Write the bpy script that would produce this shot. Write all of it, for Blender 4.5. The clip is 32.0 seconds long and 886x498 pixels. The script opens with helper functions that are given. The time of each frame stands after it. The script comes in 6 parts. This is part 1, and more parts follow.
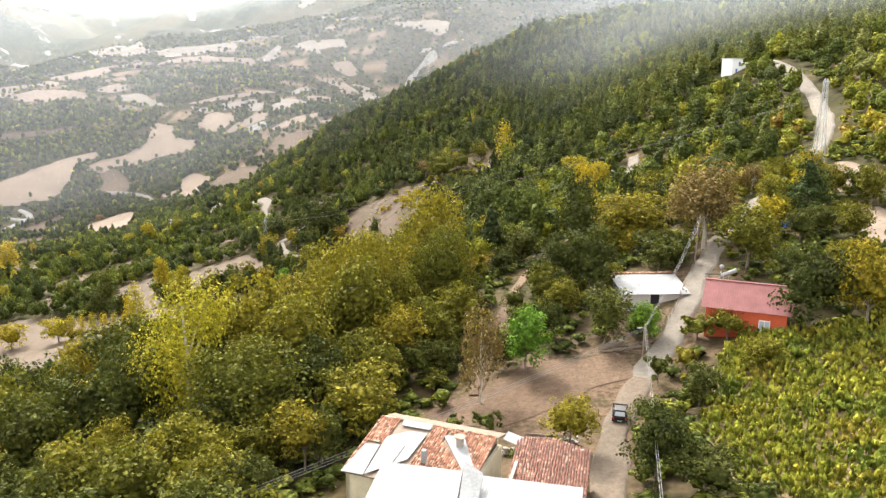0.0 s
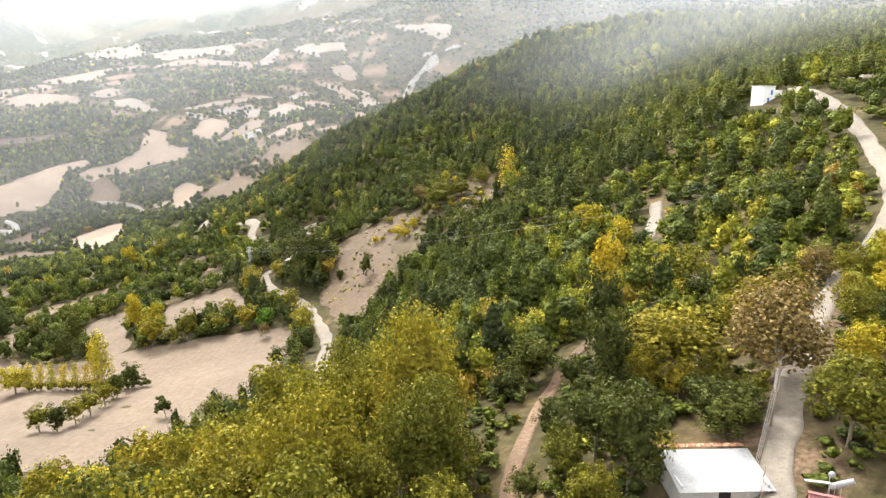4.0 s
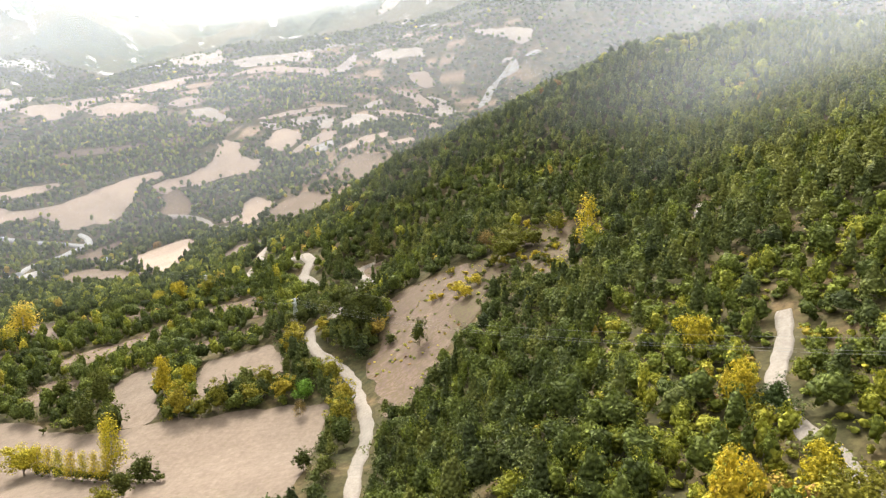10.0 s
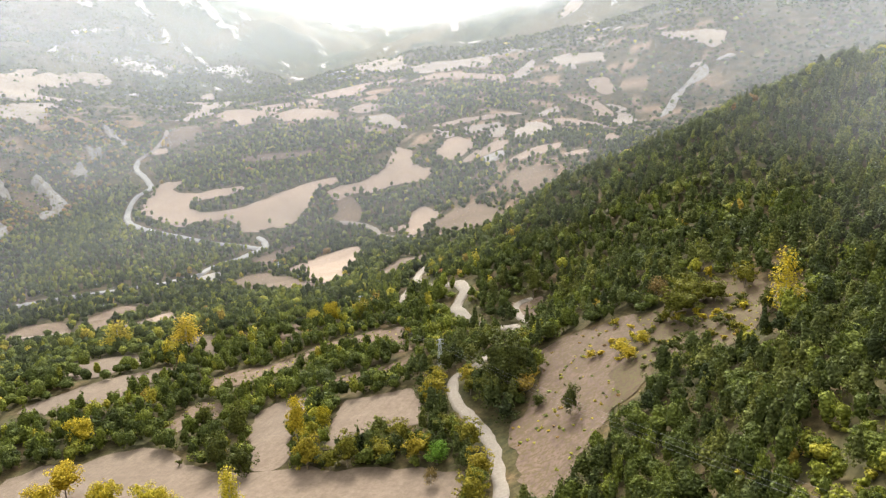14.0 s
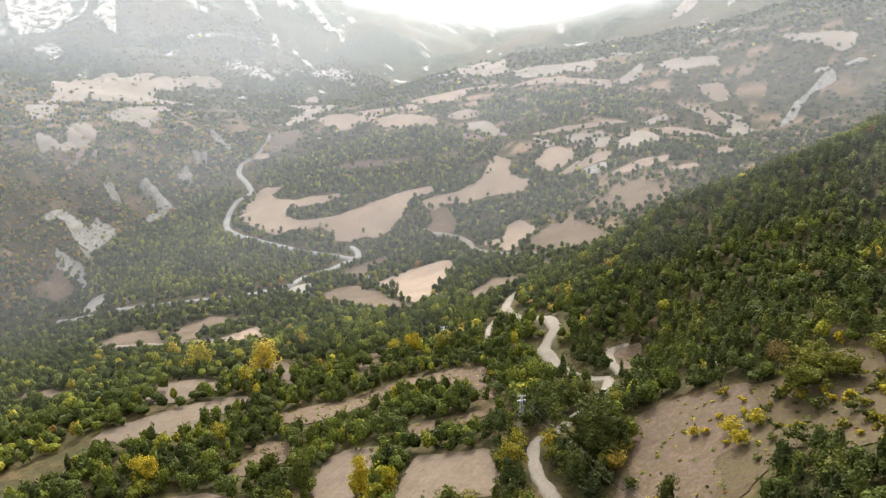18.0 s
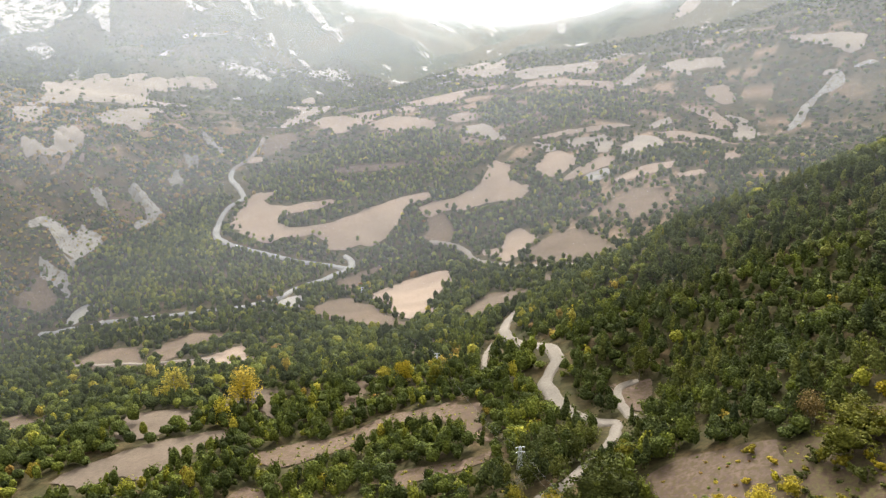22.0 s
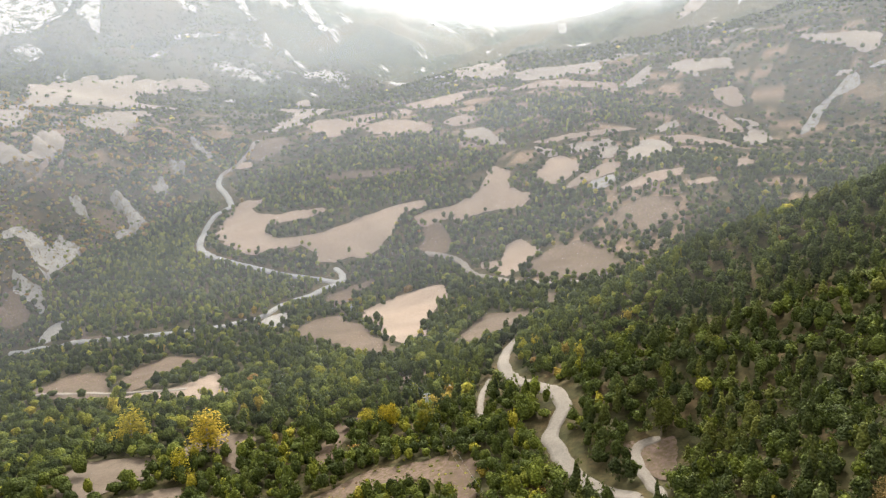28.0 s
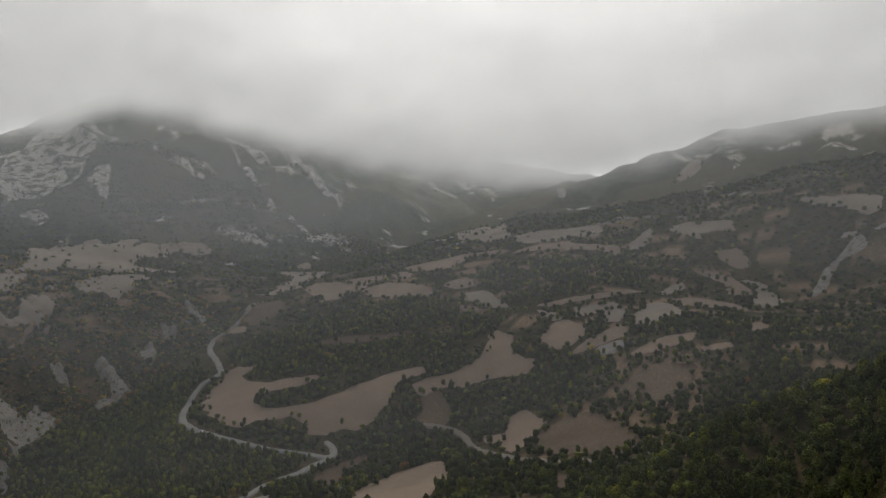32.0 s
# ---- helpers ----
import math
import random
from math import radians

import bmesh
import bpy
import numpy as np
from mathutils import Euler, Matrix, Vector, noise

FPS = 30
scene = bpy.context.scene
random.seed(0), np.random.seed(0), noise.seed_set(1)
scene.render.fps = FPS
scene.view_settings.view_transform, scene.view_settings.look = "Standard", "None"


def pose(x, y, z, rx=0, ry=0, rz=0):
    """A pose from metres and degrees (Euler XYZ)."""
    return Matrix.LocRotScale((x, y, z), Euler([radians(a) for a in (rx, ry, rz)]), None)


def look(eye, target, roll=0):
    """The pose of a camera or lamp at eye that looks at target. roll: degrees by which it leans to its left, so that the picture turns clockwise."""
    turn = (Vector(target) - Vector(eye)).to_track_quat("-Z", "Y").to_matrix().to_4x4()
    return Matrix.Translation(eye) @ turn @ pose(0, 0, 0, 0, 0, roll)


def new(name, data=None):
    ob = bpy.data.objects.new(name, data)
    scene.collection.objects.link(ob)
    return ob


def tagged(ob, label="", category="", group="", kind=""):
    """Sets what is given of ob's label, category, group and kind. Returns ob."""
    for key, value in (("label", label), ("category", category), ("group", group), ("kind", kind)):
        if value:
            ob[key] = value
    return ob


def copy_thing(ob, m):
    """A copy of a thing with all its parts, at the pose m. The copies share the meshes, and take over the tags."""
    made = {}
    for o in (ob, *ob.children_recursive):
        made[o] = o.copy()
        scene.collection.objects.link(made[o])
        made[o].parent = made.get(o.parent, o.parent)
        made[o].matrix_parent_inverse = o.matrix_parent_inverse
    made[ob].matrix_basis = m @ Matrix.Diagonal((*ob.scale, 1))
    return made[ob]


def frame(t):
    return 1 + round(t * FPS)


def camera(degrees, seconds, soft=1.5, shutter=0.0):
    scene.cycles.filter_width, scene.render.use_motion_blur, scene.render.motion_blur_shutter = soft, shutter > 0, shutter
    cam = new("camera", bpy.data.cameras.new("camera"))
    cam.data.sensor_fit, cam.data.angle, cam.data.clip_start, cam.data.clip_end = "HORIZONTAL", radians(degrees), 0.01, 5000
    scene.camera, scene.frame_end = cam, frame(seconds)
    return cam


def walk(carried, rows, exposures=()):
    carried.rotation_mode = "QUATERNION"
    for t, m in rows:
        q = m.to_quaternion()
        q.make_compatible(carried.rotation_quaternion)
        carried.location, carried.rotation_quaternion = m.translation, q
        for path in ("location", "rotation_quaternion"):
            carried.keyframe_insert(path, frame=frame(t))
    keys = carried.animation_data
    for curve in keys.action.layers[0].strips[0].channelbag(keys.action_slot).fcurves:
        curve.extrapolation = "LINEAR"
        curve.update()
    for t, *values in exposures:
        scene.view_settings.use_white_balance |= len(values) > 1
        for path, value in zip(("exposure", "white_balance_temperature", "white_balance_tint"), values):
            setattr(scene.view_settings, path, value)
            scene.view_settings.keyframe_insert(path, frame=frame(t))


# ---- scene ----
cam = camera(60.3, 32.0, 1.4)
PATH = [
    (0, (0.00, -0.00, 200.00), (0.00, 97.53, 177.93), -0.00),
    (1, (0.84, 10.30, 202.50), (0.77, 107.84, 180.45), 0.16),
    (2, (1.39, 19.91, 205.34), (1.23, 117.44, 183.27), 0.21),
    (3, (1.68, 29.09, 208.39), (1.50, 126.62, 186.32), 0.30),
    (3.5, (1.86, 33.83, 209.85), (1.66, 131.35, 187.73), 0.27),
    (5.5, (3.52, 54.22, 215.51), (3.14, 151.73, 193.34), 0.14),
    (6, (3.93, 59.24, 216.99), (3.51, 156.74, 194.78), 0.11),
    (7, (4.87, 68.92, 219.97), (4.36, 166.40, 197.68), 0.07),
    (8, (5.62, 78.80, 222.94), (5.07, 176.28, 200.62), 0.12),
    (9, (6.58, 88.68, 225.82), (1.83, 186.04, 203.46), -0.00),
    (10, (7.48, 98.90, 228.19), (-3.14, 195.79, 205.80), -0.11),
    (11, (8.64, 109.39, 230.66), (-7.82, 205.46, 208.33), -0.17),
    (12, (8.66, 121.00, 233.05), (-13.31, 215.97, 210.73), -0.29),
    (13, (8.02, 132.59, 235.30), (-19.35, 226.17, 213.09), -0.29),
    (14, (7.04, 143.23, 238.00), (-25.56, 235.13, 215.83), -0.32),
    (15, (6.10, 152.95, 240.83), (-31.61, 242.88, 218.68), -0.34),
    (15.5, (5.38, 157.69, 242.49), (-34.78, 246.56, 220.34), -0.34),
    (17.5, (1.42, 176.10, 249.06), (-43.10, 262.85, 226.85), -0.35),
    (18, (0.41, 180.74, 250.43), (-44.22, 267.43, 228.20), -0.32),
    (19, (-2.53, 189.98, 252.78), (-47.27, 276.61, 230.53), -0.29),
    (20, (-6.02, 199.07, 254.53), (-50.69, 285.72, 232.24), -0.29),
    (21, (-9.78, 207.71, 255.27), (-54.39, 294.38, 232.95), -0.27),
    (22, (-13.40, 216.80, 255.66), (-58.02, 303.45, 233.28), -0.25),
    (23, (-17.18, 226.37, 256.04), (-61.79, 313.01, 233.61), -0.29),
    (24, (-20.81, 235.80, 256.29), (-65.41, 322.45, 233.86), -0.30),
    (25, (-24.16, 244.82, 256.43), (-68.75, 331.47, 234.00), -0.32),
    (25.5, (-25.88, 249.22, 256.58), (-70.49, 335.86, 234.15), -0.34),
    (27.5, (-33.08, 266.29, 257.03), (-77.75, 352.93, 234.70), -0.37),
    (28, (-34.77, 270.79, 256.99), (-79.47, 357.42, 234.70), -0.37),
    (29, (-38.47, 280.50, 256.93), (-83.51, 367.57, 237.15), -0.39),
    (30, (-42.55, 291.34, 257.33), (-88.14, 379.28, 243.62), -0.41),
    (31, (-46.91, 302.37, 257.29), (-92.84, 390.88, 249.75), -0.48),
    (32, (-51.20, 313.54, 257.15), (-97.30, 402.26, 255.67), -0.52),
]
walk(cam, [(t, look(e, g, r)) for t, e, g, r in PATH],
     [(0, 1.58), (3, 1.74), (6, 1.76), (11, 1.56), (15, 1.34), (19, 1.13), (28.3, 1.1), (29.0, 0.9), (30.0, 0.18), (31.0, -0.56), (32.0, -1.2)])

# ---- sky and sun: bright overcast, sun behind thin cloud over the valley head ----
world = bpy.data.worlds.new("overcast_sky")
scene.world = world
world.use_nodes = True
nt = world.node_tree
nt.nodes.clear()


def wnode(kind, **values):
    n = nt.nodes.new(kind)
    for k, v in values.items():
        n.inputs[k].default_value = v
    return n


sky = nt.nodes.new("ShaderNodeTexSky")
sky.sky_type, sky.sun_disc = "NISHITA", False
sky.sun_elevation, sky.sun_rotation = radians(42), radians(-25)
sky_bg = wnode("ShaderNodeBackground", Strength=0.10)
cloud_bg = wnode("ShaderNodeBackground", Strength=1.75)
cloud_mix = wnode("ShaderNodeMixShader", Fac=0.8)
coord = nt.nodes.new("ShaderNodeTexCoord")
stretch = nt.nodes.new("ShaderNodeMapping")
stretch.inputs["Scale"].default_value = (1.0, 1.0, 1.8)
cloud_noise = wnode("ShaderNodeTexNoise", Scale=2.2, Detail=5.0, Roughness=0.55)
ramp = nt.nodes.new("ShaderNodeValToRGB")
ramp.color_ramp.elements[0].position, ramp.color_ramp.elements[0].color = 0.30, (0.74, 0.74, 0.76, 1)
ramp.color_ramp.elements[1].position, ramp.color_ramp.elements[1].color = 0.66, (1.0, 0.985, 0.95, 1)
out = nt.nodes.new("ShaderNodeOutputWorld")
glow_dir = nt.nodes.new("ShaderNodeVectorMath")      # the sun's glow through the cloud
glow_dir.operation = "DOT_PRODUCT"
glow_dir.inputs[1].default_value = Vector((-0.42, 0.9, 0.55)).normalized()
nt.links.new(coord.outputs["Generated"], glow_dir.inputs[0])
glow = nt.nodes.new("ShaderNodeMapRange")
glow.interpolation_type = "SMOOTHSTEP"
glow.inputs["From Min"].default_value, glow.inputs["From Max"].default_value = 0.55, 1.0
glow.inputs["To Min"].default_value, glow.inputs["To Max"].default_value = 1.0, 4.4
nt.links.new(glow_dir.outputs["Value"], glow.inputs["Value"])
nt.links.new(glow.outputs["Result"], cloud_bg.inputs["Strength"])
nt.links.new(coord.outputs["Generated"], stretch.inputs["Vector"])
nt.links.new(stretch.outputs["Vector"], cloud_noise.inputs["Vector"])
nt.links.new(cloud_noise.outputs["Fac"], ramp.inputs["Fac"])
nt.links.new(ramp.outputs["Color"], cloud_bg.inputs["Color"])
nt.links.new(sky.outputs["Color"], sky_bg.inputs["Color"])
nt.links.new(sky_bg.outputs[0], cloud_mix.inputs[1])
nt.links.new(cloud_bg.outputs[0], cloud_mix.inputs[2])
nt.links.new(cloud_mix.outputs[0], out.inputs["Surface"])

sun_data = bpy.data.lights.new("sun", "SUN")
sun_data.energy, sun_data.angle, sun_data.color = 3.0, radians(10), (1.0, 0.95, 0.87)
sun = new("sun", sun_data)
sun.matrix_world = look((-420, 900, 1000), (0, 0, 0))

# ---- landform: spot heights of the hills and the valley, spread smoothly ----
VILLAGE = [(20, 81, 160.5), (12, 98, 160), (30, 100, 161), (40, 79, 162), (-10, 30, 158), (37, 104, 165), (44, 129, 169),
           (68, 131, 170), (41, 148, 167), (100, 120, 175), (60, 215, 163), (66, 274, 166), (100, 208, 181), (133, 356, 203),
           (85, 160, 175), (-35, 90, 152), (-45, 165, 134), (-52, 215, 112), (-66, 265, 95), (-48, 300, 97), (-38, 335, 99), (-100, 300, 90), (20, 200, 158), (10, 260, 148), (0, -120, 155), (150, -60, 175), (-150, -80, 130)]
SLOPE = [(-38, 413, 113), (-54, 432, 106), (-97, 457, 99), (-56, 392, 95), (-63, 319, 100), (-87, 391, 88), (31, 457, 149),
         (38, 464, 151), (-112, 473, 98), (-137, 432, 85), (-172, 459, 77), (-84, 553, 104), (-49, 568, 121), (-96, 614, 118), (-114, 686, 122),
         (-44, 625, 143), (-21, 550, 143), (74, 390, 168), (118, 643, 190), (-51, 685, 156), (-6, 700, 176), (29, 686, 192), (72, 702, 204), (172, 658, 217), (199, 590, 223), (-114, 615, 117), (-164, 703, 108), (30, 350, 150),
         (-137, 731, 129), (-108, 742, 149), (-84, 751, 161), (-50, 765, 176), (-20, 777, 190), (0, 785, 199), (20, 793, 212), (79, 818, 238), (123, 838, 246), (172, 857, 256),
         (-150, 810, 102), (-70, 850, 132), (20, 880, 168), (110, 915, 205), (200, 950, 226), (-104, 964, 92), (0, 1010, 118), (120, 1080, 160), (47, 1162, 128), (22, 1305, 150), (211, 397, 215), (450, 780, 262), (260, 600, 235), (300, 1000, 250)]
TERRACES = [(-194, 667, 82), (-210, 705, 78), (-129, 561, 97), (-217, 563, 71), (-201, 542, 75), (-312, 587, 60), (-324, 527, 56),
            (-423, 540, 38), (-372, 496, 55), (-190, 330, 74), (-120, 260, 96), (-617, 674, -4), (-866, 779, -58), (-524, 851, 10), (-722, 866, 18),
            (-300, 250, 62), (-500, 350, 20), (-800, 450, -40), (-250, 100, 95), (-600, 100, 30)]
VALLEY = [(-742, 970, 42), (-565, 1024, 12), (-403, 987, 22), (-450, 973, 10), (-435, 1097, 28), (-192, 901, 82), (-560, 1130, 50),
          (-490, 1315, 113), (-365, 1285, 127), (-783, 1276, 108), (-939, 1210, 81), (-959, 1031, 30), (-973, 1053, 38), (-956, 889, 20),
          (-984, 1072, 59), (-1057, 971, 118), (-1326, 1226, 171), (-786, 1576, 182), (-437, 1498, 178), (-374, 1461, 162), (-83, 1653, 183),
          (-1200, 800, 90), (-1250, 600, 60), (-160, 1300, 150), (-210, 1150, 115)]
FAR = [(-1568, 1802, 213), (-1580, 2325, 190), (-1574, 2343, 160), (-818, 1986, 255), (-400, 1821, 252), (-48, 1788, 292), (-1100, 2400, 270),
       (-700, 2500, 330), (-1800, 1300, 240), (-1900, 800, 200), (-1500, 300, 60), (300, 1700, 330), (700, 1300, 330), (700, 600, 290),
       (500, 200, 240), (500, -200, 220), (-500, -300, 40), (-1300, 1950, 170), (-1700, 3000, 260)]
SPOTS = np.array(VILLAGE + SLOPE + TERRACES + VALLEY + FAR, dtype=float)


def bend(r2):
    return 0.5 * r2 * np.log(np.maximum(r2, 1e-12))


def spread(pts, stiff):
    """Thin-plate surface through spot heights, slightly relaxed."""
    p = pts[:, :2] / 500.0
    n = len(p)
    k = bend(((p[:, None] - p[None]) ** 2).sum(-1)) + stiff * np.eye(n)
    q = np.hstack([np.ones((n, 1)), p])
    a = np.block([[k, q], [q.T, np.zeros((3, 3))]])
    return np.linalg.solve(a, np.concatenate([pts[:, 2], np.zeros(3)]))


PLATE = spread(SPOTS, 0.0015)
# mountain crests: (x, y, z) along the crest, and the fall of the flanks
CRESTS = [
    ([(-3900, 1900, 560), (-3300, 2250, 640), (-2740, 2560, 900), (-2450, 2900, 860), (-2300, 3700, 800), (-1500, 4200, 640), (-1000, 4500, 560)], 0.55),
    ([(-2740, 2560, 860), (-2250, 2300, 560), (-2000, 2100, 330)], 0.6),
    ([(-2300, 3300, 760), (-1950, 2900, 480), (-1750, 2650, 260)], 0.6),
    ([(1500, 2600, 700), (300, 3000, 690), (-380, 2950, 600), (-700, 2950, 500), (-900, 2850, 430), (-1250, 2650, 320), (-1450, 2450, 200)], 0.42),
    ([(-380, 2950, 590), (-300, 2500, 430), (-280, 2200, 330)], 0.5),
    ([(500, 2950, 690), (500, 2400, 520), (420, 2000, 380)], 0.5),
]


def wave(x, y, s, seed):
    """Smooth uneven ground, about -1 to 1, with features about s metres across."""
    rng = np.random.RandomState(seed)
    v = np.zeros_like(x)
    for k in range(7):
        a, f, ph = rng.uniform(0, 6.283), rng.uniform(0.6, 1.7) * 6.283 / s, rng.uniform(0, 6.283)
        v += np.sin((x * np.cos(a) + y * np.sin(a)) * f + ph + 1.3 * np.sin((x * np.sin(a) - y * np.cos(a)) * f * 0.7 + ph * 2))
    return v / 4.0


def height(x, y):
    x, y = np.asarray(x, float), np.asarray(y, float)
    shape = x.shape
    x, y = x.ravel(), y.ravel()
    h = PLATE[-3] + PLATE[-2] * x / 500 + PLATE[-1] * y / 500
    for (px, py, _), c in zip(SPOTS, PLATE):
        h += c * bend(((x - px) ** 2 + (y - py) ** 2) / 250000.0)
    h = np.clip(h, -75, 420)
    far = np.clip((np.hypot(x + 100, y - 300) - 1700) / 900, 0, 1)
    wob = wave(x, y, 480, 3) * 40 + 34 * (np.abs(wave(x, y, 330, 4)) - 0.4) + 11 * (np.abs(wave(x, y, 130, 7)) - 0.4)
    for pts, fall in CRESTS:
        for (x0, y0, z0), (x1, y1, z1) in zip(pts, pts[1:]):
            dx, dy = x1 - x0, y1 - y0
            t = np.clip(((x - x0) * dx + (y - y0) * dy) / (dx * dx + dy * dy), 0, 1)
            d = np.hypot(x - x0 - t * dx, y - y0 - t * dy)
            m = z0 + t * (z1 - z0) - fall * d * (1 - 0.00008 * d) + wob * np.clip(d / 300, 0, 1)
            e = np.clip(0.5 + 0.5 * (m - h) / 60, 0, 1)
            h = np.where(far > 0, h * (1 - e) + m * e + 60 * e * (1 - e) * 0.5, h)
    flank = np.clip((-915 - 0.14 * (y - 850) - x) / 40, 0, 1) * np.clip((x + 1330) / 160, 0, 1) * np.clip((y - 700) / 80, 0, 1) * np.clip((1500 - y) / 120, 0, 1)
    gully = np.abs(wave(0.45 * x, y + 0.25 * x, 105, 17))                 # gullies washed down the side of the gorge
    h += flank * (13 - 26 * np.clip(1 - gully, 0, 1) ** 2 + 7 * (np.abs(wave(x, y, 44, 18)) - 0.4))
    h += 0.35 * wave(x, y, 26, 5) + 1.2 * wave(x, y, 90, 6) * np.clip(np.hypot(x, y - 60) / 300, 0, 1)
    return h.reshape(shape)


# ---- materials ----
class Mat:
    """A node material; self.n adds nodes, self.l links them."""

    def __init__(self, name, rough=0.85, metal=0.0):
        self.m = bpy.data.materials.new(name)
        self.m.use_nodes = True
        self.t = self.m.node_tree
        self.p = self.t.nodes["Principled BSDF"]
        self.p.inputs["Roughness"].default_value = rough
        self.p.inputs["Metallic"].default_value = metal
        self.p.inputs["Specular IOR Level"].default_value = 0.25
        self.pos = self.t.nodes.new("ShaderNodeNewGeometry").outputs["Position"]

    def n(self, kind, **values):
        node = self.t.nodes.new(kind)
        for k, v in values.items():
            node.inputs[k.replace("_", " ")].default_value = v
        return node

    def l(self, a, b):
        self.t.links.new(a, b)

    def noise(self, scale, detail=4.0, rough=0.6, vec=None):
        node = self.n("ShaderNodeTexNoise", Scale=scale, Detail=detail, Roughness=rough)
        self.l(vec or self.pos, node.inputs["Vector"])
        return node.outputs["Fac"]

    def ramp(self, fac, *stops):
        node = self.n("ShaderNodeValToRGB")
        e = node.color_ramp.elements
        while len(e) < len(stops):
            e.new(0.5)
        for s, (at, c) in zip(e, stops):
            s.position, s.color = at, (*c, 1)
        self.l(fac, node.inputs["Fac"])
        return node.outputs["Color"]

    def mix(self, fac, a, b, blend="MIX"):
        node = self.n("ShaderNodeMix")
        node.data_type, node.blend_type = "RGBA", blend
        for value, k in ((fac, 0), (a, 6), (b, 7)):
            if isinstance(value, (int, float)):
                node.inputs[k].default_value = value
            elif isinstance(value, tuple):
                node.inputs[k].default_value = (*value, 1)
            else:
                self.l(value, node.inputs[k])
        return node.outputs[2]

    def bump(self, fac, strength=0.4, dist=0.1):
        node = self.n("ShaderNodeBump", Strength=strength, Distance=dist)
        self.l(fac, node.inputs["Height"])
        self.l(node.outputs["Normal"], self.p.inputs["Normal"])

    def colour(self, c):
        if isinstance(c, tuple):
            self.p.inputs["Base Color"].default_value = (*c, 1)
        else:
            self.l(c, self.p.inputs["Base Color"])
        return self.m


def earth_mat(name, dark, light, fleck, s=1.0, cover=(0.58, 0.70), rows=0.0):
    """Soil, dry grass or scree: two scales of stain, flecks of stubble or stone."""
    a = Mat(name, 0.95)
    broad = a.ramp(a.noise(0.018 * s, 5), (0.3, dark), (0.7, light))
    fine = a.ramp(a.noise(0.35 * s, 6, 0.7), (0.35, tuple(v * 0.72 for v in dark)), (0.65, light))
    c = a.mix(0.5, broad, fine)
    spots = a.ramp(a.noise(0.9 * s, 3, 0.5), (cover[0], (0, 0, 0)), (cover[1], (1, 1, 1)))
    c = a.mix(spots, c, fleck)
    patch = a.ramp(a.noise(0.007 * s, 3), (0.36, (0.8, 0.81, 0.8)), (0.62, (1.04, 1.03, 1.0)))
    c = a.mix(1.0, c, patch, "MULTIPLY")
    if rows:                                               # plough and harrow lines, bending with the slope
        lines = a.n("ShaderNodeTexWave", Scale=0.11, Distortion=9.0, Detail=3.0)
        lines.inputs["Detail Scale"].default_value = 0.06
        a.l(a.pos, lines.inputs["Vector"])
        c = a.mix(rows, c, a.mix(1.0, c, a.ramp(lines.outputs["Fac"], (0.1, (0.72, 0.7, 0.68)), (0.6, (1.08, 1.08, 1.08))), "MULTIPLY"))
    a.bump(a.noise(0.6 * s, 6, 0.7), 0.5, 0.3)
    return a.colour(c)


MATS = {
    "tan": earth_mat("ploughed_tan_soil", (0.19, 0.136, 0.098), (0.268, 0.205, 0.155), (0.15, 0.115, 0.078), rows=0.15),
    "plough": earth_mat("ploughed_brown_soil", (0.1, 0.072, 0.051), (0.155, 0.118, 0.086), (0.095, 0.075, 0.044), rows=0.1),
    "grey": earth_mat("pale_stubble_soil", (0.2, 0.163, 0.13), (0.28, 0.238, 0.193), (0.15, 0.13, 0.092), rows=0.15),
    "dry": earth_mat("dry_grass_slope", (0.062, 0.038, 0.028), (0.165, 0.115, 0.088), (0.08, 0.058, 0.025), 0.75, (0.46, 0.58)),
    "heath": earth_mat("rust_brown_heath", (0.03, 0.018, 0.012), (0.09, 0.054, 0.034), (0.075, 0.064, 0.02), 1.0, (0.44, 0.6)),
    "scree": earth_mat("pale_scree", (0.18, 0.165, 0.145), (0.28, 0.26, 0.23), (0.17, 0.15, 0.1), 0.12, (0.56, 0.64)),
    "gravel": earth_mat("pale_river_gravel", (0.21, 0.195, 0.17), (0.31, 0.29, 0.26), (0.18, 0.165, 0.12)),
    "earth": earth_mat("trodden_red_earth", (0.095, 0.055, 0.035), (0.2, 0.132, 0.088), (0.08, 0.058, 0.028), 3.0, (0.5, 0.66)),
    "crop": earth_mat("garden_soil", (0.19, 0.125, 0.065), (0.30, 0.22, 0.12), (0.16, 0.17, 0.05), 4.0),
    "bean": earth_mat("garden_soil_green", (0.12, 0.11, 0.05), (0.2, 0.17, 0.08), (0.08, 0.12, 0.03), 4.0),
    "rock": earth_mat("pale_limestone", (0.25, 0.238, 0.216), (0.39, 0.372, 0.342), (0.08, 0.085, 0.06), 0.035, (0.50, 0.56)),
    "road": earth_mat("pale_dirt_road", (0.15, 0.127, 0.103), (0.235, 0.205, 0.17), (0.14, 0.112, 0.084), 2.5),
    "lane": earth_mat("trodden_tan_lane", (0.115, 0.084, 0.059), (0.19, 0.149, 0.112), (0.125, 0.09, 0.06), 4.0),
    "asphalt": earth_mat("worn_pale_asphalt", (0.19, 0.186, 0.175), (0.27, 0.262, 0.247), (0.28, 0.26, 0.22), 2.0),
}

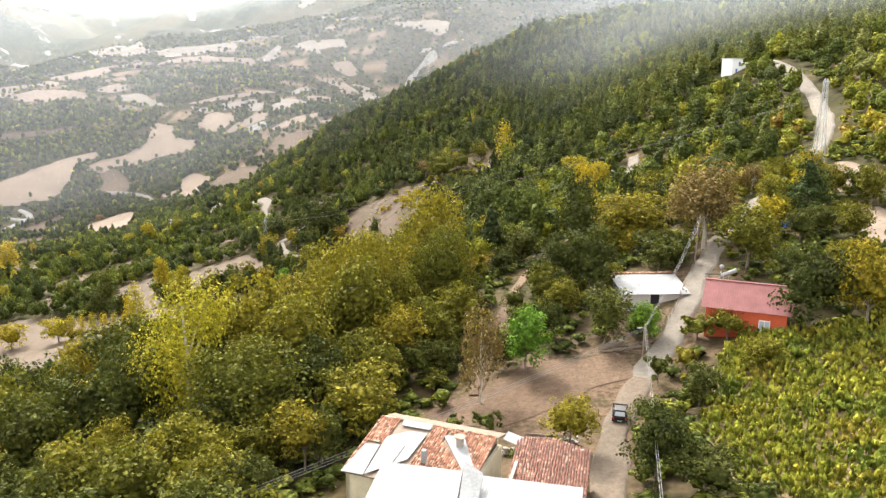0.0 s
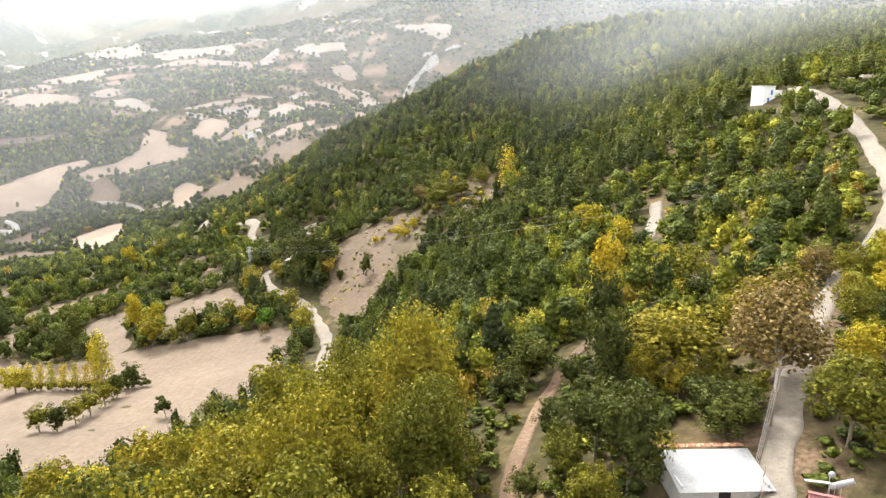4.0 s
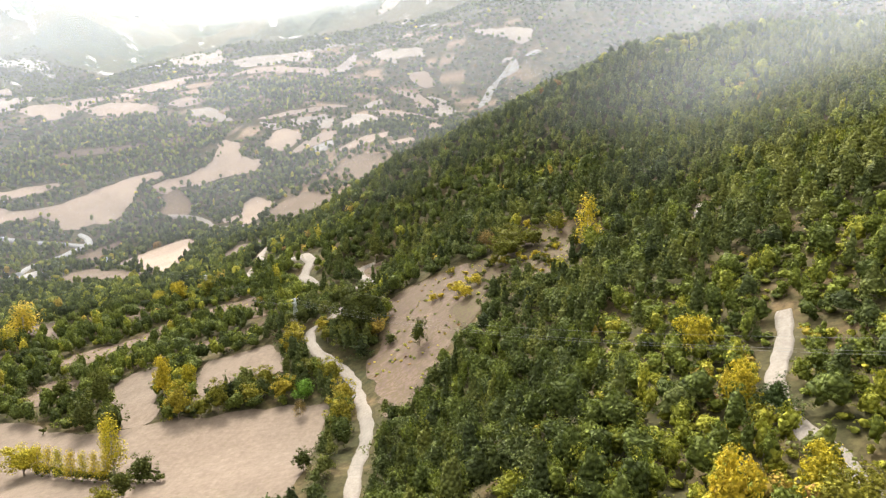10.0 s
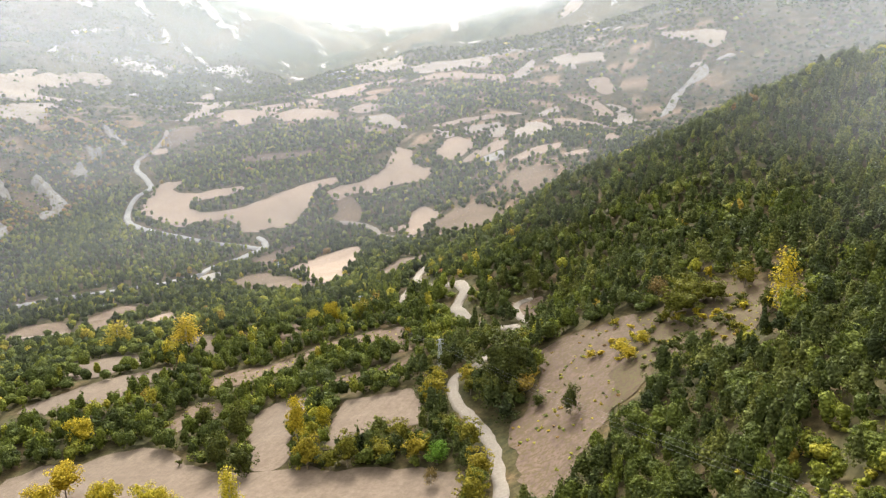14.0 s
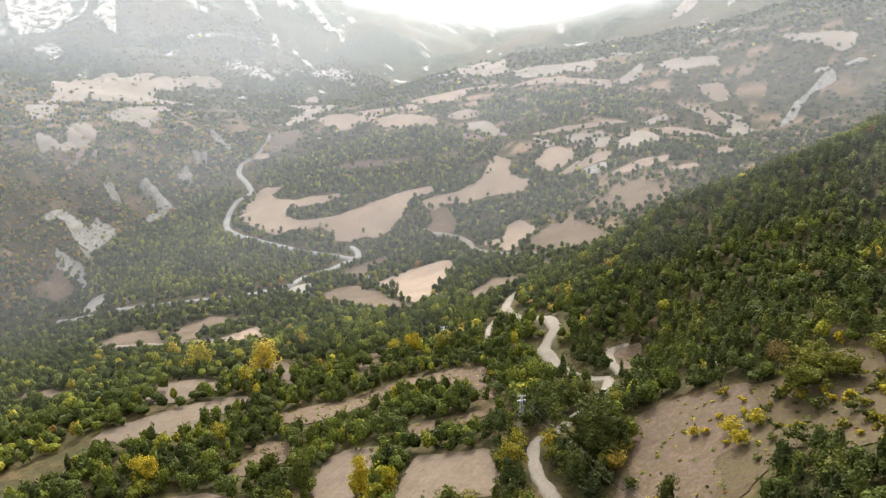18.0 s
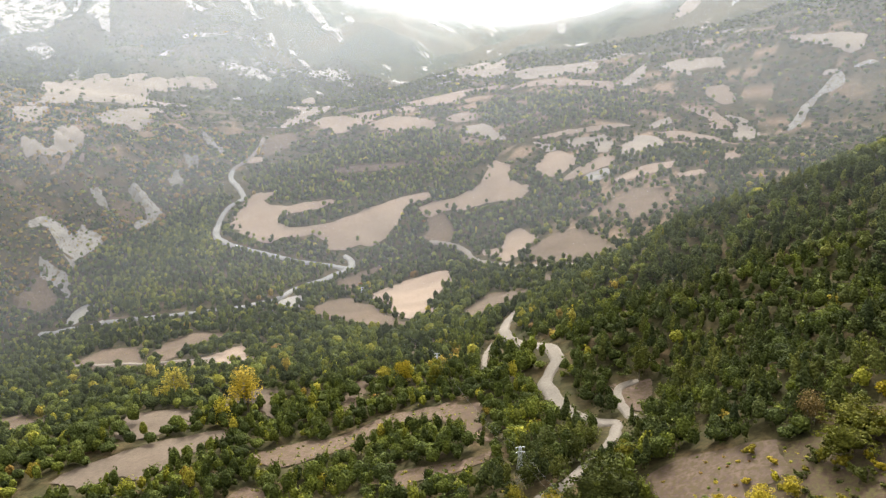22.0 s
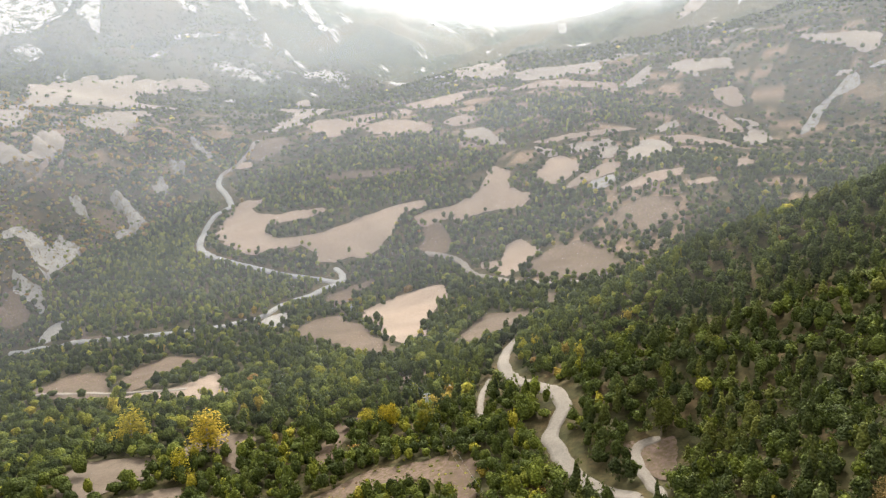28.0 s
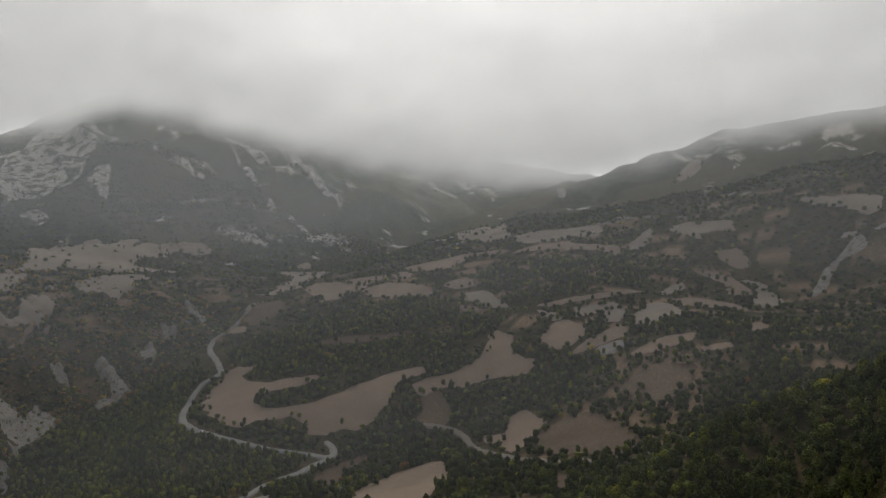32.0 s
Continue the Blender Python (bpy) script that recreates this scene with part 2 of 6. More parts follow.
# the open ground: scrub, dry grass and leaf litter; wooded and rocky on the far mountains
g = Mat("hillside_ground", 0.95)
litter = g.ramp(g.noise(0.05, 6, 0.65), (0.34, (0.035, 0.036, 0.016)), (0.52, (0.055, 0.047, 0.022)), (0.72, (0.12, 0.082, 0.047)))
tuft = g.ramp(g.noise(0.5, 5, 0.7), (0.35, (0.55, 0.55, 0.5)), (0.65, (1.3, 1.25, 1.1)))
near_c = g.mix(1.0, litter, tuft, "MULTIPLY")
wood_cells = g.n("ShaderNodeTexVoronoi", Scale=0.075)
g.l(g.pos, wood_cells.inputs["Vector"])
wood_c = g.ramp(wood_cells.outputs["Distance"], (0.05, (0.075, 0.085, 0.045)), (0.75, (0.025, 0.035, 0.022)))
steep = g.ramp(g.noise(0.0035, 5, 0.6), (0.42, (0, 0, 0)), (0.62, (1, 1, 1)))
rust = g.mix(steep, wood_c, (0.085, 0.075, 0.045))
streak = g.n("ShaderNodeMapping", Scale=(1.0, 1.0, 0.22))
g.l(g.pos, streak.inputs["Vector"])
bare = g.ramp(g.noise(0.0065, 8, 0.68, streak.outputs["Vector"]), (0.575, (0, 0, 0)), (0.64, (1, 1, 1)))
far_c = g.mix(bare, rust, (0.35, 0.325, 0.285))
cover = g.n("ShaderNodeAttribute")
cover.attribute_name = "mountain"
g.bump(wood_cells.outputs["Distance"], 0.6, 3.0)
g.t.nodes["Principled BSDF"].inputs["Specular IOR Level"].default_value = 0.1
meadow = g.n("ShaderNodeAttribute")
meadow.attribute_name = "meadow"
dry_c = g.ramp(g.noise(0.22, 6, 0.7), (0.35, (0.135, 0.09, 0.056)), (0.65, (0.245, 0.172, 0.113)))
near_c = g.mix(meadow.outputs["Fac"], near_c, dry_c)
worn = g.n("ShaderNodeAttribute")
worn.attribute_name = "worn"
trod = g.n("ShaderNodeMath")
trod.operation, trod.use_clamp = "MULTIPLY_ADD", True
g.l(g.ramp(g.noise(0.3, 6, 0.7), (0.36, (0.1, 0.1, 0.1)), (0.6, (1.25, 1.25, 1.25))), trod.inputs[0])
g.l(worn.outputs["Fac"], trod.inputs[1])
trod.inputs[2].default_value = 0.0
near_c = g.mix(trod.outputs[0], near_c, g.ramp(g.noise(1.2, 6, 0.7), (0.35, (0.065, 0.042, 0.026)), (0.65, (0.16, 0.108, 0.07))))
GROUND = g.colour(g.mix(cover.outputs["Fac"], near_c, far_c))


def leaf_mat(name, *stops, by="tint"):
    """Foliage: colour by each tree's own tint, with painted light on the sprays, a little light comes through the
    leaves.
    """
    a = Mat(name, 0.7)
    a.p.inputs["Specular IOR Level"].default_value = 0.06
    if by == "tint":
        at = a.n("ShaderNodeAttribute")
        at.attribute_name = "tint"
        key = at.outputs["Fac"]
    else:
        key = a.n("ShaderNodeObjectInfo").outputs["Random"]
    c = a.ramp(key, *stops)
    isl = a.t.nodes["Geometry"].outputs["Random Per Island"] if "Geometry" in a.t.nodes else None
    vary = a.ramp(isl, (0.0, (0.8, 0.8, 0.8)), (1.0, (1.25, 1.22, 1.2)))
    c = a.mix(1.0, c, vary, "MULTIPLY")
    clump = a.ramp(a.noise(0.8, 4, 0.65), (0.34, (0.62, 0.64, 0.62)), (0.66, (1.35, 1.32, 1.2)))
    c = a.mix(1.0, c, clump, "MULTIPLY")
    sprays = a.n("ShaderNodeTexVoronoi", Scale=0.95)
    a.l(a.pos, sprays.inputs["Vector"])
    # lit spray middles and shaded gaps, painted into the leaf colour
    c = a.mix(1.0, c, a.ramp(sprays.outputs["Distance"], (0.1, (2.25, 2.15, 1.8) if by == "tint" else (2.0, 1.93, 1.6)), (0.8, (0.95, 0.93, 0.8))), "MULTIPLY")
    a.colour(c)
    a.bump(a.ramp(sprays.outputs["Distance"], (0.0, (1, 1, 1)), (0.8, (0, 0, 0))), 1.0, 1.3)
    thin = a.n("ShaderNodeBsdfTranslucent")
    a.l(a.mix(1.0, c, (1.3, 1.35, 0.7), "MULTIPLY"), thin.inputs["Color"])
    both = a.n("ShaderNodeMixShader", Fac=0.2)
    a.l(a.p.outputs[0], both.inputs[1])
    a.l(thin.outputs[0], both.inputs[2])
    a.l(both.outputs[0], a.t.nodes["Material Output"].inputs["Surface"])
    return a.m


GREENS = ((0.0, (0.025, 0.034, 0.013)), (0.35, (0.046, 0.06, 0.018)), (0.6, (0.088, 0.106, 0.022)), (0.8, (0.165, 0.168, 0.026)), (0.92, (0.225, 0.19, 0.03)), (1.0, (0.14, 0.085, 0.032)))
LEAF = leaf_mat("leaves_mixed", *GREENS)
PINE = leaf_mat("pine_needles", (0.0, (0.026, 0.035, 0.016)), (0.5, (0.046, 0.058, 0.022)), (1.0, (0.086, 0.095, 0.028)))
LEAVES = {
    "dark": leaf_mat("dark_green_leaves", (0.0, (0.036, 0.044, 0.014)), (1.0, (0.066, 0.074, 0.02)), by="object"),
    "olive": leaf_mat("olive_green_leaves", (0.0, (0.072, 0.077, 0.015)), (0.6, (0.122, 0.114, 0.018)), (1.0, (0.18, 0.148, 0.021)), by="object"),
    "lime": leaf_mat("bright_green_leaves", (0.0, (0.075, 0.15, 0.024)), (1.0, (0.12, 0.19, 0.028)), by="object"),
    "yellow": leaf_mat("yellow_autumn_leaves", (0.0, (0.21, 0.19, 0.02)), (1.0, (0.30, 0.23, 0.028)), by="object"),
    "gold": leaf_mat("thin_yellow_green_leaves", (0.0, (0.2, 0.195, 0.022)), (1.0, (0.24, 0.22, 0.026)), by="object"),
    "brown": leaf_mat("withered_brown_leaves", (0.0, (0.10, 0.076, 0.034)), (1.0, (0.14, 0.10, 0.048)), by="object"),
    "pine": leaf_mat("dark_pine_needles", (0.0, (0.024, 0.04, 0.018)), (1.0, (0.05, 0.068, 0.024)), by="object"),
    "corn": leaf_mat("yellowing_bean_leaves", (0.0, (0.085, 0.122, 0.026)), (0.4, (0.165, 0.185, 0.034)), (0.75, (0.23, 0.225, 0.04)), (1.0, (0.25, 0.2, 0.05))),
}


def plain(name, base, rough=0.7, metal=0.0, vary=0.25, s=3.0, bump=0.15):
    a = Mat(name, rough, metal)
    dark = tuple(v * (1 - vary) for v in base)
    pale = tuple(min(1, v * (1 + vary)) for v in base)
    c = a.mix(0.5, a.ramp(a.noise(s, 5), (0.3, dark), (0.7, pale)), a.ramp(a.noise(s * 9, 4), (0.3, dark), (0.7, pale)))
    if bump:
        a.bump(a.noise(s * 6, 4), bump, 0.03)
    return a.colour(c)


BARK = plain("grey_bark", (0.17, 0.135, 0.10), 0.9, 0, 0.4, 2.0, 0.5)
PALE_BARK = plain("pale_bark", (0.42, 0.38, 0.30), 0.85, 0, 0.3, 2.0, 0.4)


# ---- the ground: one sheet to the horizon ----
def grid_axis(lo, hi, near_lo, near_hi, step, grow):
    v = list(np.arange(near_lo, near_hi, step))
    s, a = step, near_hi
    while a < hi:
        v.append(a)
        s *= grow
        a += s
    s, a = step, near_lo
    while a > lo:
        s *= grow
        a -= s
        v.insert(0, a)
    return np.array(v)


def mesh_of(name, verts, faces, material, smooth=True):
    me = bpy.data.meshes.new(name)
    verts, faces = np.asarray(verts, np.float32), np.asarray(faces, np.int32)
    k = faces.shape[1]
    me.vertices.add(len(verts))
    me.vertices.foreach_set("co", verts.ravel())
    me.loops.add(faces.size)
    me.loops.foreach_set("vertex_index", faces.ravel())
    me.polygons.add(len(faces))
    me.polygons.foreach_set("loop_start", np.arange(0, faces.size, k, dtype=np.int32))
    me.polygons.foreach_set("use_smooth", np.full(len(faces), smooth))
    me.update(calc_edges=True)
    me.materials.append(material)
    return me


def float_attr(me, name, values):
    me.attributes.new(name, "FLOAT", "POINT").data.foreach_set("value", np.asarray(values, np.float32))


def open_land(x, y):
    """Strips of dry open terrace below the road, 0 to 1."""
    floor = np.clip((y - 1180 + 0.35 * x + 100) / 80, 0, 1) * np.clip((2150 - y) / 120, 0, 1) * np.clip((60 - x) / 120, 0, 1) * np.clip((x + 1000 + 0.12 * (y - 1200)) / 80, 0, 1)
    bench = np.clip((x + 1900) / 100, 0, 1) * np.clip((-1040 - x) / 80, 0, 1) * np.clip((y - 850) / 80, 0, 1) * np.clip((1950 - y) / 100, 0, 1)
    scrub = np.clip((x + 330) / 40, 0, 1) * np.clip((-140 - x) / 40, 0, 1) * np.clip((y - 930) / 40, 0, 1) * np.clip((1240 - y) / 40, 0, 1)
    far = np.maximum(floor, bench) * np.clip((wave(0.7 * x + 0.2 * y, 1.2 * y - 0.3 * x, 105, 73) - 0.28) / 0.1, 0, 1) * np.clip((wave(x, y, 48, 74) + 0.55) / 0.1, 0, 1)
    flank = np.clip((-905 - 0.14 * (y - 850) - x) / 30, 0, 1) * np.clip((x + 1400) / 100, 0, 1) * np.clip((y - 740) / 60, 0, 1) * np.clip((1600 - y) / 120, 0, 1)
    far = np.maximum(far, flank * np.clip(0.1 + 0.5 * wave(x, y, 85, 76), 0.03, 0.5))
    return np.maximum(far, scrub * np.clip((wave(x, y, 45, 75) + 0.1) / 0.2, 0, 1) * 0.8)


gx = grid_axis(-4300, 3000, -250, 180, 4, 1.026)
gy = grid_axis(-700, 4700, -40, 760, 5, 1.026)
GX, GY = np.meshgrid(gx, gy)
GZ = height(GX, GY)
nx, ny = len(gx), len(gy)
ids = np.arange(nx * ny).reshape(ny, nx)
cells = np.stack([ids[:-1, :-1], ids[:-1, 1:], ids[1:, 1:], ids[1:, :-1]], -1).reshape(-1, 4)
ground_mesh = mesh_of("ground", np.stack([GX.ravel(), GY.ravel(), GZ.ravel()], 1), cells, GROUND)
float_attr(ground_mesh, "mountain", np.clip((np.hypot(GX + 100, GY - 300) - 1500) / 500, 0, 1).ravel())
float_attr(ground_mesh, "meadow", open_land(GX, GY).ravel())
YARD = [(-5, 88), (0, 92), (5, 96), (8, 99), (11, 103), (14, 104), (18, 102), (25, 102), (26, 99), (25, 95), (20, 92), (15, 88), (11, 86), (7, 85), (1, 86)]
VERGE = [(3, 87), (12, 86), (20, 91), (17, 76), (14, 60), (20, 84), (26, 94), (34, 106), (42, 122), (52, 141), (64, 160), (11, 112), (20, 104), (12, 97), (6, 92), (30, 112), (10, 80)]
worn = np.zeros(GX.shape)
for vx, vy in VERGE:
    worn = np.maximum(worn, np.clip(1.35 - np.hypot(GX - vx, GY - vy) / 9.5, 0, 1))
float_attr(ground_mesh, "worn", worn.ravel())
tagged(new("ground", ground_mesh), "scrubby brown hillsides, valley and wooded mountains", "ground", kind="structure")

# ---- fields, slopes and roads, in plan ----


def lift(x, y):
    """How far a thin layer lies over the ground sheet, coarser far away."""
    d = np.hypot(np.asarray(x, float) + 20, np.asarray(y, float) - 150)
    return 0.12 + 0.0013 * np.maximum(d - 60, 0)


def ground_z(x, y):
    """The height of the ground sheet itself (its quads), so that things rest on it."""
    x, y = np.asarray(x, float), np.asarray(y, float)
    i = np.clip(np.searchsorted(gx, x) - 1, 0, nx - 2)
    j = np.clip(np.searchsorted(gy, y) - 1, 0, ny - 2)
    u, v = (x - gx[i]) / (gx[i + 1] - gx[i]), (y - gy[j]) / (gy[j + 1] - gy[j])
    return GZ[j, i] * (1 - u) * (1 - v) + GZ[j, i + 1] * u * (1 - v) + GZ[j + 1, i] * (1 - u) * v + GZ[j + 1, i + 1] * u * v


def inside(poly, x, y):
    p = np.asarray(poly, float)
    hit = np.zeros(x.shape, bool)
    for (x0, y0), (x1, y1) in zip(p, np.roll(p, -1, 0)):
        if y0 != y1:
            hit ^= ((y0 > y) != (y1 > y)) & (x < (x1 - x0) * (y - y0) / (y1 - y0) + x0)
    return hit


def outline(poly, step):
    """The outline with rounded corners and a slightly uneven edge."""
    p = np.asarray(poly, float)
    for _ in range(1):
        q = np.roll(p, -1, 0)
        p = np.stack([0.85 * p + 0.15 * q, 0.15 * p + 0.85 * q], 1).reshape(-1, 2)
    pts = []
    for a, b in zip(p, np.roll(p, -1, 0)):
        n = max(1, int(np.hypot(*(b - a)) / step))
        pts += [a + (b - a) * k / n for k in range(n)]
    pts = np.array(pts)
    out_dir = np.stack([wave(pts[:, 0], pts[:, 1], step * 5, 8), wave(pts[:, 0], pts[:, 1], step * 5, 9)], 1)
    return pts + out_dir * step * 0.55


from mathutils.geometry import delaunay_2d_cdt

FIELD_LABELS = {"heath": ("rust-brown heath slope with withered grass and bushes", "heath slope"),
               "plough": ("bare ploughed brown field with weedy edges", "field"), "tan": ("bare ploughed tan field with weedy edges", "field"), "grey": ("pale stubble field on a terrace", "field"),
                "dry": ("dry grassy brown slope with worn soil", "slope"), "scree": ("pale eroded scree gully", "scree"),
                "gravel": ("pale gravel bank beside the river", "gravel bank"), "earth": ("trodden reddish earth yard with dry leaves", "yard"),
                "crop": ("garden soil under yellowing plants", "garden"), "bean": ("garden soil under green plants", "garden"),
                "rock": ("pale bare limestone face on the mountain", "rock face")}
FIELDS = []


def field(kind, poly):
    FIELDS.append((kind, poly))
    p = np.asarray(poly, float)
    size = max(np.ptp(p[:, 0]), np.ptp(p[:, 1]))
    broken = kind in ("scree", "rock")
    step = float(np.clip(size / (95 if broken else 32), 1.5, 25))
    edge = outline(poly, step * (1.7 if kind == "earth" else 1))
    ex, ey = np.meshgrid(np.arange(p[:, 0].min(), p[:, 0].max(), step), np.arange(p[:, 1].min(), p[:, 1].max(), step))
    ins = inside(edge, ex.ravel(), ey.ravel())
    pts = [Vector(v) for v in edge] + [Vector((a + 0.13 * step, b + 0.21 * step)) for a, b in zip(ex.ravel()[ins], ey.ravel()[ins])]
    vs, _, fs, *_ = delaunay_2d_cdt(pts, [(i, (i + 1) % len(edge)) for i in range(len(edge))], [], 1, 1e-4)
    vs = np.array([(v.x, v.y) for v in vs])
    z = np.maximum(height(vs[:, 0], vs[:, 1]), ground_z(vs[:, 0], vs[:, 1])) + lift(vs[:, 0], vs[:, 1]) * {"earth": 0.5, "heath": 1.1}.get(kind, 0.8)
    name = FIELD_LABELS[kind][1].replace(" ", "_")
    fs = np.array([f for f in fs if len(f) == 3])
    if broken:                                             # scrub breaks up the bare stone, in runs down the slope
        mid = vs[fs].mean(1)
        fs = fs[wave(mid[:, 0] + 0.5 * mid[:, 1], mid[:, 1] - 0.5 * mid[:, 0], size * 0.075, 15) + 0.9 * wave(mid[:, 0], mid[:, 1], size * 0.032, 16) > -0.95]
    me = mesh_of(name, np.column_stack([vs, z]), fs, MATS[kind])
    tagged(new(name, me), *FIELD_LABELS[kind], kind="structure")


field('plough', [(-290,372),(-276,392),(-240,410),(-213,404),(-184,391),(-146,393),(-114,396),(-77,396),(-70,383),(-67,348),(-67,315),(-75,300),(-87,299),(-85,277),(-100,232),(-165,262),(-200,290),(-240,330)])
field('plough', [(170,385),(200,420),(260,430),(270,380),(215,350),(175,355)])
field('tan', [(79,155),(88,149),(76,128),(75,139)])
field('tan', [(96,190),(100,186),(99,179),(84,161)])
field('tan', [(-256,2733),(-178,2747),(-192,2729)])
field('crop', [(37,96),(42,101),(62,97),(78,90),(74,62),(40,58),(29,67),(29,80)])
field('bean', [(67,123),(80,128),(82,100),(58,99)])
field('rock', [(-2140,2514),(-2086,2492),(-1893,2416),(-1746,2302),(-1793,2314),(-1997,2446)])
field('rock', [(-1692,2335),(-1659,2337),(-1513,2229),(-1450,2156),(-1572,2243)])
field('rock', [(-2159,1956),(-2130,2006),(-2044,1923),(-2072,1888)])
field('rock', [(-2038,2685),(-1991,2696),(-1932,2673),(-1816,2547),(-1928,2632)])
field('rock', [(-1692,2542),(-1625,2567),(-1520,2419),(-1578,2465)])
field('rock', [(-246,2654),(-174,2678),(-170,2663),(-230,2650)])
field('rock', [(-311,2553),(-291,2559),(-299,2454)])
field('rock', [(-2043,1627),(-2024,1680),(-1976,1679),(-1983,1633)])
field('rock', [(-847,2632),(-819,2648),(-816,2623),(-834,2612)])
field('rock', [(-2521,1886),(-2625,2090),(-2513,2250),(-2333,2212),(-2311,2148),(-2137,1872),(-2157,1751),(-2188,1672)])
field('rock', [(-2156,1932),(-2128,1998),(-1898,1797),(-2082,1881)])
field('rock', [(-2189,2619),(-1910,2522),(-1883,2474),(-2158,2530)])
field('rock', [(-1990,2704),(-1848,2714),(-1555,2446),(-1745,2574),(-1885,2623)])
field('rock', [(-1737,3661),(-1591,3753),(-1584,3658),(-1671,3619)])
field('rock', [(-1799,2815),(-1619,2702),(-1610,2669),(-1698,2688)])
field('rock', [(-1826,3507),(-1656,3385),(-1624,3270)])
field('heath', [(-22,484),(-13,483),(1,496),(16,499),(38,482),(45,461),(33,448),(18,422),(-7,436),(-12,414),(-24,404),(-22,425),(-27,436),(-17,446),(-25,458),(-16,468)])
field('dry', [(-65,476),(-51,486),(-29,487),(-21,484),(-14,468),(-23,458),(-15,446),(-25,436),(-20,425),(-22,404),(-29,387),(-31,366),(-42,361),(-54,396),(-63,413),(-58,432),(-56,447)])
field('grey', [(-1514,1235),(-1521,1292),(-1636,1384),(-1779,1468),(-1739,1492),(-1764,1540),(-1681,1556),(-1730,1597),(-1704,1620),(-1668,1602),(-1671,1638),(-1677,1652),(-1640,1687),(-1604,1663),(-1608,1773),(-1612,1793),(-1604,1871),(-1565,1872),(-1573,1807),(-1585,1790),(-1586,1732),(-1533,1656),(-1554,1622),(-1533,1578),(-1474,1543),(-1409,1600),(-1386,1569),(-1450,1491),(-1414,1438),(-1490,1450),(-1484,1402),(-1526,1393),(-1474,1335),(-1495,1293),(-1479,1235)])
field('grey', [(-1358,1279),(-1397,1355),(-1416,1418),(-1390,1485),(-1350,1464),(-1313,1387),(-1242,1333),(-1226,1299),(-1195,1254),(-1225,1248),(-1242,1204)])
field('grey', [(-1482,1192),(-1480,1271),(-1410,1228),(-1307,1131),(-1308,1082)])
field('grey', [(-1168,994),(-1120,1015),(-1204,1081),(-1204,1132),(-1153,1110),(-1115,1067),(-1089,1029),(-1083,1007),(-1089,977),(-1094,947)])
field('tan', [(-1056,958),(-1065,985),(-1079,1030),(-1082,1042),(-1074,1035),(-1056,987),(-1053,969)])
field('grey', [(-1313,1188),(-1376,1260),(-1301,1216),(-1282,1178)])
field('scree', [(-1024,892),(-1007,904),(-1002,916),(-981,920),(-965,921),(-975,932),(-978,946),(-961,950),(-934,946),(-929,926),(-927,909),(-925,892),(-917,875),(-935,884),(-961,887),(-986,893),(-997,875)])
field('scree', [(-961,858),(-944,864),(-919,869),(-895,856),(-877,836),(-902,846),(-937,842)])
field('scree', [(-1018,1063),(-1012,1078),(-983,1078),(-963,1075),(-952,1076),(-948,1047),(-945,1012),(-959,1018),(-962,1049),(-977,1058),(-996,1059)])
field('scree', [(-1012,989),(-1013,1012),(-994,1009),(-999,992)])
field('scree', [(-1001,1131),(-1002,1155),(-978,1147),(-968,1126),(-981,1121)])
field('scree', [(-1042,1209),(-1024,1216),(-1011,1218),(-999,1193),(-1020,1198)])
field('scree', [(-1106,1322),(-1073,1316),(-1023,1296),(-1015,1278),(-1048,1285)])
field('scree', [(-1069,1270),(-1026,1262),(-1017,1247),(-1052,1262)])
field('dry', [(-1036,960),(-1036,977),(-1025,973),(-1027,958)])
field('dry', [(-959,850),(-945,820),(-934,794),(-904,806),(-890,824),(-894,834),(-922,843)])
field('gravel', [(-844,804),(-851,822),(-843,835),(-825,834),(-810,818),(-811,805),(-816,795)])
field('dry', [(-768,799),(-769,816),(-738,799),(-736,785)])
field('dry', [(-767,788),(-697,782),(-674,772),(-715,770)])
field('tan', [(-788,1042),(-830,1102),(-838,1130),(-854,1155),(-843,1167),(-815,1179),(-803,1157),(-815,1148),(-780,1127),(-730,1132),(-690,1155),(-678,1155),(-687,1132),(-703,1110),(-723,1087),(-713,1059),(-693,1051),(-661,1069),(-642,1103),(-632,1127),(-606,1163),(-592,1193),(-562,1218),(-547,1218),(-544,1201),(-564,1183),(-566,1164),(-555,1131),(-555,1103),(-554,1088),(-563,1076),(-581,1066),(-587,1051),(-601,1035),(-622,1047),(-646,1055),(-656,1039),(-669,1024),(-671,986),(-690,983),(-705,993),(-730,996)])
field('tan', [(-548,1174),(-540,1192),(-511,1213),(-498,1231),(-485,1254),(-490,1292),(-504,1330),(-491,1334),(-462,1316),(-451,1284),(-433,1254),(-397,1232),(-391,1211),(-399,1200),(-438,1207),(-455,1199),(-477,1186),(-496,1184),(-505,1176),(-524,1158),(-537,1166)])
field('dry', [(-524,1158),(-505,1176),(-470,1140),(-464,1120),(-476,1106),(-509,1116),(-507,1134)])
field('dry', [(-984,1358),(-1000,1408),(-969,1435),(-919,1384),(-915,1329),(-930,1303),(-958,1306)])
field('tan', [(-961,1268),(-956,1288),(-940,1300),(-921,1283),(-936,1268)])
field('grey', [(-1040,1430),(-1037,1476),(-1089,1574),(-1128,1661),(-1202,1714),(-1356,1874),(-1337,1925),(-1261,1948),(-1114,1797),(-1070,1699),(-1052,1643),(-1007,1545),(-1009,1460)])
field('grey', [(-1350,1954),(-1337,1995),(-1313,1982),(-1332,1943)])
field('tan', [(-989,1521),(-991,1580),(-929,1573),(-834,1519),(-838,1496),(-845,1466),(-843,1430),(-884,1418),(-890,1452),(-936,1470)])
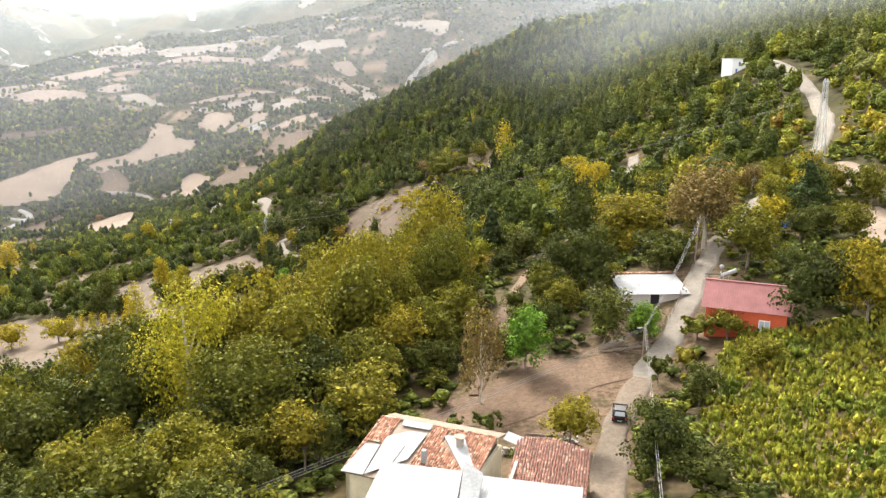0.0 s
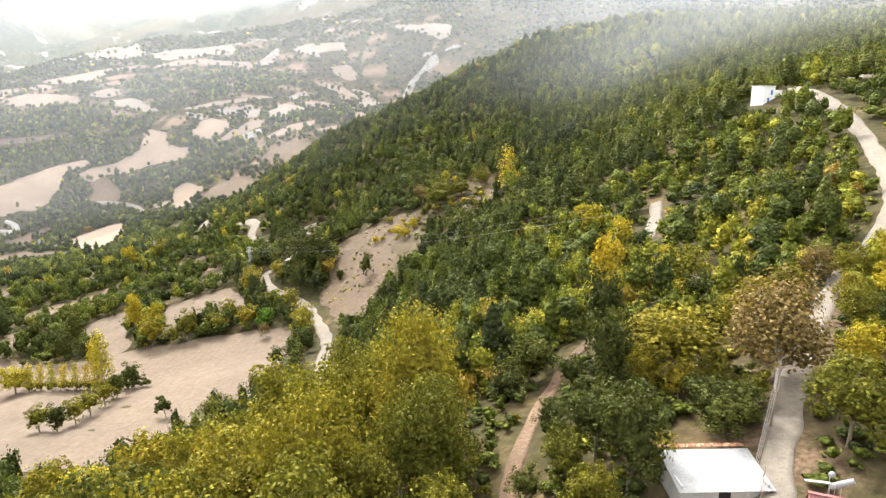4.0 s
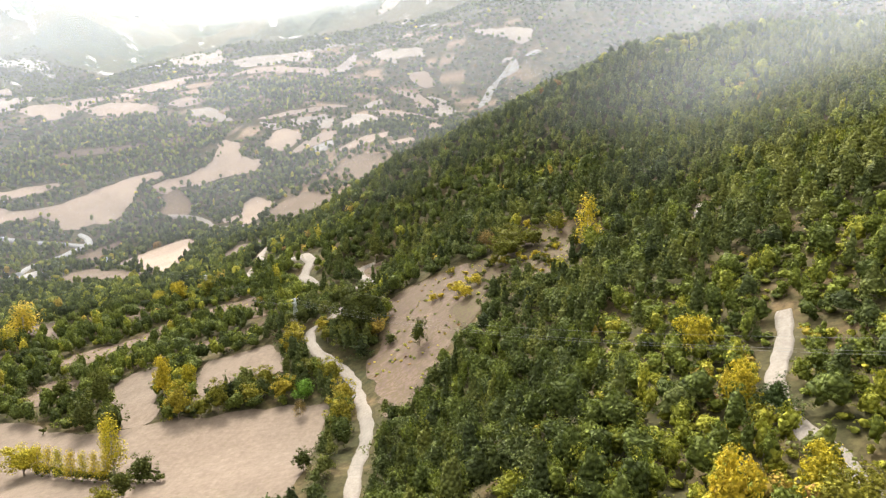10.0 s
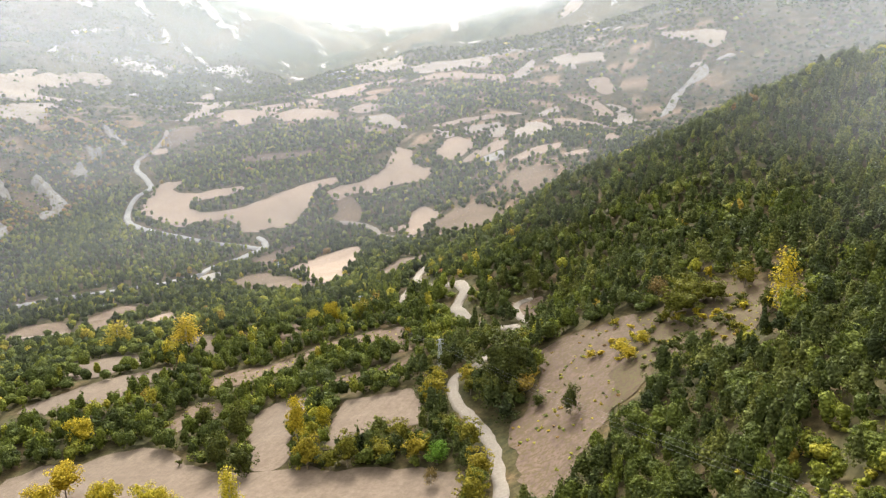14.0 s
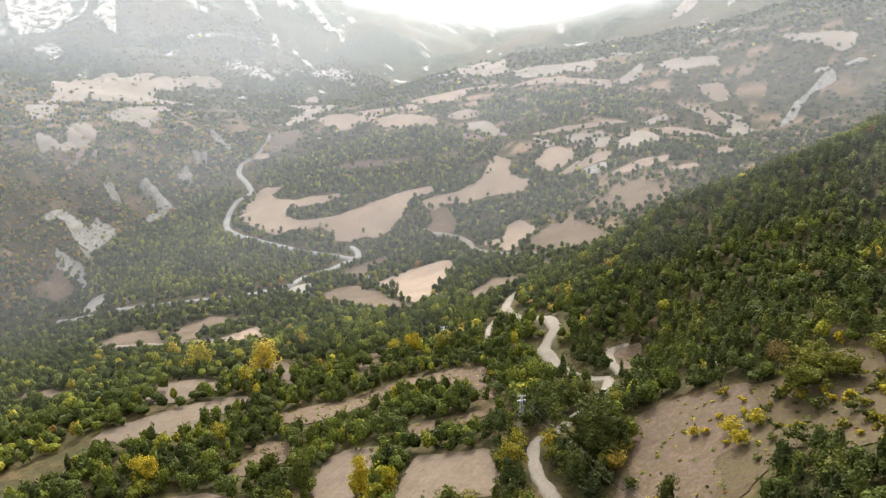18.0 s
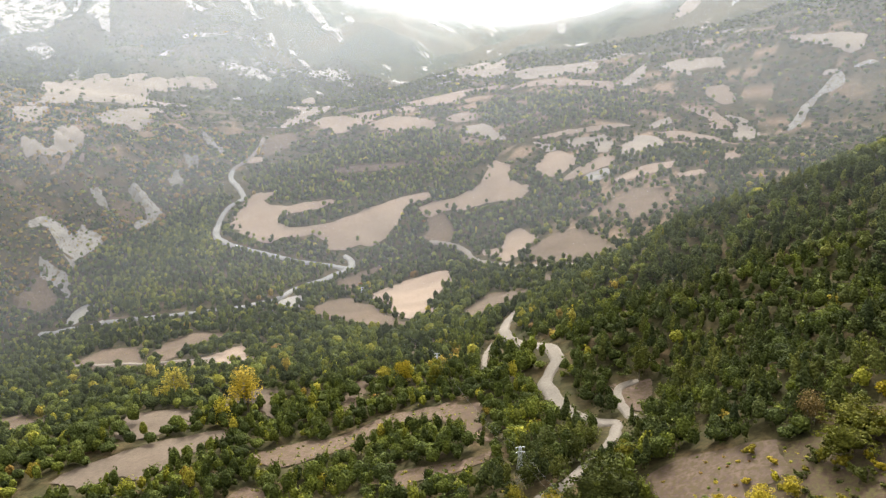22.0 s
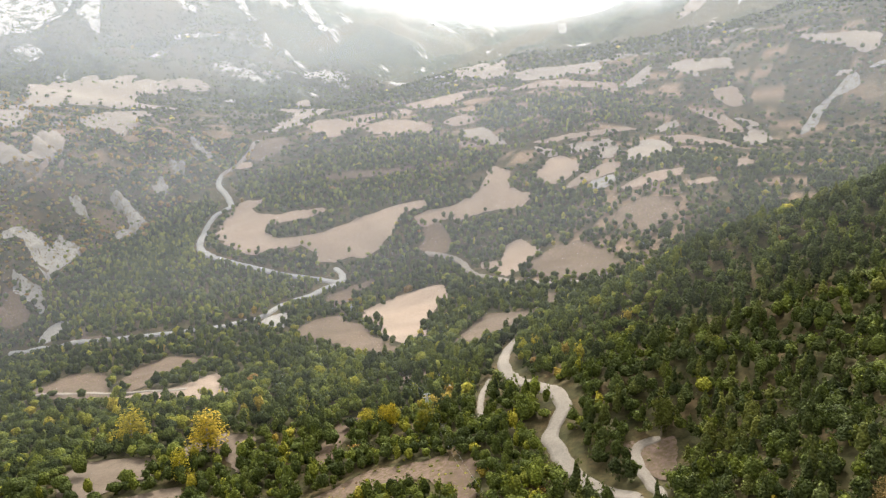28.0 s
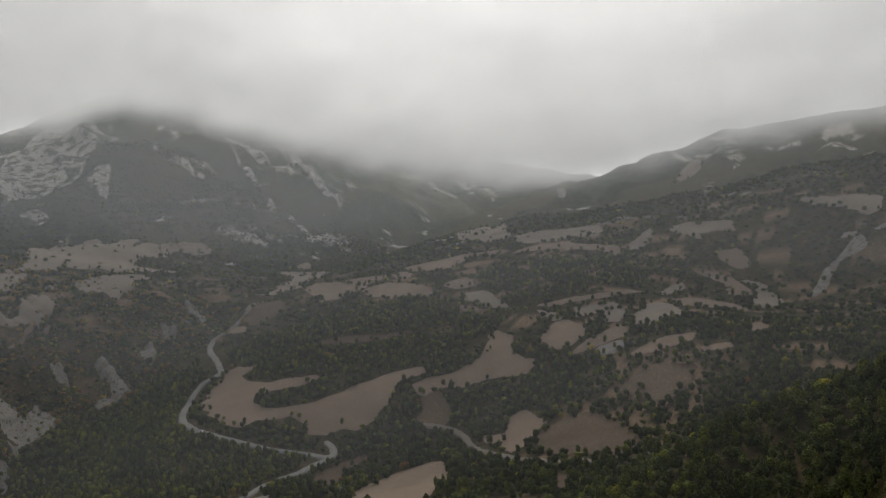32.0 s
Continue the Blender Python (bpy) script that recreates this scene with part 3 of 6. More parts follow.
field('tan', [(-939,1592),(-893,1601),(-850,1618),(-836,1584),(-843,1543),(-846,1508),(-899,1534)])
field('tan', [(-835,1492),(-803,1540),(-750,1523),(-674,1480),(-656,1443),(-711,1446),(-738,1434),(-793,1447)])
field('tan', [(-850,1618),(-819,1622),(-789,1603),(-771,1561),(-806,1567)])
field('tan', [(-851,1665),(-820,1706),(-751,1754),(-679,1769),(-652,1764),(-669,1715),(-721,1719),(-710,1620),(-742,1608),(-798,1619)])
field('grey', [(-1043,2300),(-976,2293),(-976,2331),(-898,2295),(-780,2092),(-719,1943),(-754,1878),(-816,1951),(-862,1958)])
field('grey', [(-717,1948),(-663,1960),(-593,1951),(-523,1954),(-495,1914),(-483,1838),(-551,1862),(-564,1826),(-623,1817),(-667,1825)])
field('tan', [(-632,1717),(-609,1797),(-548,1815),(-515,1788),(-433,1778),(-410,1735),(-411,1698),(-456,1741),(-499,1738),(-550,1753),(-603,1733)])
field('grey', [(-416,1744),(-406,1805),(-395,1877),(-387,1892),(-374,1816),(-376,1770),(-392,1737)])
field('tan', [(-671,1501),(-668,1535),(-632,1544),(-613,1525),(-604,1496),(-632,1475)])
field('grey', [(-613,1457),(-573,1474),(-537,1437),(-503,1407),(-521,1401),(-556,1412),(-569,1420),(-596,1430)])
field('tan', [(-600,1416),(-558,1407),(-543,1395),(-576,1392)])
field('tan', [(-465,1413),(-424,1442),(-381,1481),(-345,1513),(-319,1518),(-360,1469),(-395,1437),(-435,1408)])
field('grey', [(-403,1407),(-366,1427),(-349,1445),(-315,1378),(-312,1320),(-332,1320),(-351,1376),(-372,1362),(-384,1360)])
field('tan', [(-412,1285),(-411,1339),(-396,1357),(-357,1314),(-344,1278),(-351,1258),(-358,1245),(-384,1252)])
field('grey', [(-460,1401),(-417,1382),(-397,1362),(-412,1344),(-429,1365)])
field('tan', [(-349,1228),(-342,1252),(-324,1281),(-309,1309),(-293,1291),(-287,1260),(-307,1247),(-326,1235),(-344,1225)])
field('scree', [(-319,1237),(-290,1250),(-280,1226),(-289,1205),(-311,1210)])
field('grey', [(-295,1311),(-302,1442),(-272,1457),(-238,1380),(-231,1325),(-251,1315),(-260,1289),(-276,1297)])
field('tan', [(-280,1478),(-246,1523),(-191,1513),(-160,1441),(-160,1366),(-197,1434),(-234,1448),(-256,1437)])
field('tan', [(-269,1659),(-243,1667),(-199,1642),(-170,1604),(-171,1584),(-205,1559),(-211,1613),(-243,1637)])
field('grey', [(-197,1646),(-156,1645),(-120,1549),(-134,1481),(-155,1461),(-170,1553),(-163,1592),(-169,1624)])
field('tan', [(-249,1739),(-207,1750),(-178,1694),(-203,1680),(-229,1699)])
field('tan', [(-154,1284),(-128,1320),(-124,1278),(-142,1260)])
field('tan', [(-270,1198),(-253,1227),(-237,1245),(-202,1256),(-201,1230),(-223,1210),(-239,1195),(-258,1190)])
field('tan', [(-192,1206),(-162,1223),(-154,1210),(-182,1190)])
field('grey', [(-300,1511),(-291,1575),(-278,1603),(-267,1565),(-290,1504)])
field('grey', [(-130,1902),(-54,1854),(16,1822),(14,1778),(-10,1767),(-27,1789),(-89,1835)])
field('grey', [(-365,1869),(-314,1891),(-230,1856),(-220,1811),(-262,1825),(-285,1814),(-276,1788),(-324,1824)])
field('grey', [(-451,2431),(-434,2682),(-404,2695),(-381,2497),(-424,2489)])
field('tan', [(-404,1080),(-405,1090),(-375,1078),(-381,1101),(-386,1121),(-371,1127),(-349,1106),(-324,1079),(-329,1069),(-333,1055),(-326,1029),(-333,1015),(-339,1007),(-368,1046)])
field('dry', [(-322,1060),(-303,1078),(-279,1081),(-248,1054),(-208,984),(-208,944),(-265,964),(-311,996),(-322,1021),(-325,1043)])
field('dry', [(-256,1109),(-253,1143),(-233,1166),(-200,1157),(-185,1155),(-184,1117),(-197,1080),(-214,1078),(-233,1112),(-241,1097)])
field('tan', [(-463,909),(-475,942),(-470,1002),(-436,1029),(-427,1033),(-392,984),(-381,957),(-381,927),(-364,884),(-363,866),(-332,814),(-330,786),(-335,781),(-355,803),(-371,807),(-412,862)])
field('dry', [(-478,819),(-496,851),(-495,893),(-486,909),(-463,885),(-434,871),(-392,826),(-360,794),(-330,769),(-314,751),(-349,753),(-379,768),(-423,798)])
field('dry', [(-289,775),(-295,831),(-295,864),(-254,848),(-236,838),(-227,810),(-240,810),(-240,789),(-253,778),(-265,757)])
field('dry', [(-544,958),(-544,1001),(-530,1038),(-522,1037),(-525,990),(-509,966),(-511,933)])
field('dry', [(-267,914),(-243,896),(-226,851),(-228,832),(-244,864)])
field('gravel', [(-545,846),(-549,867),(-540,888),(-520,864),(-503,835),(-521,836)])
field('dry', [(-762,1253),(-714,1276),(-662,1292),(-634,1313),(-620,1313),(-645,1279),(-689,1254),(-734,1244)])
field('scree', [(-95,1584),(-84,1630),(-75,1672),(-63,1684),(-44,1707),(-29,1732),(-16,1728),(-10,1699),(-26,1691),(-47,1688),(-61,1659),(-66,1624),(-84,1574)])
field('scree', [(-4,1733),(21,1745),(37,1731),(14,1727)])
field('grey', [(-51,1733),(-43,1745),(-17,1735),(-25,1730)])
field('dry', [(-646,659),(-633,671),(-629,691),(-578,691),(-540,658),(-510,641),(-547,634),(-597,638)])
field('dry', [(-536,659),(-562,700),(-556,720),(-554,736),(-513,737),(-497,722),(-512,698),(-505,677),(-508,654)])
field('tan', [(-506,640),(-490,650),(-475,657),(-462,670),(-463,703),(-438,682),(-394,649),(-400,640),(-437,641),(-478,638)])
field('plough', [(-378,500),(-389,519),(-369,528),(-350,535),(-339,529),(-331,516),(-339,504),(-340,493),(-351,483),(-363,485)])
field('plough', [(-345,539),(-340,567),(-335,572),(-305,570),(-297,549),(-288,536),(-299,541),(-312,549),(-327,552),(-334,540),(-338,535)])
field('plough', [(-350,435),(-353,449),(-342,468),(-331,488),(-319,502),(-313,513),(-306,515),(-296,502),(-296,493),(-305,480),(-305,465),(-303,453),(-320,454),(-322,445),(-325,437)])
field('dry', [(-513,503),(-552,527),(-527,537),(-497,526),(-451,516),(-438,506),(-457,500),(-465,489)])
field('dry', [(-272,498),(-253,513),(-233,522),(-229,538),(-223,551),(-205,557),(-187,563),(-167,557),(-150,522),(-142,515),(-157,516),(-170,537),(-191,545),(-206,536),(-214,526),(-218,511),(-229,497),(-242,486),(-261,487)])
field('dry', [(-267,577),(-274,606),(-261,621),(-257,613),(-262,595),(-255,580),(-247,553),(-254,554)])
field('dry', [(-297,671),(-290,693),(-273,707),(-265,696),(-276,677),(-284,657)])
field('dry', [(-105,567),(-97,572),(-84,575),(-80,566),(-79,554),(-79,540),(-88,548),(-96,562)])
field('dry', [(-178,487),(-168,490),(-144,500),(-138,509),(-137,498),(-145,488),(-162,479),(-163,469),(-168,473)])
field('dry', [(-249,447),(-252,468),(-236,467),(-224,456),(-227,442),(-231,430),(-243,424)])
field('plough', [(-142,408),(-149,430),(-156,455),(-137,456),(-122,460),(-107,439),(-102,427),(-116,426),(-127,425),(-132,419),(-135,410)])
field('plough', [(-197,434),(-203,453),(-201,464),(-187,466),(-177,466),(-175,456),(-173,438),(-165,418),(-155,403),(-157,393),(-169,393),(-185,418)])
field('earth', YARD)



def ribbon(pts, width, step):
    p = np.asarray(pts, float)
    for _ in range(3):
        a, b = p[:-1], p[1:]
        p = np.vstack([p[:1], np.stack([0.75 * a + 0.25 * b, 0.25 * a + 0.75 * b], 1).reshape(-1, 2), p[-1:]])
    seg = np.hypot(*np.diff(p, axis=0).T)
    run = np.concatenate([[0], np.cumsum(seg)])
    s = np.arange(0, run[-1] + step, step)
    c = np.column_stack([np.interp(s, run, p[:, 0]), np.interp(s, run, p[:, 1])])
    d = np.gradient(c, axis=0)
    d /= np.hypot(*d.T)[:, None]
    return c, np.column_stack([d[:, 1], -d[:, 0]])


ROAD_LINES = []

def road(pts, width, mat, label):
    c, side = ribbon(pts, width, max(1.2, width * 0.5))
    ROAD_LINES.append((c, width))
    cols = []
    for k, u in enumerate((-0.62, -0.5, -0.28, 0, 0.28, 0.5, 0.62)):
        k_ = np.arange(len(c))
        w = width * (1 + 0.2 * wave(c[:, 0] + 40 * (u > 0), c[:, 1], 11, 12)) * np.clip(np.minimum(k_, k_[::-1]) / 4 + 0.6, 0, 1)
        q = c + side * (u * w)[:, None]
        base = np.maximum(height(q[:, 0], q[:, 1]), ground_z(q[:, 0], q[:, 1]))
        up = (lift(q[:, 0], q[:, 1]) + 0.12) * (-0.6 if abs(u) > 0.6 else (1.15 if abs(u) == 0.28 else 1.25))
        cols.append(np.column_stack([q, base + up]))
    v = np.stack(cols, 1)
    n, m = v.shape[:2]
    i = np.arange(n * m).reshape(n, m)
    f = np.stack([i[:-1, :-1], i[:-1, 1:], i[1:, 1:], i[1:, :-1]], -1).reshape(-1, 4)
    tagged(new(mat + "_road" if mat == "asphalt" else "dirt_road", mesh_of("road", v.reshape(-1, 3), f, MATS[mat])), label, "road", kind="structure")


road([(-32,232),(-47,321),(-49,361),(-64,403),(-72,417),(-83,430),(-92,439),(-100,456),(-101,462),(-95,466),(-90,480),(-84,505),(-87,527)], 4.5, 'road', 'pale winding dirt road below the wooded slope')
road([(-87,527),(-106,536),(-119,548),(-131,565),(-139,576),(-139,588),(-138,597),(-147,612),(-168,636),(-190,658),(-208,687),(-218,713),(-221,734),(-217,745)], 6.5, 'road', 'pale winding dirt road with washed edges')
road([(-193,911),(-224,929),(-258,942),(-291,959),(-332,991),(-373,1027),(-412,1069),(-430,1092),(-447,1105),(-471,1111),(-494,1109)], 6.5, 'road', 'pale dirt road round the wooded hill')
road([(-568,1025),(-559,1019),(-559,1006),(-563,985),(-559,959),(-561,927),(-563,907),(-555,878),(-553,862),(-558,836),(-574,816),(-608,786),(-649,769),(-711,773),(-766,781),(-839,791),(-865,782)], 5.5, 'asphalt', 'narrow pale road down to the stream between trees')
road([(-583,1036),(-566,1030),(-556,1013),(-575,1004),(-602,985),(-640,966),(-690,952),(-725,957),(-757,982),(-822,1053),(-866,1116),(-864,1149),(-856,1156),(-900,1190),(-937,1210),(-954,1239)], 7.5, 'asphalt', 'pale country road winding through the valley')
road([(-954,1239),(-955,1295),(-989,1361),(-1012,1406)], 6, 'road', 'pale dirt road up the valley')
road([(13.5,55),(16,67),(18,76),(22,86),(26,94)], 3.0, 'lane', 'trodden tan village lane with wheel ruts')
road([(26,94),(32,103),(37,111),(42,122),(50,137),(54,144),(74,177),(88,193)], 3.2, 'road', 'pale trodden village lane')
road([(88,193),(100,203),(118,236),(128,270),(137,302),(141,330),(143,352),(150,372)], 3.7, 'road', 'pale dirt road climbing the hillside')
road([(4,94),(9,119),(13,139),(23,164),(22,163),(30,176),(42,188),(49,194)], 2.0, 'earth', 'narrow dirt track from the yard')
road([(48,193),(56,202),(60,208),(62,219),(60,231),(58,244),(61,259),(68,273),(72,289)], 3.6, 'road', 'pale dirt track through the pines')
road([(76,406),(85,443)], 4, 'road', 'pale dirt track through the pines')
road([(-78,526),(-87,543),(-97,561),(-97,569),(-89,573)], 4, 'road', 'dirt track round a bare clearing')
road([(-182,596),(-201,638),(-208,667)], 3, 'road', 'two-rut dirt track')
road([(-618,646),(-522,648),(-452,658)], 4, 'road', 'pale farm track along a terrace')



# ---- trees ----
def leaf_cloud(rng, centres, radii, count, size, flat=0.5, shell=0.55):
    """Leaf sprays in lobes: (n, 4, 3) quads, bent, mostly near the surface of each lobe."""
    centres, radii = np.asarray(centres, float), np.asarray(radii, float)
    share = (radii.prod(1) ** (2 / 3))
    which = rng.choice(len(centres), count, p=share / share.sum())
    d = rng.normal(size=(count, 3))
    d /= np.linalg.norm(d, axis=1)[:, None]
    r = shell + (1.08 - shell) * rng.rand(count) ** 0.6
    p = centres[which] + d * radii[which] * r[:, None]
    nrm = d * 1.0 + rng.normal(size=(count, 3)) * 0.38 + (0, 0, flat)
    nrm /= np.linalg.norm(nrm, axis=1)[:, None]
    u = np.cross(nrm, rng.normal(size=(count, 3)))
    u /= np.linalg.norm(u, axis=1)[:, None]
    v = np.cross(nrm, u)
    s = size * rng.uniform(0.6, 1.35, count)[:, None]
    return np.stack([p - u * s, p - v * s * 0.75 + nrm * s * 0.2, p + u * s, p + v * s * 0.75 - nrm * s * 0.15], 1)


def clumps(rng, c, r, n, size=0.42):
    """Small clumps of foliage on the surface of the lobes."""
    share = r.prod(1) ** (2 / 3)
    k = rng.choice(len(c), n, p=share / share.sum())
    d = rng.normal(size=(n, 3)) + (0, 0, 0.25)
    d /= np.linalg.norm(d, axis=1)[:, None]
    return c[k] + d * r[k] * rng.uniform(0.72, 0.98, (n, 1)), r[k] * size * rng.uniform(0.7, 1.25, (n, 1)) * (1, 1, 0.8)


def crown_body(rng, centres, radii, nu, nv, jitter=0.1, low=-0.75):
    """The uneven body of a crown inside its leaves: quads over the lobes, seen from their middle."""
    c, r = np.asarray(centres, float), np.asarray(radii, float)
    mid = np.array([0, 0, (c[:, 2].min() + c[:, 2].max()) / 2])
    el, az = np.meshgrid(np.linspace(math.asin(low), 1.45, nv + 1), np.arange(nu) * 2 * math.pi / nu, indexing="ij")
    az = az + (np.arange(nv + 1) % 2)[:, None] * math.pi / nu
    d = np.stack([np.cos(el) * np.cos(az), np.cos(el) * np.sin(az), np.sin(el)], -1)
    far_ = np.full(el.shape, 0.12 * (c[:, 2].max()))
    for a, b in zip(c, r):
        o, e = (mid - a) / b, d / b
        qa, qb, qc = (e * e).sum(-1), (e * o).sum(-1), (o * o).sum() - 1
        disc = qb * qb - qa * qc
        far_ = np.maximum(far_, np.where(disc > 0, (-qb + np.sqrt(np.maximum(disc, 0))) / qa, 0))
    p = mid + d * (far_ * 0.93 * (1 + rng.uniform(-jitter, jitter, far_.shape)))[..., None]
    i = np.arange((nv + 1) * nu).reshape(nv + 1, nu)
    j = np.roll(i, -1, 1)
    return p.reshape(-1, 3), np.stack([i[:-1], j[:-1], j[1:], i[1:]], 2).reshape(-1, 4)


def merged(q, body):
    """Loose leaf quads and the body of the crown as one list of corners and faces."""
    v, f = body
    return np.concatenate([v, q.reshape(-1, 3)]), np.concatenate([f, len(v) + np.arange(len(q) * 4).reshape(-1, 4)])


def limb(path, r0, r1, sides=6):
    """A tapered limb along points."""
    path = np.asarray(path, float)
    n = len(path)
    vs, fs = [], []
    for k, c in enumerate(path):
        d = path[min(k + 1, n - 1)] - path[max(k - 1, 0)]
        d /= np.linalg.norm(d)
        a = np.cross(d, (0.3, 1, 0.1))
        a /= np.linalg.norm(a)
        b = np.cross(d, a)
        r = r0 + (r1 - r0) * k / (n - 1)
        vs += [c + r * (a * math.cos(t) + b * math.sin(t)) for t in np.arange(sides) * 2 * math.pi / sides]
    for k in range(n - 1):
        for j in range(sides):
            fs.append((k * sides + j, k * sides + (j + 1) % sides, (k + 1) * sides + (j + 1) % sides, (k + 1) * sides + j))
    return vs, fs


def limbs(rng, h, spread, r, lobes):
    """Trunk and boughs reaching into the lobes."""
    vs, fs = limb([(0, 0, -0.6), (0.1, 0, h * 0.2), (rng.uniform(-.3, .3), rng.uniform(-.3, .3), h * 0.45), (rng.uniform(-.4, .4), rng.uniform(-.4, .4), h * 0.8)], r, r * 0.25)
    for c in lobes:
        z = min(c[2] * 0.6, h * 0.5)
        mid = (c[0] * 0.45, c[1] * 0.45, (z + c[2]) * 0.5 + 0.2)
        v, f = limb([(0, 0, z), mid, tuple(c)], r * 0.45, r * 0.08, 5)
        fs += [tuple(i + len(vs) for i in q) for q in f]
        vs += v
    return vs, fs


def lobes_for(rng, kind, h, w):
    if kind == "pine":
        n = 7
        c = [(rng.uniform(-.12, .12) * w, rng.uniform(-.12, .12) * w, h * (0.3 + 0.67 * k / (n - 1))) for k in range(n)]
        r = [(w * 0.5 * (1.0 - 0.85 * k / n) * rng.uniform(.8, 1.15), w * 0.5 * (1.0 - 0.85 * k / n) * rng.uniform(.8, 1.15), h * 0.085) for k in range(n)]
    elif kind == "poplar":
        n = 5
        c = [(rng.uniform(-.1, .1) * w, rng.uniform(-.1, .1) * w, h * (0.28 + 0.6 * k / (n - 1))) for k in range(n)]
        r = [(w * 0.5 * (1 - 0.5 * k / n), w * 0.5 * (1 - 0.5 * k / n), h * 0.17) for k in range(n)]
    elif kind == "dome":
        c, r = [(0, 0, h * 0.56)], [(w * 0.42, w * 0.42, h * 0.40)]
        for k in range(4):
            a = k * 1.6 + rng.uniform(-.5, .5)
            c.append((math.cos(a) * w * 0.27, math.sin(a) * w * 0.27, h * rng.uniform(0.42, 0.72)))
            r.append((w * 0.24, w * 0.24, h * 0.22))
    elif kind == "cone":
        c = [(0, 0, h * 0.38), (0, 0, h * 0.6), (0, 0, h * 0.82)] + [(math.cos(a) * w * 0.2, math.sin(a) * w * 0.2, h * rng.uniform(.3, .6)) for a in (rng.uniform(0, 2), rng.uniform(2, 4), rng.uniform(4, 6))]
        r = [(w * 0.42, w * 0.42, h * 0.2), (w * 0.31, w * 0.31, h * 0.19), (w * 0.17, w * 0.17, h * 0.17)] + [(w * 0.22, w * 0.22, h * 0.09)] * 3
    else:
        n = 11
        c, r = [(0, 0, h * 0.72)], [(w * 0.32, w * 0.32, h * 0.26)]
        for k in range(n):
            a = k * 2.4 + rng.uniform(-.4, .4)
            q = rng.uniform(0.45, 1.0)
            c.append((math.cos(a) * w * 0.31 * q, math.sin(a) * w * 0.31 * q, h * (0.2 + 0.6 * rng.rand() ** 0.8)))
            s = w * rng.uniform(0.17, 0.27)
            r.append((s, s, s * rng.uniform(0.7, 1.0) * h / w))
    return np.array(c), np.array(r)


def part(name, me, parent, label=""):
    ob = new(name, me)
    ob.parent = parent
    return tagged(ob, label)


def quads_mesh(name, q, material):
    q = np.asarray(q)
    return mesh_of(name, q.reshape(-1, 3), np.arange(len(q) * 4).reshape(-1, 4), material, False)


def tree_proto(kind, leaf, h, w, count, size, seed, label, bark=None, shell=0.55, category="tree"):
    """One tree thing: trunk and crown, at the origin."""
    rng = np.random.RandomState(seed)
    c, r = lobes_for(rng, kind, h, w)
    top = new(kind_name(kind), None)
    tagged(top, label, category, "trees round the village" if h > 3.5 else "shrubs on the slopes")
    vs, fs = limbs(rng, h, w, max(0.07, h * 0.022), c[1::2])
    part("trunk", mesh_of("trunk", vs, fs, bark or BARK), top)
    q = leaf_cloud(rng, *clumps(rng, c, r, max(12, count // 26)), count, size, 0.6, 0.5) if shell > 0.5 else leaf_cloud(rng, c, r, count, size, 0.5, shell)
    if shell > 0.5:
        v, f = crown_body(rng, c, r, 16, 10, 0.2)
        v, f = merged(q, ((v - (0, 0, h * 0.5)) * 0.6 + (0, 0, h * 0.5), f))
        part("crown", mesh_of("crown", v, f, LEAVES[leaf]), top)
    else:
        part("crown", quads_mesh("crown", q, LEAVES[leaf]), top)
    return top


def kind_name(kind):
    return {"pine": "pine_tree", "poplar": "poplar_tree", "shrub": "shrub"}.get(kind, "broadleaf_tree")


PROTOS = {
    "walnut": tree_proto("round", "olive", 13, 14, 8500, 0.185, 1, "large spreading walnut tree with olive-green autumn leaves"),
    "dark": tree_proto("round", "dark", 9, 8, 2600, 0.17, 2, "dense dark green broadleaf tree"),
    "olive": tree_proto("round", "olive", 9, 8, 2600, 0.17, 3, "rounded broadleaf tree with olive-green leaves"),
    "lime": tree_proto("dome", "lime", 7, 5, 2000, 0.15, 4, "small bright green broadleaf tree"),
    "yellow": tree_proto("round", "yellow", 7, 6, 2000, 0.15, 5, "broadleaf tree turning yellow in autumn"),
    "poplar": tree_proto("poplar", "yellow", 14, 6, 1300, 0.24, 6, "tall thin poplar with sparse yellow leaves", PALE_BARK, 0.2),
    "tall_yellow": tree_proto("round", "gold", 20, 16, 9000, 0.18, 12, "tall airy tree with thin yellow-green leaves and pale limbs", PALE_BARK, 0.25),
    "brown": tree_proto("round", "brown", 7, 6, 2600, 0.12, 7, "half-bare tree with withered brown leaves", PALE_BARK, 0.2),
    "pine": tree_proto("pine", "pine", 11, 6.5, 3600, 0.15, 8, "dark green pine tree with layered boughs"),
    "dark_far": tree_proto("round", "dark", 9, 8, 900, 0.22, 22, "dense dark green broadleaf tree"),
    "olive_far": tree_proto("round", "olive", 9, 8, 900, 0.22, 23, "rounded broadleaf tree with olive-green leaves"),
    "shrub_dark": tree_proto("shrub", "dark", 2.6, 3.2, 340, 0.16, 9, "low dense shrub with dark green leaves", category="shrub"),
    "shrub_olive": tree_proto("shrub", "olive", 2.4, 3.0, 340, 0.16, 10, "low shrub with olive-green autumn leaves", category="shrub"),
    "shrub_yellow": tree_proto("shrub", "yellow", 2.2, 2.6, 320, 0.15, 11, "low shrub with yellow autumn leaves", category="shrub"),
}
USED = set()


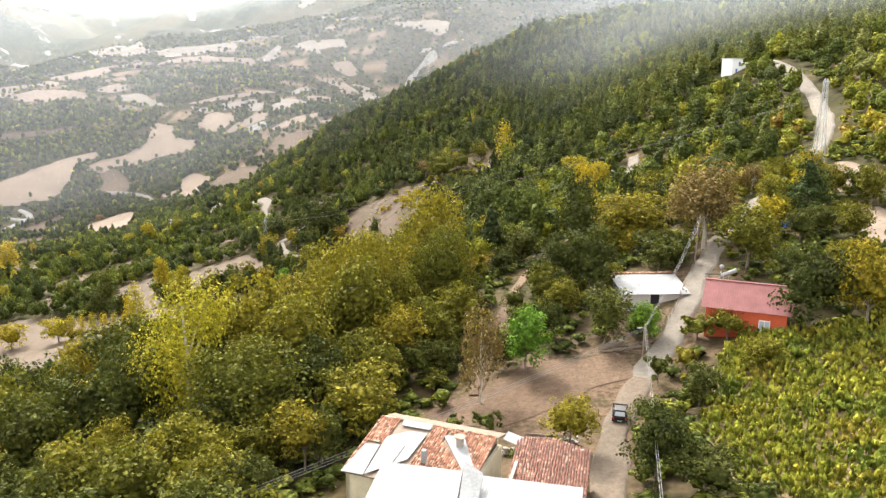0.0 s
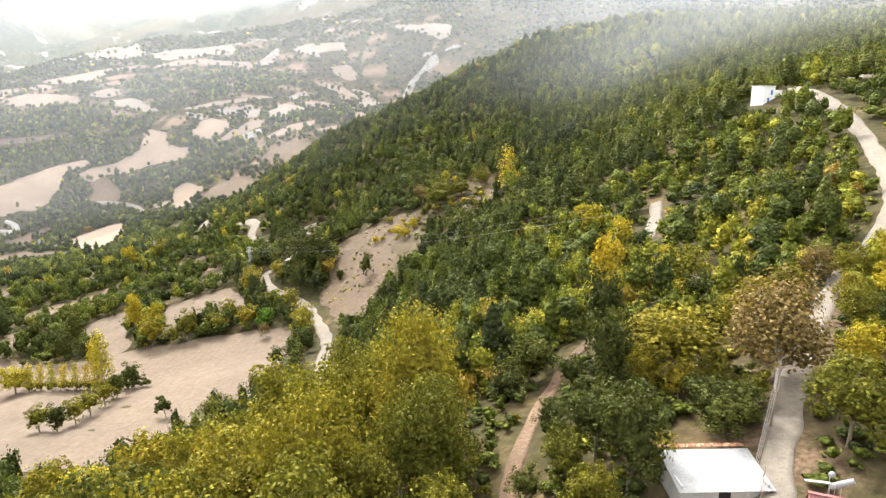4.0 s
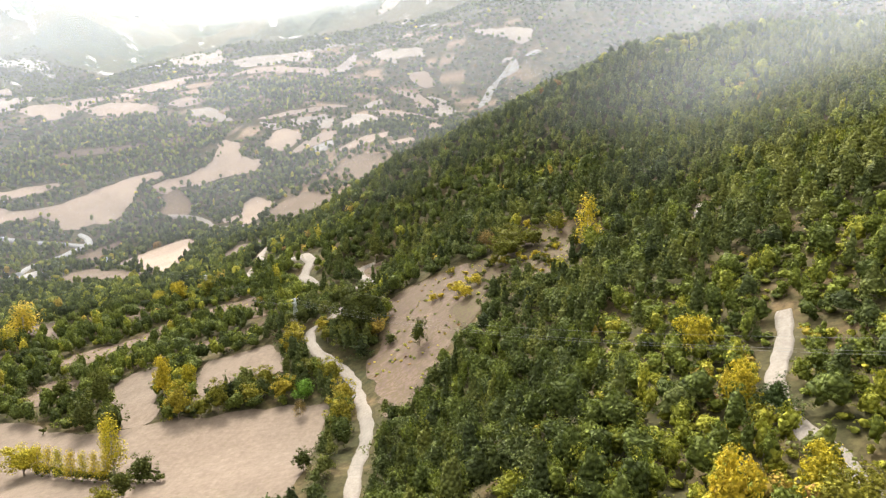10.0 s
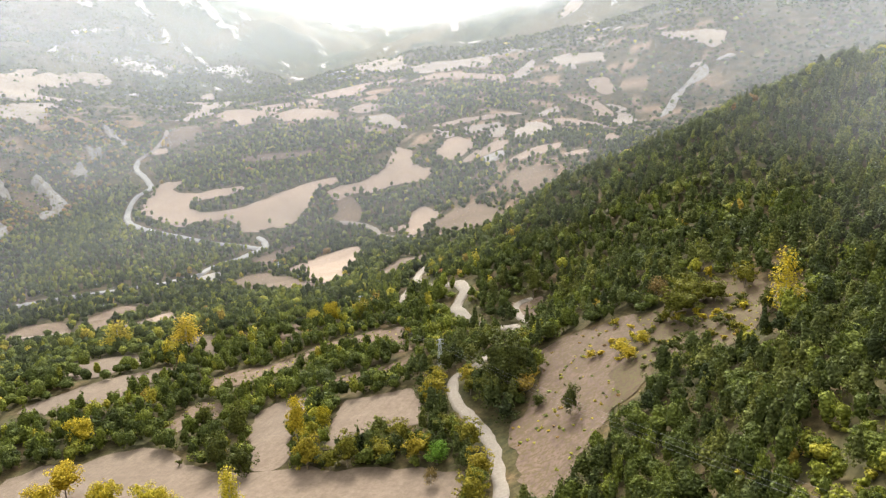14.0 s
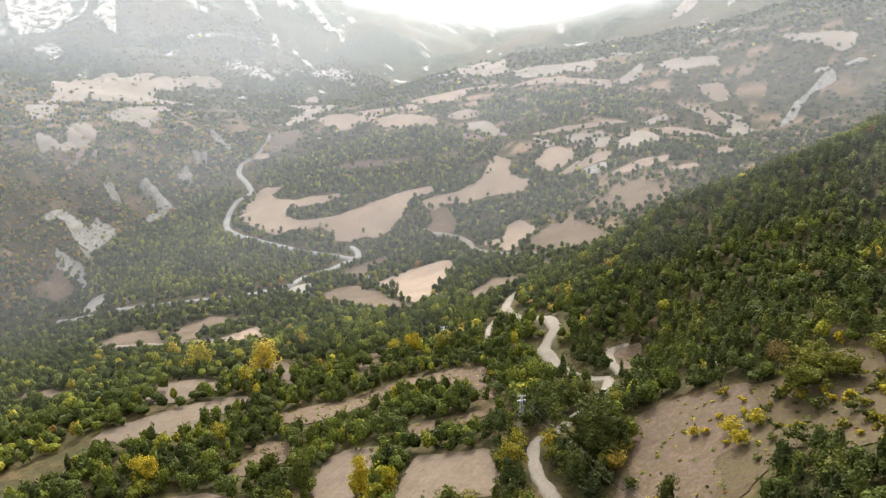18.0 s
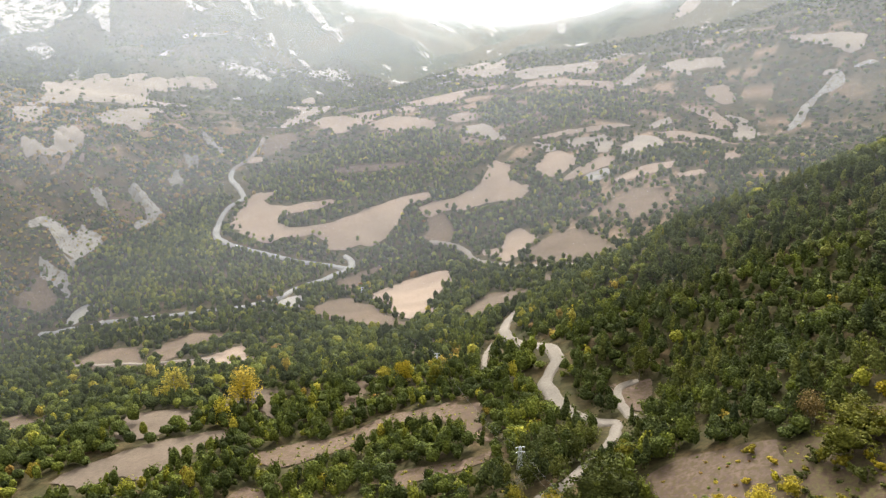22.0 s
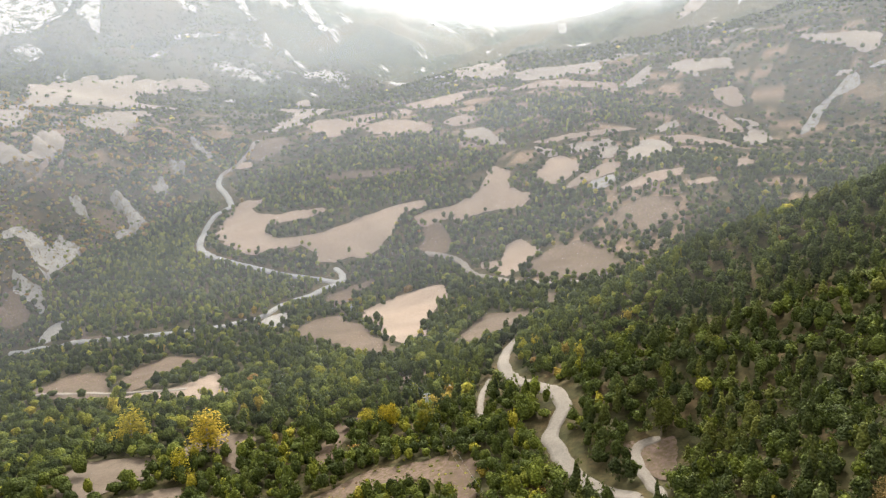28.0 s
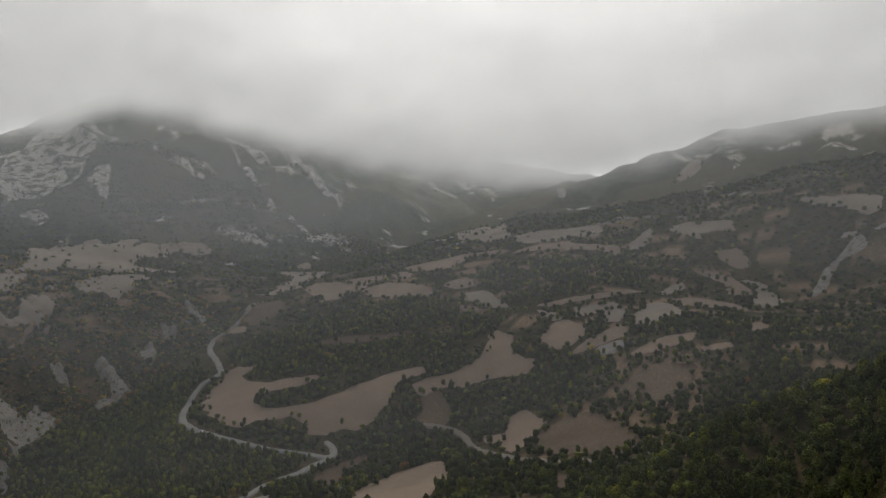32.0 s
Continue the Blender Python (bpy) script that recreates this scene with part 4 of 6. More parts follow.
def plant(kind, x, y, scale=1.0, tall=1.0, turn=None):
    """A tree of that kind on the ground at x, y."""
    rng = random.Random(int(x * 131 + y * 17))
    kind = kind + "_far" if y > 250 and kind in ("dark", "olive") else kind
    m = pose(x, y, float(ground_z(x, y)) - 0.05, 0, 0, rng.uniform(0, 360) if turn is None else turn)
    p = PROTOS[kind]
    if kind not in USED:
        USED.add(kind)
        ob = p
        ob.matrix_basis = m
    else:
        ob = copy_thing(p, m)
    ob.scale = (scale, scale, scale * tall)
    return ob


SINGLE = []


def grove_of(kind, rows):
    """Trees of one kind that stand alone: x, y, size, height."""
    for x, y, s, t in rows:
        SINGLE.append((kind, x, y))
        plant(kind, x, y, s, t)


def grove(seed, x0, x1, y0, y1, step, kinds, size, tall, keep_off=4.0):
    """A grove of large trees close together, off the yards, the lane and the trees already there."""
    rng = random.Random(seed)
    y = y0
    while y < y1:
        x = x0
        while x < x1:
            px, py = x + rng.uniform(-.35, .35) * step, y + rng.uniform(-.35, .35) * step
            if off_ways(px, py, keep_off) and all((px - a) ** 2 + (py - b) ** 2 > (step * 0.7) ** 2 for _, a, b in SINGLE):
                kind = rng.choice(kinds)
                SINGLE.append((kind, px, py))
                plant(kind, px, py, size * rng.uniform(0.8, 1.25), tall * rng.uniform(0.85, 1.2))
            x += step
        y += step


BUILT = [(-2, 68, 12), (6, 60, 13), (11, 66, 8), (42, 105, 8.5), (47, 101, 5), (33, 118, 7.5), (29, 117, 5), (37, 117, 5), (20.9, 83.6, 4), (27.6, 99.6, 1.5), (43.6, 127.6, 1.5), (41, 149, 3), (25.6, 103, 4), (66.9, 147.6, 3)]


def off_ways(x, y, margin):
    if any((x - a) ** 2 + (y - b) ** 2 < r * r for a, b, r in BUILT):
        return False
    for c, w in ROAD_LINES:
        if ((c[:, 0] - x) ** 2 + (c[:, 1] - y) ** 2).min() < (w * 0.5 + margin) ** 2:
            return False
    a, b = np.array([x]), np.array([y])
    return not any(inside(p, a, b)[0] for k, p in FIELDS)


# trees that stand alone round the village and on the slopes
grove_of('lime', [(-86.9,399.6,1.89,0.74)])
grove_of('brown', [(4.8,91.7,1.18,1.73),(48.1,137.5,2.76,0.81),(49.9,141.9,2.62,0.93),(74.9,183.7,1.67,0.73),(-12.9,495.0,2.32,0.73),(-84.1,384.8,1.13,1.05)])
grove_of('dark', [(28.4,161.6,1.2,1.67),(19.6,173.1,0.43,1.9),(14.7,173.9,0.6,1.38),(-64.8,326.6,1.11,0.89),(30.4,449.4,0.96,1.15),(-37.4,413.1,1.15,1.34),(-53.6,429.3,0.98,0.78),(31.1,453.3,0.93,1.19),(-72.5,449.1,3.92,0.81)])
grove_of('dark', [(-77.0,436.4,1.91,0.89),(-192.6,419.1,1.79,1.45),(-185.9,393.9,2.02,1.07),(-169.3,388.1,1.95,0.92),(-220.0,431.3,1.72,1.0),(-89.0,574.8,1.91,1.21),(-131.4,281.8,1.29,0.95),(-129.1,323.8,1.44,0.93),(-129.0,338.0,1.5,0.93)])
grove_of('olive', [(76.4,174.3,1.07,0.96),(53.1,198.2,1.74,0.74),(40.5,91.6,0.79,0.65),(58.3,171.7,1.12,0.78),(-77.5,284.7,1.75,0.72),(-2.2,467.8,2.7,0.65),(0.7,479.1,2.99,0.57),(11.7,476.0,1.98,0.63),(23.6,484.5,1.68,0.84),(-103.7,440.3,1.98,0.97),(-76.0,407.0,1.78,0.91),(-65.5,387.2,1.67,0.93)])
grove_of('olive', [(-61.4,365.7,1.83,1.08),(-141.1,393.2,1.88,1.07),(-124.1,395.9,1.53,1.2),(-131.0,393.9,1.54,0.74),(-110.9,400.7,1.83,0.69),(-96.5,402.4,1.8,0.76),(-108.1,412.8,1.56,0.91),(-88.2,418.3,1.85,0.6),(-208.7,591.2,2.26,0.91),(-140.0,285.3,1.32,0.94),(-129.5,290.3,1.32,0.95),(-128.4,299.3,1.35,0.94),(-128.3,311.1,1.39,0.94)])
grove_of('pine', [(72.6,149.7,1.54,0.86),(55.9,241.4,1.35,0.66)])
grove_of('shrub_dark', [(1.1,84.8,0.99,0.98),(5.1,83.6,1.3,0.84),(17.9,162.2,1.37,1.42),(14.1,166.8,1.42,0.77),(-98.4,293.1,2.64,1.26),(-208.1,396.8,1.23,1.26),(-180.8,353.4,2.26,0.85),(-174.6,350.4,2.23,0.85),(-168.0,346.2,2.18,0.85),(-161.5,342.3,2.14,0.85),(-156.9,341.5,2.12,0.85),(-152.5,340.9,2.11,0.85),(-148.1,340.4,2.09,0.85),(-143.7,339.8,2.08,0.85),(-139.3,339.1,2.06,0.85),(-135.2,339.1,2.05,0.85),(-131.0,338.9,2.04,0.85)])
grove_of('shrub_dark', [(-126.8,338.7,2.03,0.86),(-122.5,338.1,2.01,0.86)])
grove_of('yellow', [(50.5,244.8,1.41,1.24),(48.9,277.8,1.76,0.96),(53.7,211.0,1.35,1.09),(49.5,187.6,1.26,0.72),(-157.3,412.7,1.78,1.97),(-149.8,423.0,1.35,1.45),(-239.4,363.1,2.8,0.88),(-212.7,356.1,2.63,0.74),(-188.1,354.5,2.92,0.64),(-236.1,348.3,2.26,0.89),(-233.0,591.5,2.08,1.32),(-251.3,597.5,2.15,0.88)])

grove_of('poplar', [(-145.0,346.3,1.73,1.02),(35.6,441.4,2.21,0.83),(-153.1,356.0,1.17,1.06),(-323.8,550.9,3.88,0.44),(-379.6,547.2,3.62,0.44),(-314.4,521.3,2.1,0.56),(-180.8,353.4,1.02,0.93),(-174.0,350.1,1.0,0.93),(-166.3,345.1,0.98,0.93),(-159.4,341.9,0.96,0.93),(-154.0,341.1,0.95,0.93),(-149.1,340.4,0.95,0.94),(-144.2,339.9,0.94,0.94)])
grove_of('yellow', [(-19.2,440.5,1.3,0.7),(-23.6,449.9,1.7,0.55),(-15.6,453.6,1.4,0.65),(-36.1,453.0,0.9,0.7),(-274.7,407.7,2.46,1.07)])
grove_of('shrub_yellow', [(-32.5,452.9,1.9,0.9),(-29.1,462.5,1.8,0.9),(-20.5,462.8,1.9,0.8),(-23.9,442.8,1.5,0.8),(-21.7,472.0,1.6,0.7),(12.6,460.5,2.0,0.9),(4.9,467.4,2.0,0.9),(4.5,438.2,1.9,0.9),(7.5,460.2,2.1,0.8),(8.7,504.1,2.4,1.2)])
grove_of('shrub_olive', [(-29.9,478.9,2.2,0.9),(-12.2,465.5,1.3,0.7),(-2.2,463.4,2.4,1.2),(10.9,439.6,2.0,0.9),(16.5,452.5,1.8,0.9),(-7.2,449.6,1.2,0.7),(-1.5,447.2,1.6,0.7),(18.8,441.3,2.0,0.9),(22.4,463.0,2.1,0.8)])
grove_of('shrub_dark', [(2.0,454.8,2.7,1.0),(13.2,449.6,1.9,1.1),(-1.9,433.3,3.0,1.0)])
grove_of('olive', [(-7.4,468.1,0.85,1.0),(2.2,478.9,1.3,0.8),(8.0,481.4,1.2,0.85)])
grove_of('brown', [(-11.0,491.8,1.35,1.1)])

grove_of("walnut", [(-14, 122, 1.15, 1.45), (-2, 141, 1.25, 1.5), (-16, 142, 1.1, 1.4), (0, 126, 1.0, 1.4), (-8, 156, 1.0, 1.3)])
grove_of("olive", [(-9.5, 97, 1.3, 0.9), (-7, 104.5, 1.35, 0.95), (-1.5, 108, 1.2, 1.0), (-13, 90, 1.1, 0.9), (1.5, 114.5, 1.2, 1.0)])
grove_of("dark", [(-3.5, 101, 0.9, 0.85), (-15, 99, 1.2, 0.95)])
grove_of("dark", [(-107, 470, 1.5, 0.9), (-97, 476, 1.3, 0.9), (-95, 491, 1.5, 0.9), (-93, 502, 1.4, 0.9), (-105, 483, 1.3, 0.9), (-82, 452, 1.6, 0.9), (-79, 463, 1.5, 0.9), (-80, 474, 1.5, 0.9)])
grove_of("olive", [(-92, 455, 1.3, 0.9), (-88, 447, 1.2, 0.9), (-108, 458, 1.3, 0.9), (-74, 486, 1.4, 0.8)])
grove_of("tall_yellow", [(-34, 95, 1.0, 1.2)])
grove_of("dark", [(-46, 164, 1.2, 1.6), (-20, 70, 0.9, 0.9), (-14, 80, 0.9, 0.9), (-26, 84, 1.1, 1.0), (36.5, 131.5, 1.1, 0.7), (21.5, 128, 1.3, 1.0)])
# the trees and bushes between the houses
grove_of("dark", [(-17.0, 94.6, 1.23, 1.07), (-52.7, 87.5, 1.52, 1.07), (-48.1, 98.3, 1.49, 1.02), (15.8, 107.5, 0.63, 1.43), (23.5, 104.9, 1.18, 0.86), (20.9, 68.1, 0.97, 1.13), (24.6, 65.1, 1.14, 0.62), (23.4, 79.7, 0.6, 0.83), (49.4, 98.9, 1.45, 1.03), (47.7, 105.4, 0.53, 1.1), (37.1, 127.3, 1.16, 0.6), (26.1, 144.6, 1.17, 1.48), (23.9, 120.7, 1.46, 1.11), (68.7, 136.2, 0.97, 0.76), (16.7, 161.0, 1.23, 0.84)])
grove_of("walnut", [(-24.3, 129.2, 1.38, 0.91), (-24.3, 87.3, 1.31, 0.85)])
grove_of("olive", [(-45.4, 128.6, 2.17, 0.82), (-9.6, 85.4, 1.55, 0.66), (-15.8, 79.6, 1.05, 0.88), (-39.9, 84.4, 0.95, 1.09), (-83.4, 133.3, 1.62, 0.88), (14.0, 76.8, 0.89, 0.87), (56.2, 96.7, 1.22, 1.19), (50.0, 121.9, 1.57, 0.79), (36.8, 148.6, 2.47, 0.55), (85.1, 149.9, 1.06, 0.98), (17.0, 125.0, 0.97, 0.9), (28.1, 123.5, 0.83, 0.68), (1.7, 133.4, 1.42, 0.78)])
grove_of("yellow", [(-44.9, 82.4, 1.01, 1.13), (59.1, 137.2, 1.3, 1.01), (36.5, 196.6, 1.36, 1.88)])
grove_of("lime", [(11.4, 98.7, 1.32, 1.06), (29.2, 105.0, 1.15, 0.68)])
grove_of("shrub_olive", [(36.1, 102.5, 1.87, 0.9), (32.2, 94.8, 1.37, 1.1), (-1.1, 97.9, 2.07, 0.67)])
grove_of("olive", [(39.6, 101.2, 0.88, 0.58)])
grove_of("shrub_dark", [(27.7, 91.9, 1.25, 1.44)])
grove(5, -84, 0, 84, 178, 8.8, ["olive", "olive", "dark", "olive", "olive", "dark", "olive", "yellow", "olive"], 1.45, 1.15, 5.0)
grove(8, -70, -11, 40, 84, 6.6, ["olive", "dark", "dark", "olive", "dark", "olive", "olive"], 1.2, 0.85, 3.0)
grove(12, -1, 16, 94, 134, 4.6, ["shrub_dark", "olive", "shrub_olive", "dark", "shrub_dark"], 0.7, 0.9, 1.4)
grove(9, 12, 46, 104, 160, 6.0, ["dark", "olive", "shrub_dark", "olive", "shrub_olive", "dark"], 0.75, 0.85, 1.6)
grove(10, 50, 92, 104, 180, 7.0, ["olive", "dark", "shrub_olive", "yellow", "olive", "shrub_dark"], 0.85, 0.9, 2.0)
grove(11, 22, 44, 60, 96, 4.5, ["shrub_dark", "shrub_olive", "dark"], 0.8, 0.9, 1.0)

HEATH = next(p for n_, p in FIELDS if n_ == "heath")
for k in range(300):
    px, py = random.Random(k).uniform(-60, 44), random.Random(k + 500).uniform(352, 498)
    if inside(HEATH, np.array([px]), np.array([py]))[0]:
        up = (px + 60) / 104
        if random.Random(k + 900).random() < max(0.08, 1.5 * up - 0.35):
            plant(random.Random(k).choice(["shrub_yellow", "shrub_olive", "shrub_olive", "shrub_dark"]), px, py, random.Random(k + 7).uniform(0.6, 2.0), random.Random(k).uniform(0.6, 1.1))

# ---- woods: joined, thinner with distance ----

TAKEN = np.array([(x, y) for _, x, y in SINGLE], float)
NO_TREES = [p for k, p in FIELDS if k not in ("scree", "rock", "grey")]
CLEARINGS = [(133, 351, 15), (124, 338, 10), (46, 715, 9), (94.5, 192.5, 4), (-112, 474, 5), (-223, 615, 4), (41, 149, 6), (34, 124, 9), (45, 106, 9), (-230, 653, 5), (150, 372, 8), (128, 330, 6)]


def free(x, y, margin=2.0):
    ok = np.ones(x.shape, bool)
    for cx, cy, r in CLEARINGS:
        ok &= (x - cx) ** 2 + (y - cy) ** 2 > r * r
    for p in NO_TREES:
        a = np.asarray(p, float)
        near = (x > a[:, 0].min() - 6) & (x < a[:, 0].max() + 6) & (y > a[:, 1].min() - 9) & (y < a[:, 1].max() + 6)
        if near.any():
            idx = np.where(near)[0]
            ok[idx[inside(p, x[idx], y[idx])]] = False
            ok[idx[inside(p, x[idx] - 2, y[idx] + 4) | inside(p, x[idx] - 4, y[idx] + 8)]] = False
    for c, w in ROAD_LINES:
        lo, hi = c.min(0) - 12, c.max(0) + 12
        idx = np.where((x > lo[0]) & (x < hi[0]) & (y > lo[1]) & (y < hi[1]))[0]
        if len(idx):
            d = ((x[idx, None] - c[None, ::2, 0]) ** 2 + (y[idx, None] - c[None, ::2, 1]) ** 2).min(1)
            ok[idx[d < (w * 0.5 + margin + (3.0 if w > 4.2 else 1.2)) ** 2]] = False
    return ok


def in_view(x, y):
    """The part of the plan that the valley opens to."""
    right = np.degrees(np.arctan2(x, y + 60)) < 34
    left = (np.degrees(np.arctan2(x + 10, y - 230)) > -72) | (np.degrees(np.arctan2(x, y + 40)) > -42)
    return right & left & (y > 20)


def away(x, y):
    """Distance from the line along which the valley is seen."""
    t = np.clip(((x - 4) * -55 + y * 313) / (55 * 55 + 313 * 313), 0, 1)
    return np.hypot(x - (4 - 55 * t), y - 313 * t)


def scatter(rng, x0, x1, y0, y1, step):
    nx_, ny_ = int((x1 - x0) / step), int((y1 - y0) / step)
    a, b = np.meshgrid(np.arange(nx_), np.arange(ny_))
    x = x0 + (a.ravel() + rng.uniform(-.1, 1.1, a.size)) * step
    y = y0 + (b.ravel() + rng.uniform(-.1, 1.1, a.size)) * step
    k = in_view(x, y)
    x, y = x[k], y[k]
    k = free(x, y, step * 0.3) & (open_land(x, y) < rng.uniform(0.15, 1.05, len(x)))
    x, y = x[k], y[k]
    for n_, p in FIELDS:
        if n_ in ("scree", "rock", "grey"):
            k = ~(inside(p, x, y) & (rng.rand(len(x)) < {"scree": 0.85, "rock": 0.65, "grey": 0.9}[n_]))
            x, y = x[k], y[k]
    return x, y


def stamps(rng, kind, count, size, grid, n=7):
    """n ready-made crowns of unit height and unit width."""
    out_ = []
    for k in range(n):
        c, r = lobes_for(rng, kind, 1.0, 1.0)
        v, f = crown_body(rng, c, r, *grid, jitter=0.2)
        q = leaf_cloud(rng, *clumps(rng, c, r, max(4, count // 9)), count, size, 0.6, 0.6) if count else np.zeros((0, 4, 3))
        out_.append(merged(q, ((v - (0, 0, 0.5)) * (0.74 if count > 20 else 0.93) + (0, 0, 0.5), f)))
    return out_


def wood(name, label, rng, x, y, kind, h, w, tint, count, size, material, sunk=0.0, grid=(8, 5)):
    shapes = stamps(rng, kind, count, size, grid)
    pick = rng.randint(0, len(shapes), len(x))
    z = ground_z(x, y)
    hh, ww = h * np.clip(rng.lognormal(0, 0.27, len(x)), 0.5, 1.7), w * np.clip(rng.lognormal(0, 0.27, len(x)), 0.55, 1.6)
    turn = rng.uniform(0, 6.283, len(x))
    allv, allt, allf, base = [], [], [], 0
    for s, (q, f) in enumerate(shapes):
        m = np.where(pick == s)[0]
        if not len(m):
            continue
        co, si = np.cos(turn[m])[:, None], np.sin(turn[m])[:, None]
        qx, qy, qz = q[None, ..., 0], q[None, ..., 1], q[None, ..., 2]
        v = np.stack([(qx * co - qy * si) * ww[m][:, None] + x[m][:, None], (qx * si + qy * co) * ww[m][:, None] + y[m][:, None],
                      qz * hh[m][:, None] + (z[m] - sunk * hh[m])[:, None]], -1)
        allv.append(v.reshape(-1, 3))
        allf.append((f[None] + (base + np.arange(len(m)) * len(q))[:, None, None]).reshape(-1, 4))
        base += len(m) * len(q)
        allt.append(np.repeat(tint[m], len(q)))
    v = np.concatenate(allv)
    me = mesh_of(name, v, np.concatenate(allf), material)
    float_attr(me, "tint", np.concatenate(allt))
    return tagged(new(name, me), label, "wood", kind="stuff")


def tints(rng, x, y, base, spread, yellow=0.0):
    """Autumn colour of each tree: groups of like trees, some turned yellow."""
    v = np.asarray(base) + 0.14 * wave(x, y, 60, 21) + rng.normal(0, 1, len(x)) * spread
    west = (x < -930) & (y < 1350) & (rng.rand(len(x)) < 0.45)          # rust-coloured scrub on the gorge side
    v = np.where(west, rng.uniform(0.965, 1.0, len(x)), v)
    turned = rng.rand(len(x)) < yellow * 5 * np.clip(wave(x, y, 80, 22) - 0.2, 0, 1)
    return np.clip(np.where(turned, rng.uniform(0.78, 1.0, len(x)), v), 0, 1)


rng = np.random.RandomState(11)
x, y = scatter(rng, -330, 420, 20, 760, 5.5)
d = away(x, y)
hill = (x > -130 + 0.05 * (y - 400)) & (y > 230)          # the pine hill east of the road
if len(TAKEN):
    clear = np.ones(len(x), bool)
    for tx, ty in TAKEN:
        clear &= (x - tx) ** 2 + (y - ty) ** 2 > 9
    x, y, d, hill = x[clear], y[clear], d[clear], hill[clear]
village = (y < 158) & (x > -14) & (x < 100) | (y < 180) & (x < 4) & (x > -90) | (y < 100)
keep = ~village & (d > 2)
x, y, d, hill = x[keep], y[keep], d[keep], hill[keep]
hill = hill | (y < 240) & (x > -60)
young = hill & ((x > 22) | (y < 238) & (x > -4)) & (y < 330) & (rng.rand(len(x)) < 0.8)
pine = hill & ~young & (rng.rand(len(x)) < np.clip(0.5 + 0.15 * ((x > 5) & (y > 250)) + 0.5 * wave(x, y, 130, 31), 0.12, 0.92) * np.where(y < 235, 0.25, 1))
for lo, hi, cnt, sz, gr in ((0, 75, 420, 0.031, (9, 5)), (75, 150, 200, 0.038, (8, 5)), (150, 260, 76, 0.052, (7, 4)), (260, 430, 24, 0.07, (6, 4)), (430, 2000, 7, 0.09, (6, 3))):
    sel = (d >= lo) & (d < hi)
    m = sel & pine
    # tints rise east of x = 60: yellower trees, plus haze painted into their colour
    wood("pine_wood", "dense dark pine wood on the hillside", rng, x[m], y[m], "pine" if hi <= 260 else "cone", 11.5, 8.0, np.clip(0.5 + 0.5 * np.clip((x[m] - 60) / 100, 0, 1) + 0.3 * wave(x[m], y[m], 70, 40) + rng.normal(0, .22, m.sum()), 0, 1), cnt, sz, PINE, 0.0, gr)
    m = sel & ~pine & ~young
    wood("broadleaf_wood", "mixed green broadleaf wood with autumn tints", rng, x[m], y[m], "round" if hi <= 150 else "dome", 10.0, 7.8, tints(rng, x[m], y[m], np.where(hill[m], 0.36 + 0.2 * np.clip((x[m] - 60) / 100, 0, 1), 0.4), np.where(hill[m], 0.1, 0.15), np.where(hill[m], 0.015, 0.035)), cnt, sz, LEAF, 0.08, gr)
    m = sel & young
    if m.any():
        wood("young_wood", "young yellow-green trees and saplings between pines", rng, x[m], y[m], "round" if hi <= 150 else "dome", 6.5, 5.6, tints(rng, x[m], y[m], np.interp(y[m], [180, 235, 300], [0.77, 0.7, 0.5]), 0.12, 0.12), cnt, sz * 1.05, LEAF, 0.1, gr)

x, y = scatter(rng, -1300, 900, 250, 1350, 6.6)
d = away(x, y)
m0 = (d > 330) & ~((x > -330) & (x < 420) & (y < 760)) & (d < 1050)
keep = rng.rand(len(x)) < np.clip(1.1 + 0.5 * wave(x, y, 120, 33), 0.35, 1)
x, y = x[m0 & keep], y[m0 & keep]
hx, hy = [], []
for kind, poly in FIELDS:
    if kind in ("tan", "plough", "grey", "dry", "gravel"):
        e = outline(poly, 9.0) + rng.uniform(-5, 5, (1, 2))
        e = e + rng.uniform(-4, 4, e.shape)
        k = (away(e[:, 0], e[:, 1]) > 330) & (rng.rand(len(e)) < 0.45)
        hx.append(e[k, 0])
        hy.append(e[k, 1])
hx, hy = np.concatenate(hx), np.concatenate(hy)
PINE_WOODS = [[(-888, 849), (-919, 879), (-919, 928), (-935, 994), (-950, 1072), (-942, 1121), (-922, 1176), (-876, 1151), (-859, 1102), (-746, 971), (-672, 949), (-628, 972), (-591, 998), (-560, 996), (-564, 927), (-564, 861), (-615, 808), (-711, 784), (-819, 821)],
              [(-913, 1210), (-833, 1173), (-769, 1135), (-698, 1162), (-616, 1168), (-578, 1213), (-529, 1241), (-513, 1321), (-478, 1391), (-616, 1432), (-748, 1448), (-794, 1340), (-887, 1262)],
              [(-633, 1545), (-528, 1418), (-422, 1442), (-354, 1522), (-283, 1620), (-373, 1715), (-544, 1671), (-634, 1584)]]
px, py = [], []
for poly, gap in zip(PINE_WOODS, (6.0, 7.5, 9.0)):
    a, b = np.asarray(poly).min(0), np.asarray(poly).max(0)
    sx, sy = scatter(rng, a[0], b[0], a[1], b[1], gap)
    k = inside(poly, sx, sy)
    px.append(sx[k])
    py.append(sy[k])
    k = ~inside(poly, x, y)
    x, y = x[k], y[k]
px, py = np.concatenate(px), np.concatenate(py)
wood("pine_wood", "dense planted pine wood in the valley", rng, px, py, "dome", 9.0, 6.4, np.clip(0.42 + 0.14 * wave(px, py, 90, 43) + rng.normal(0, .16, len(px)), 0, 0.72), 0, 0.2, LEAF, 0.05, (5, 3))
x, y = np.concatenate([x, hx]), np.concatenate([y, hy])
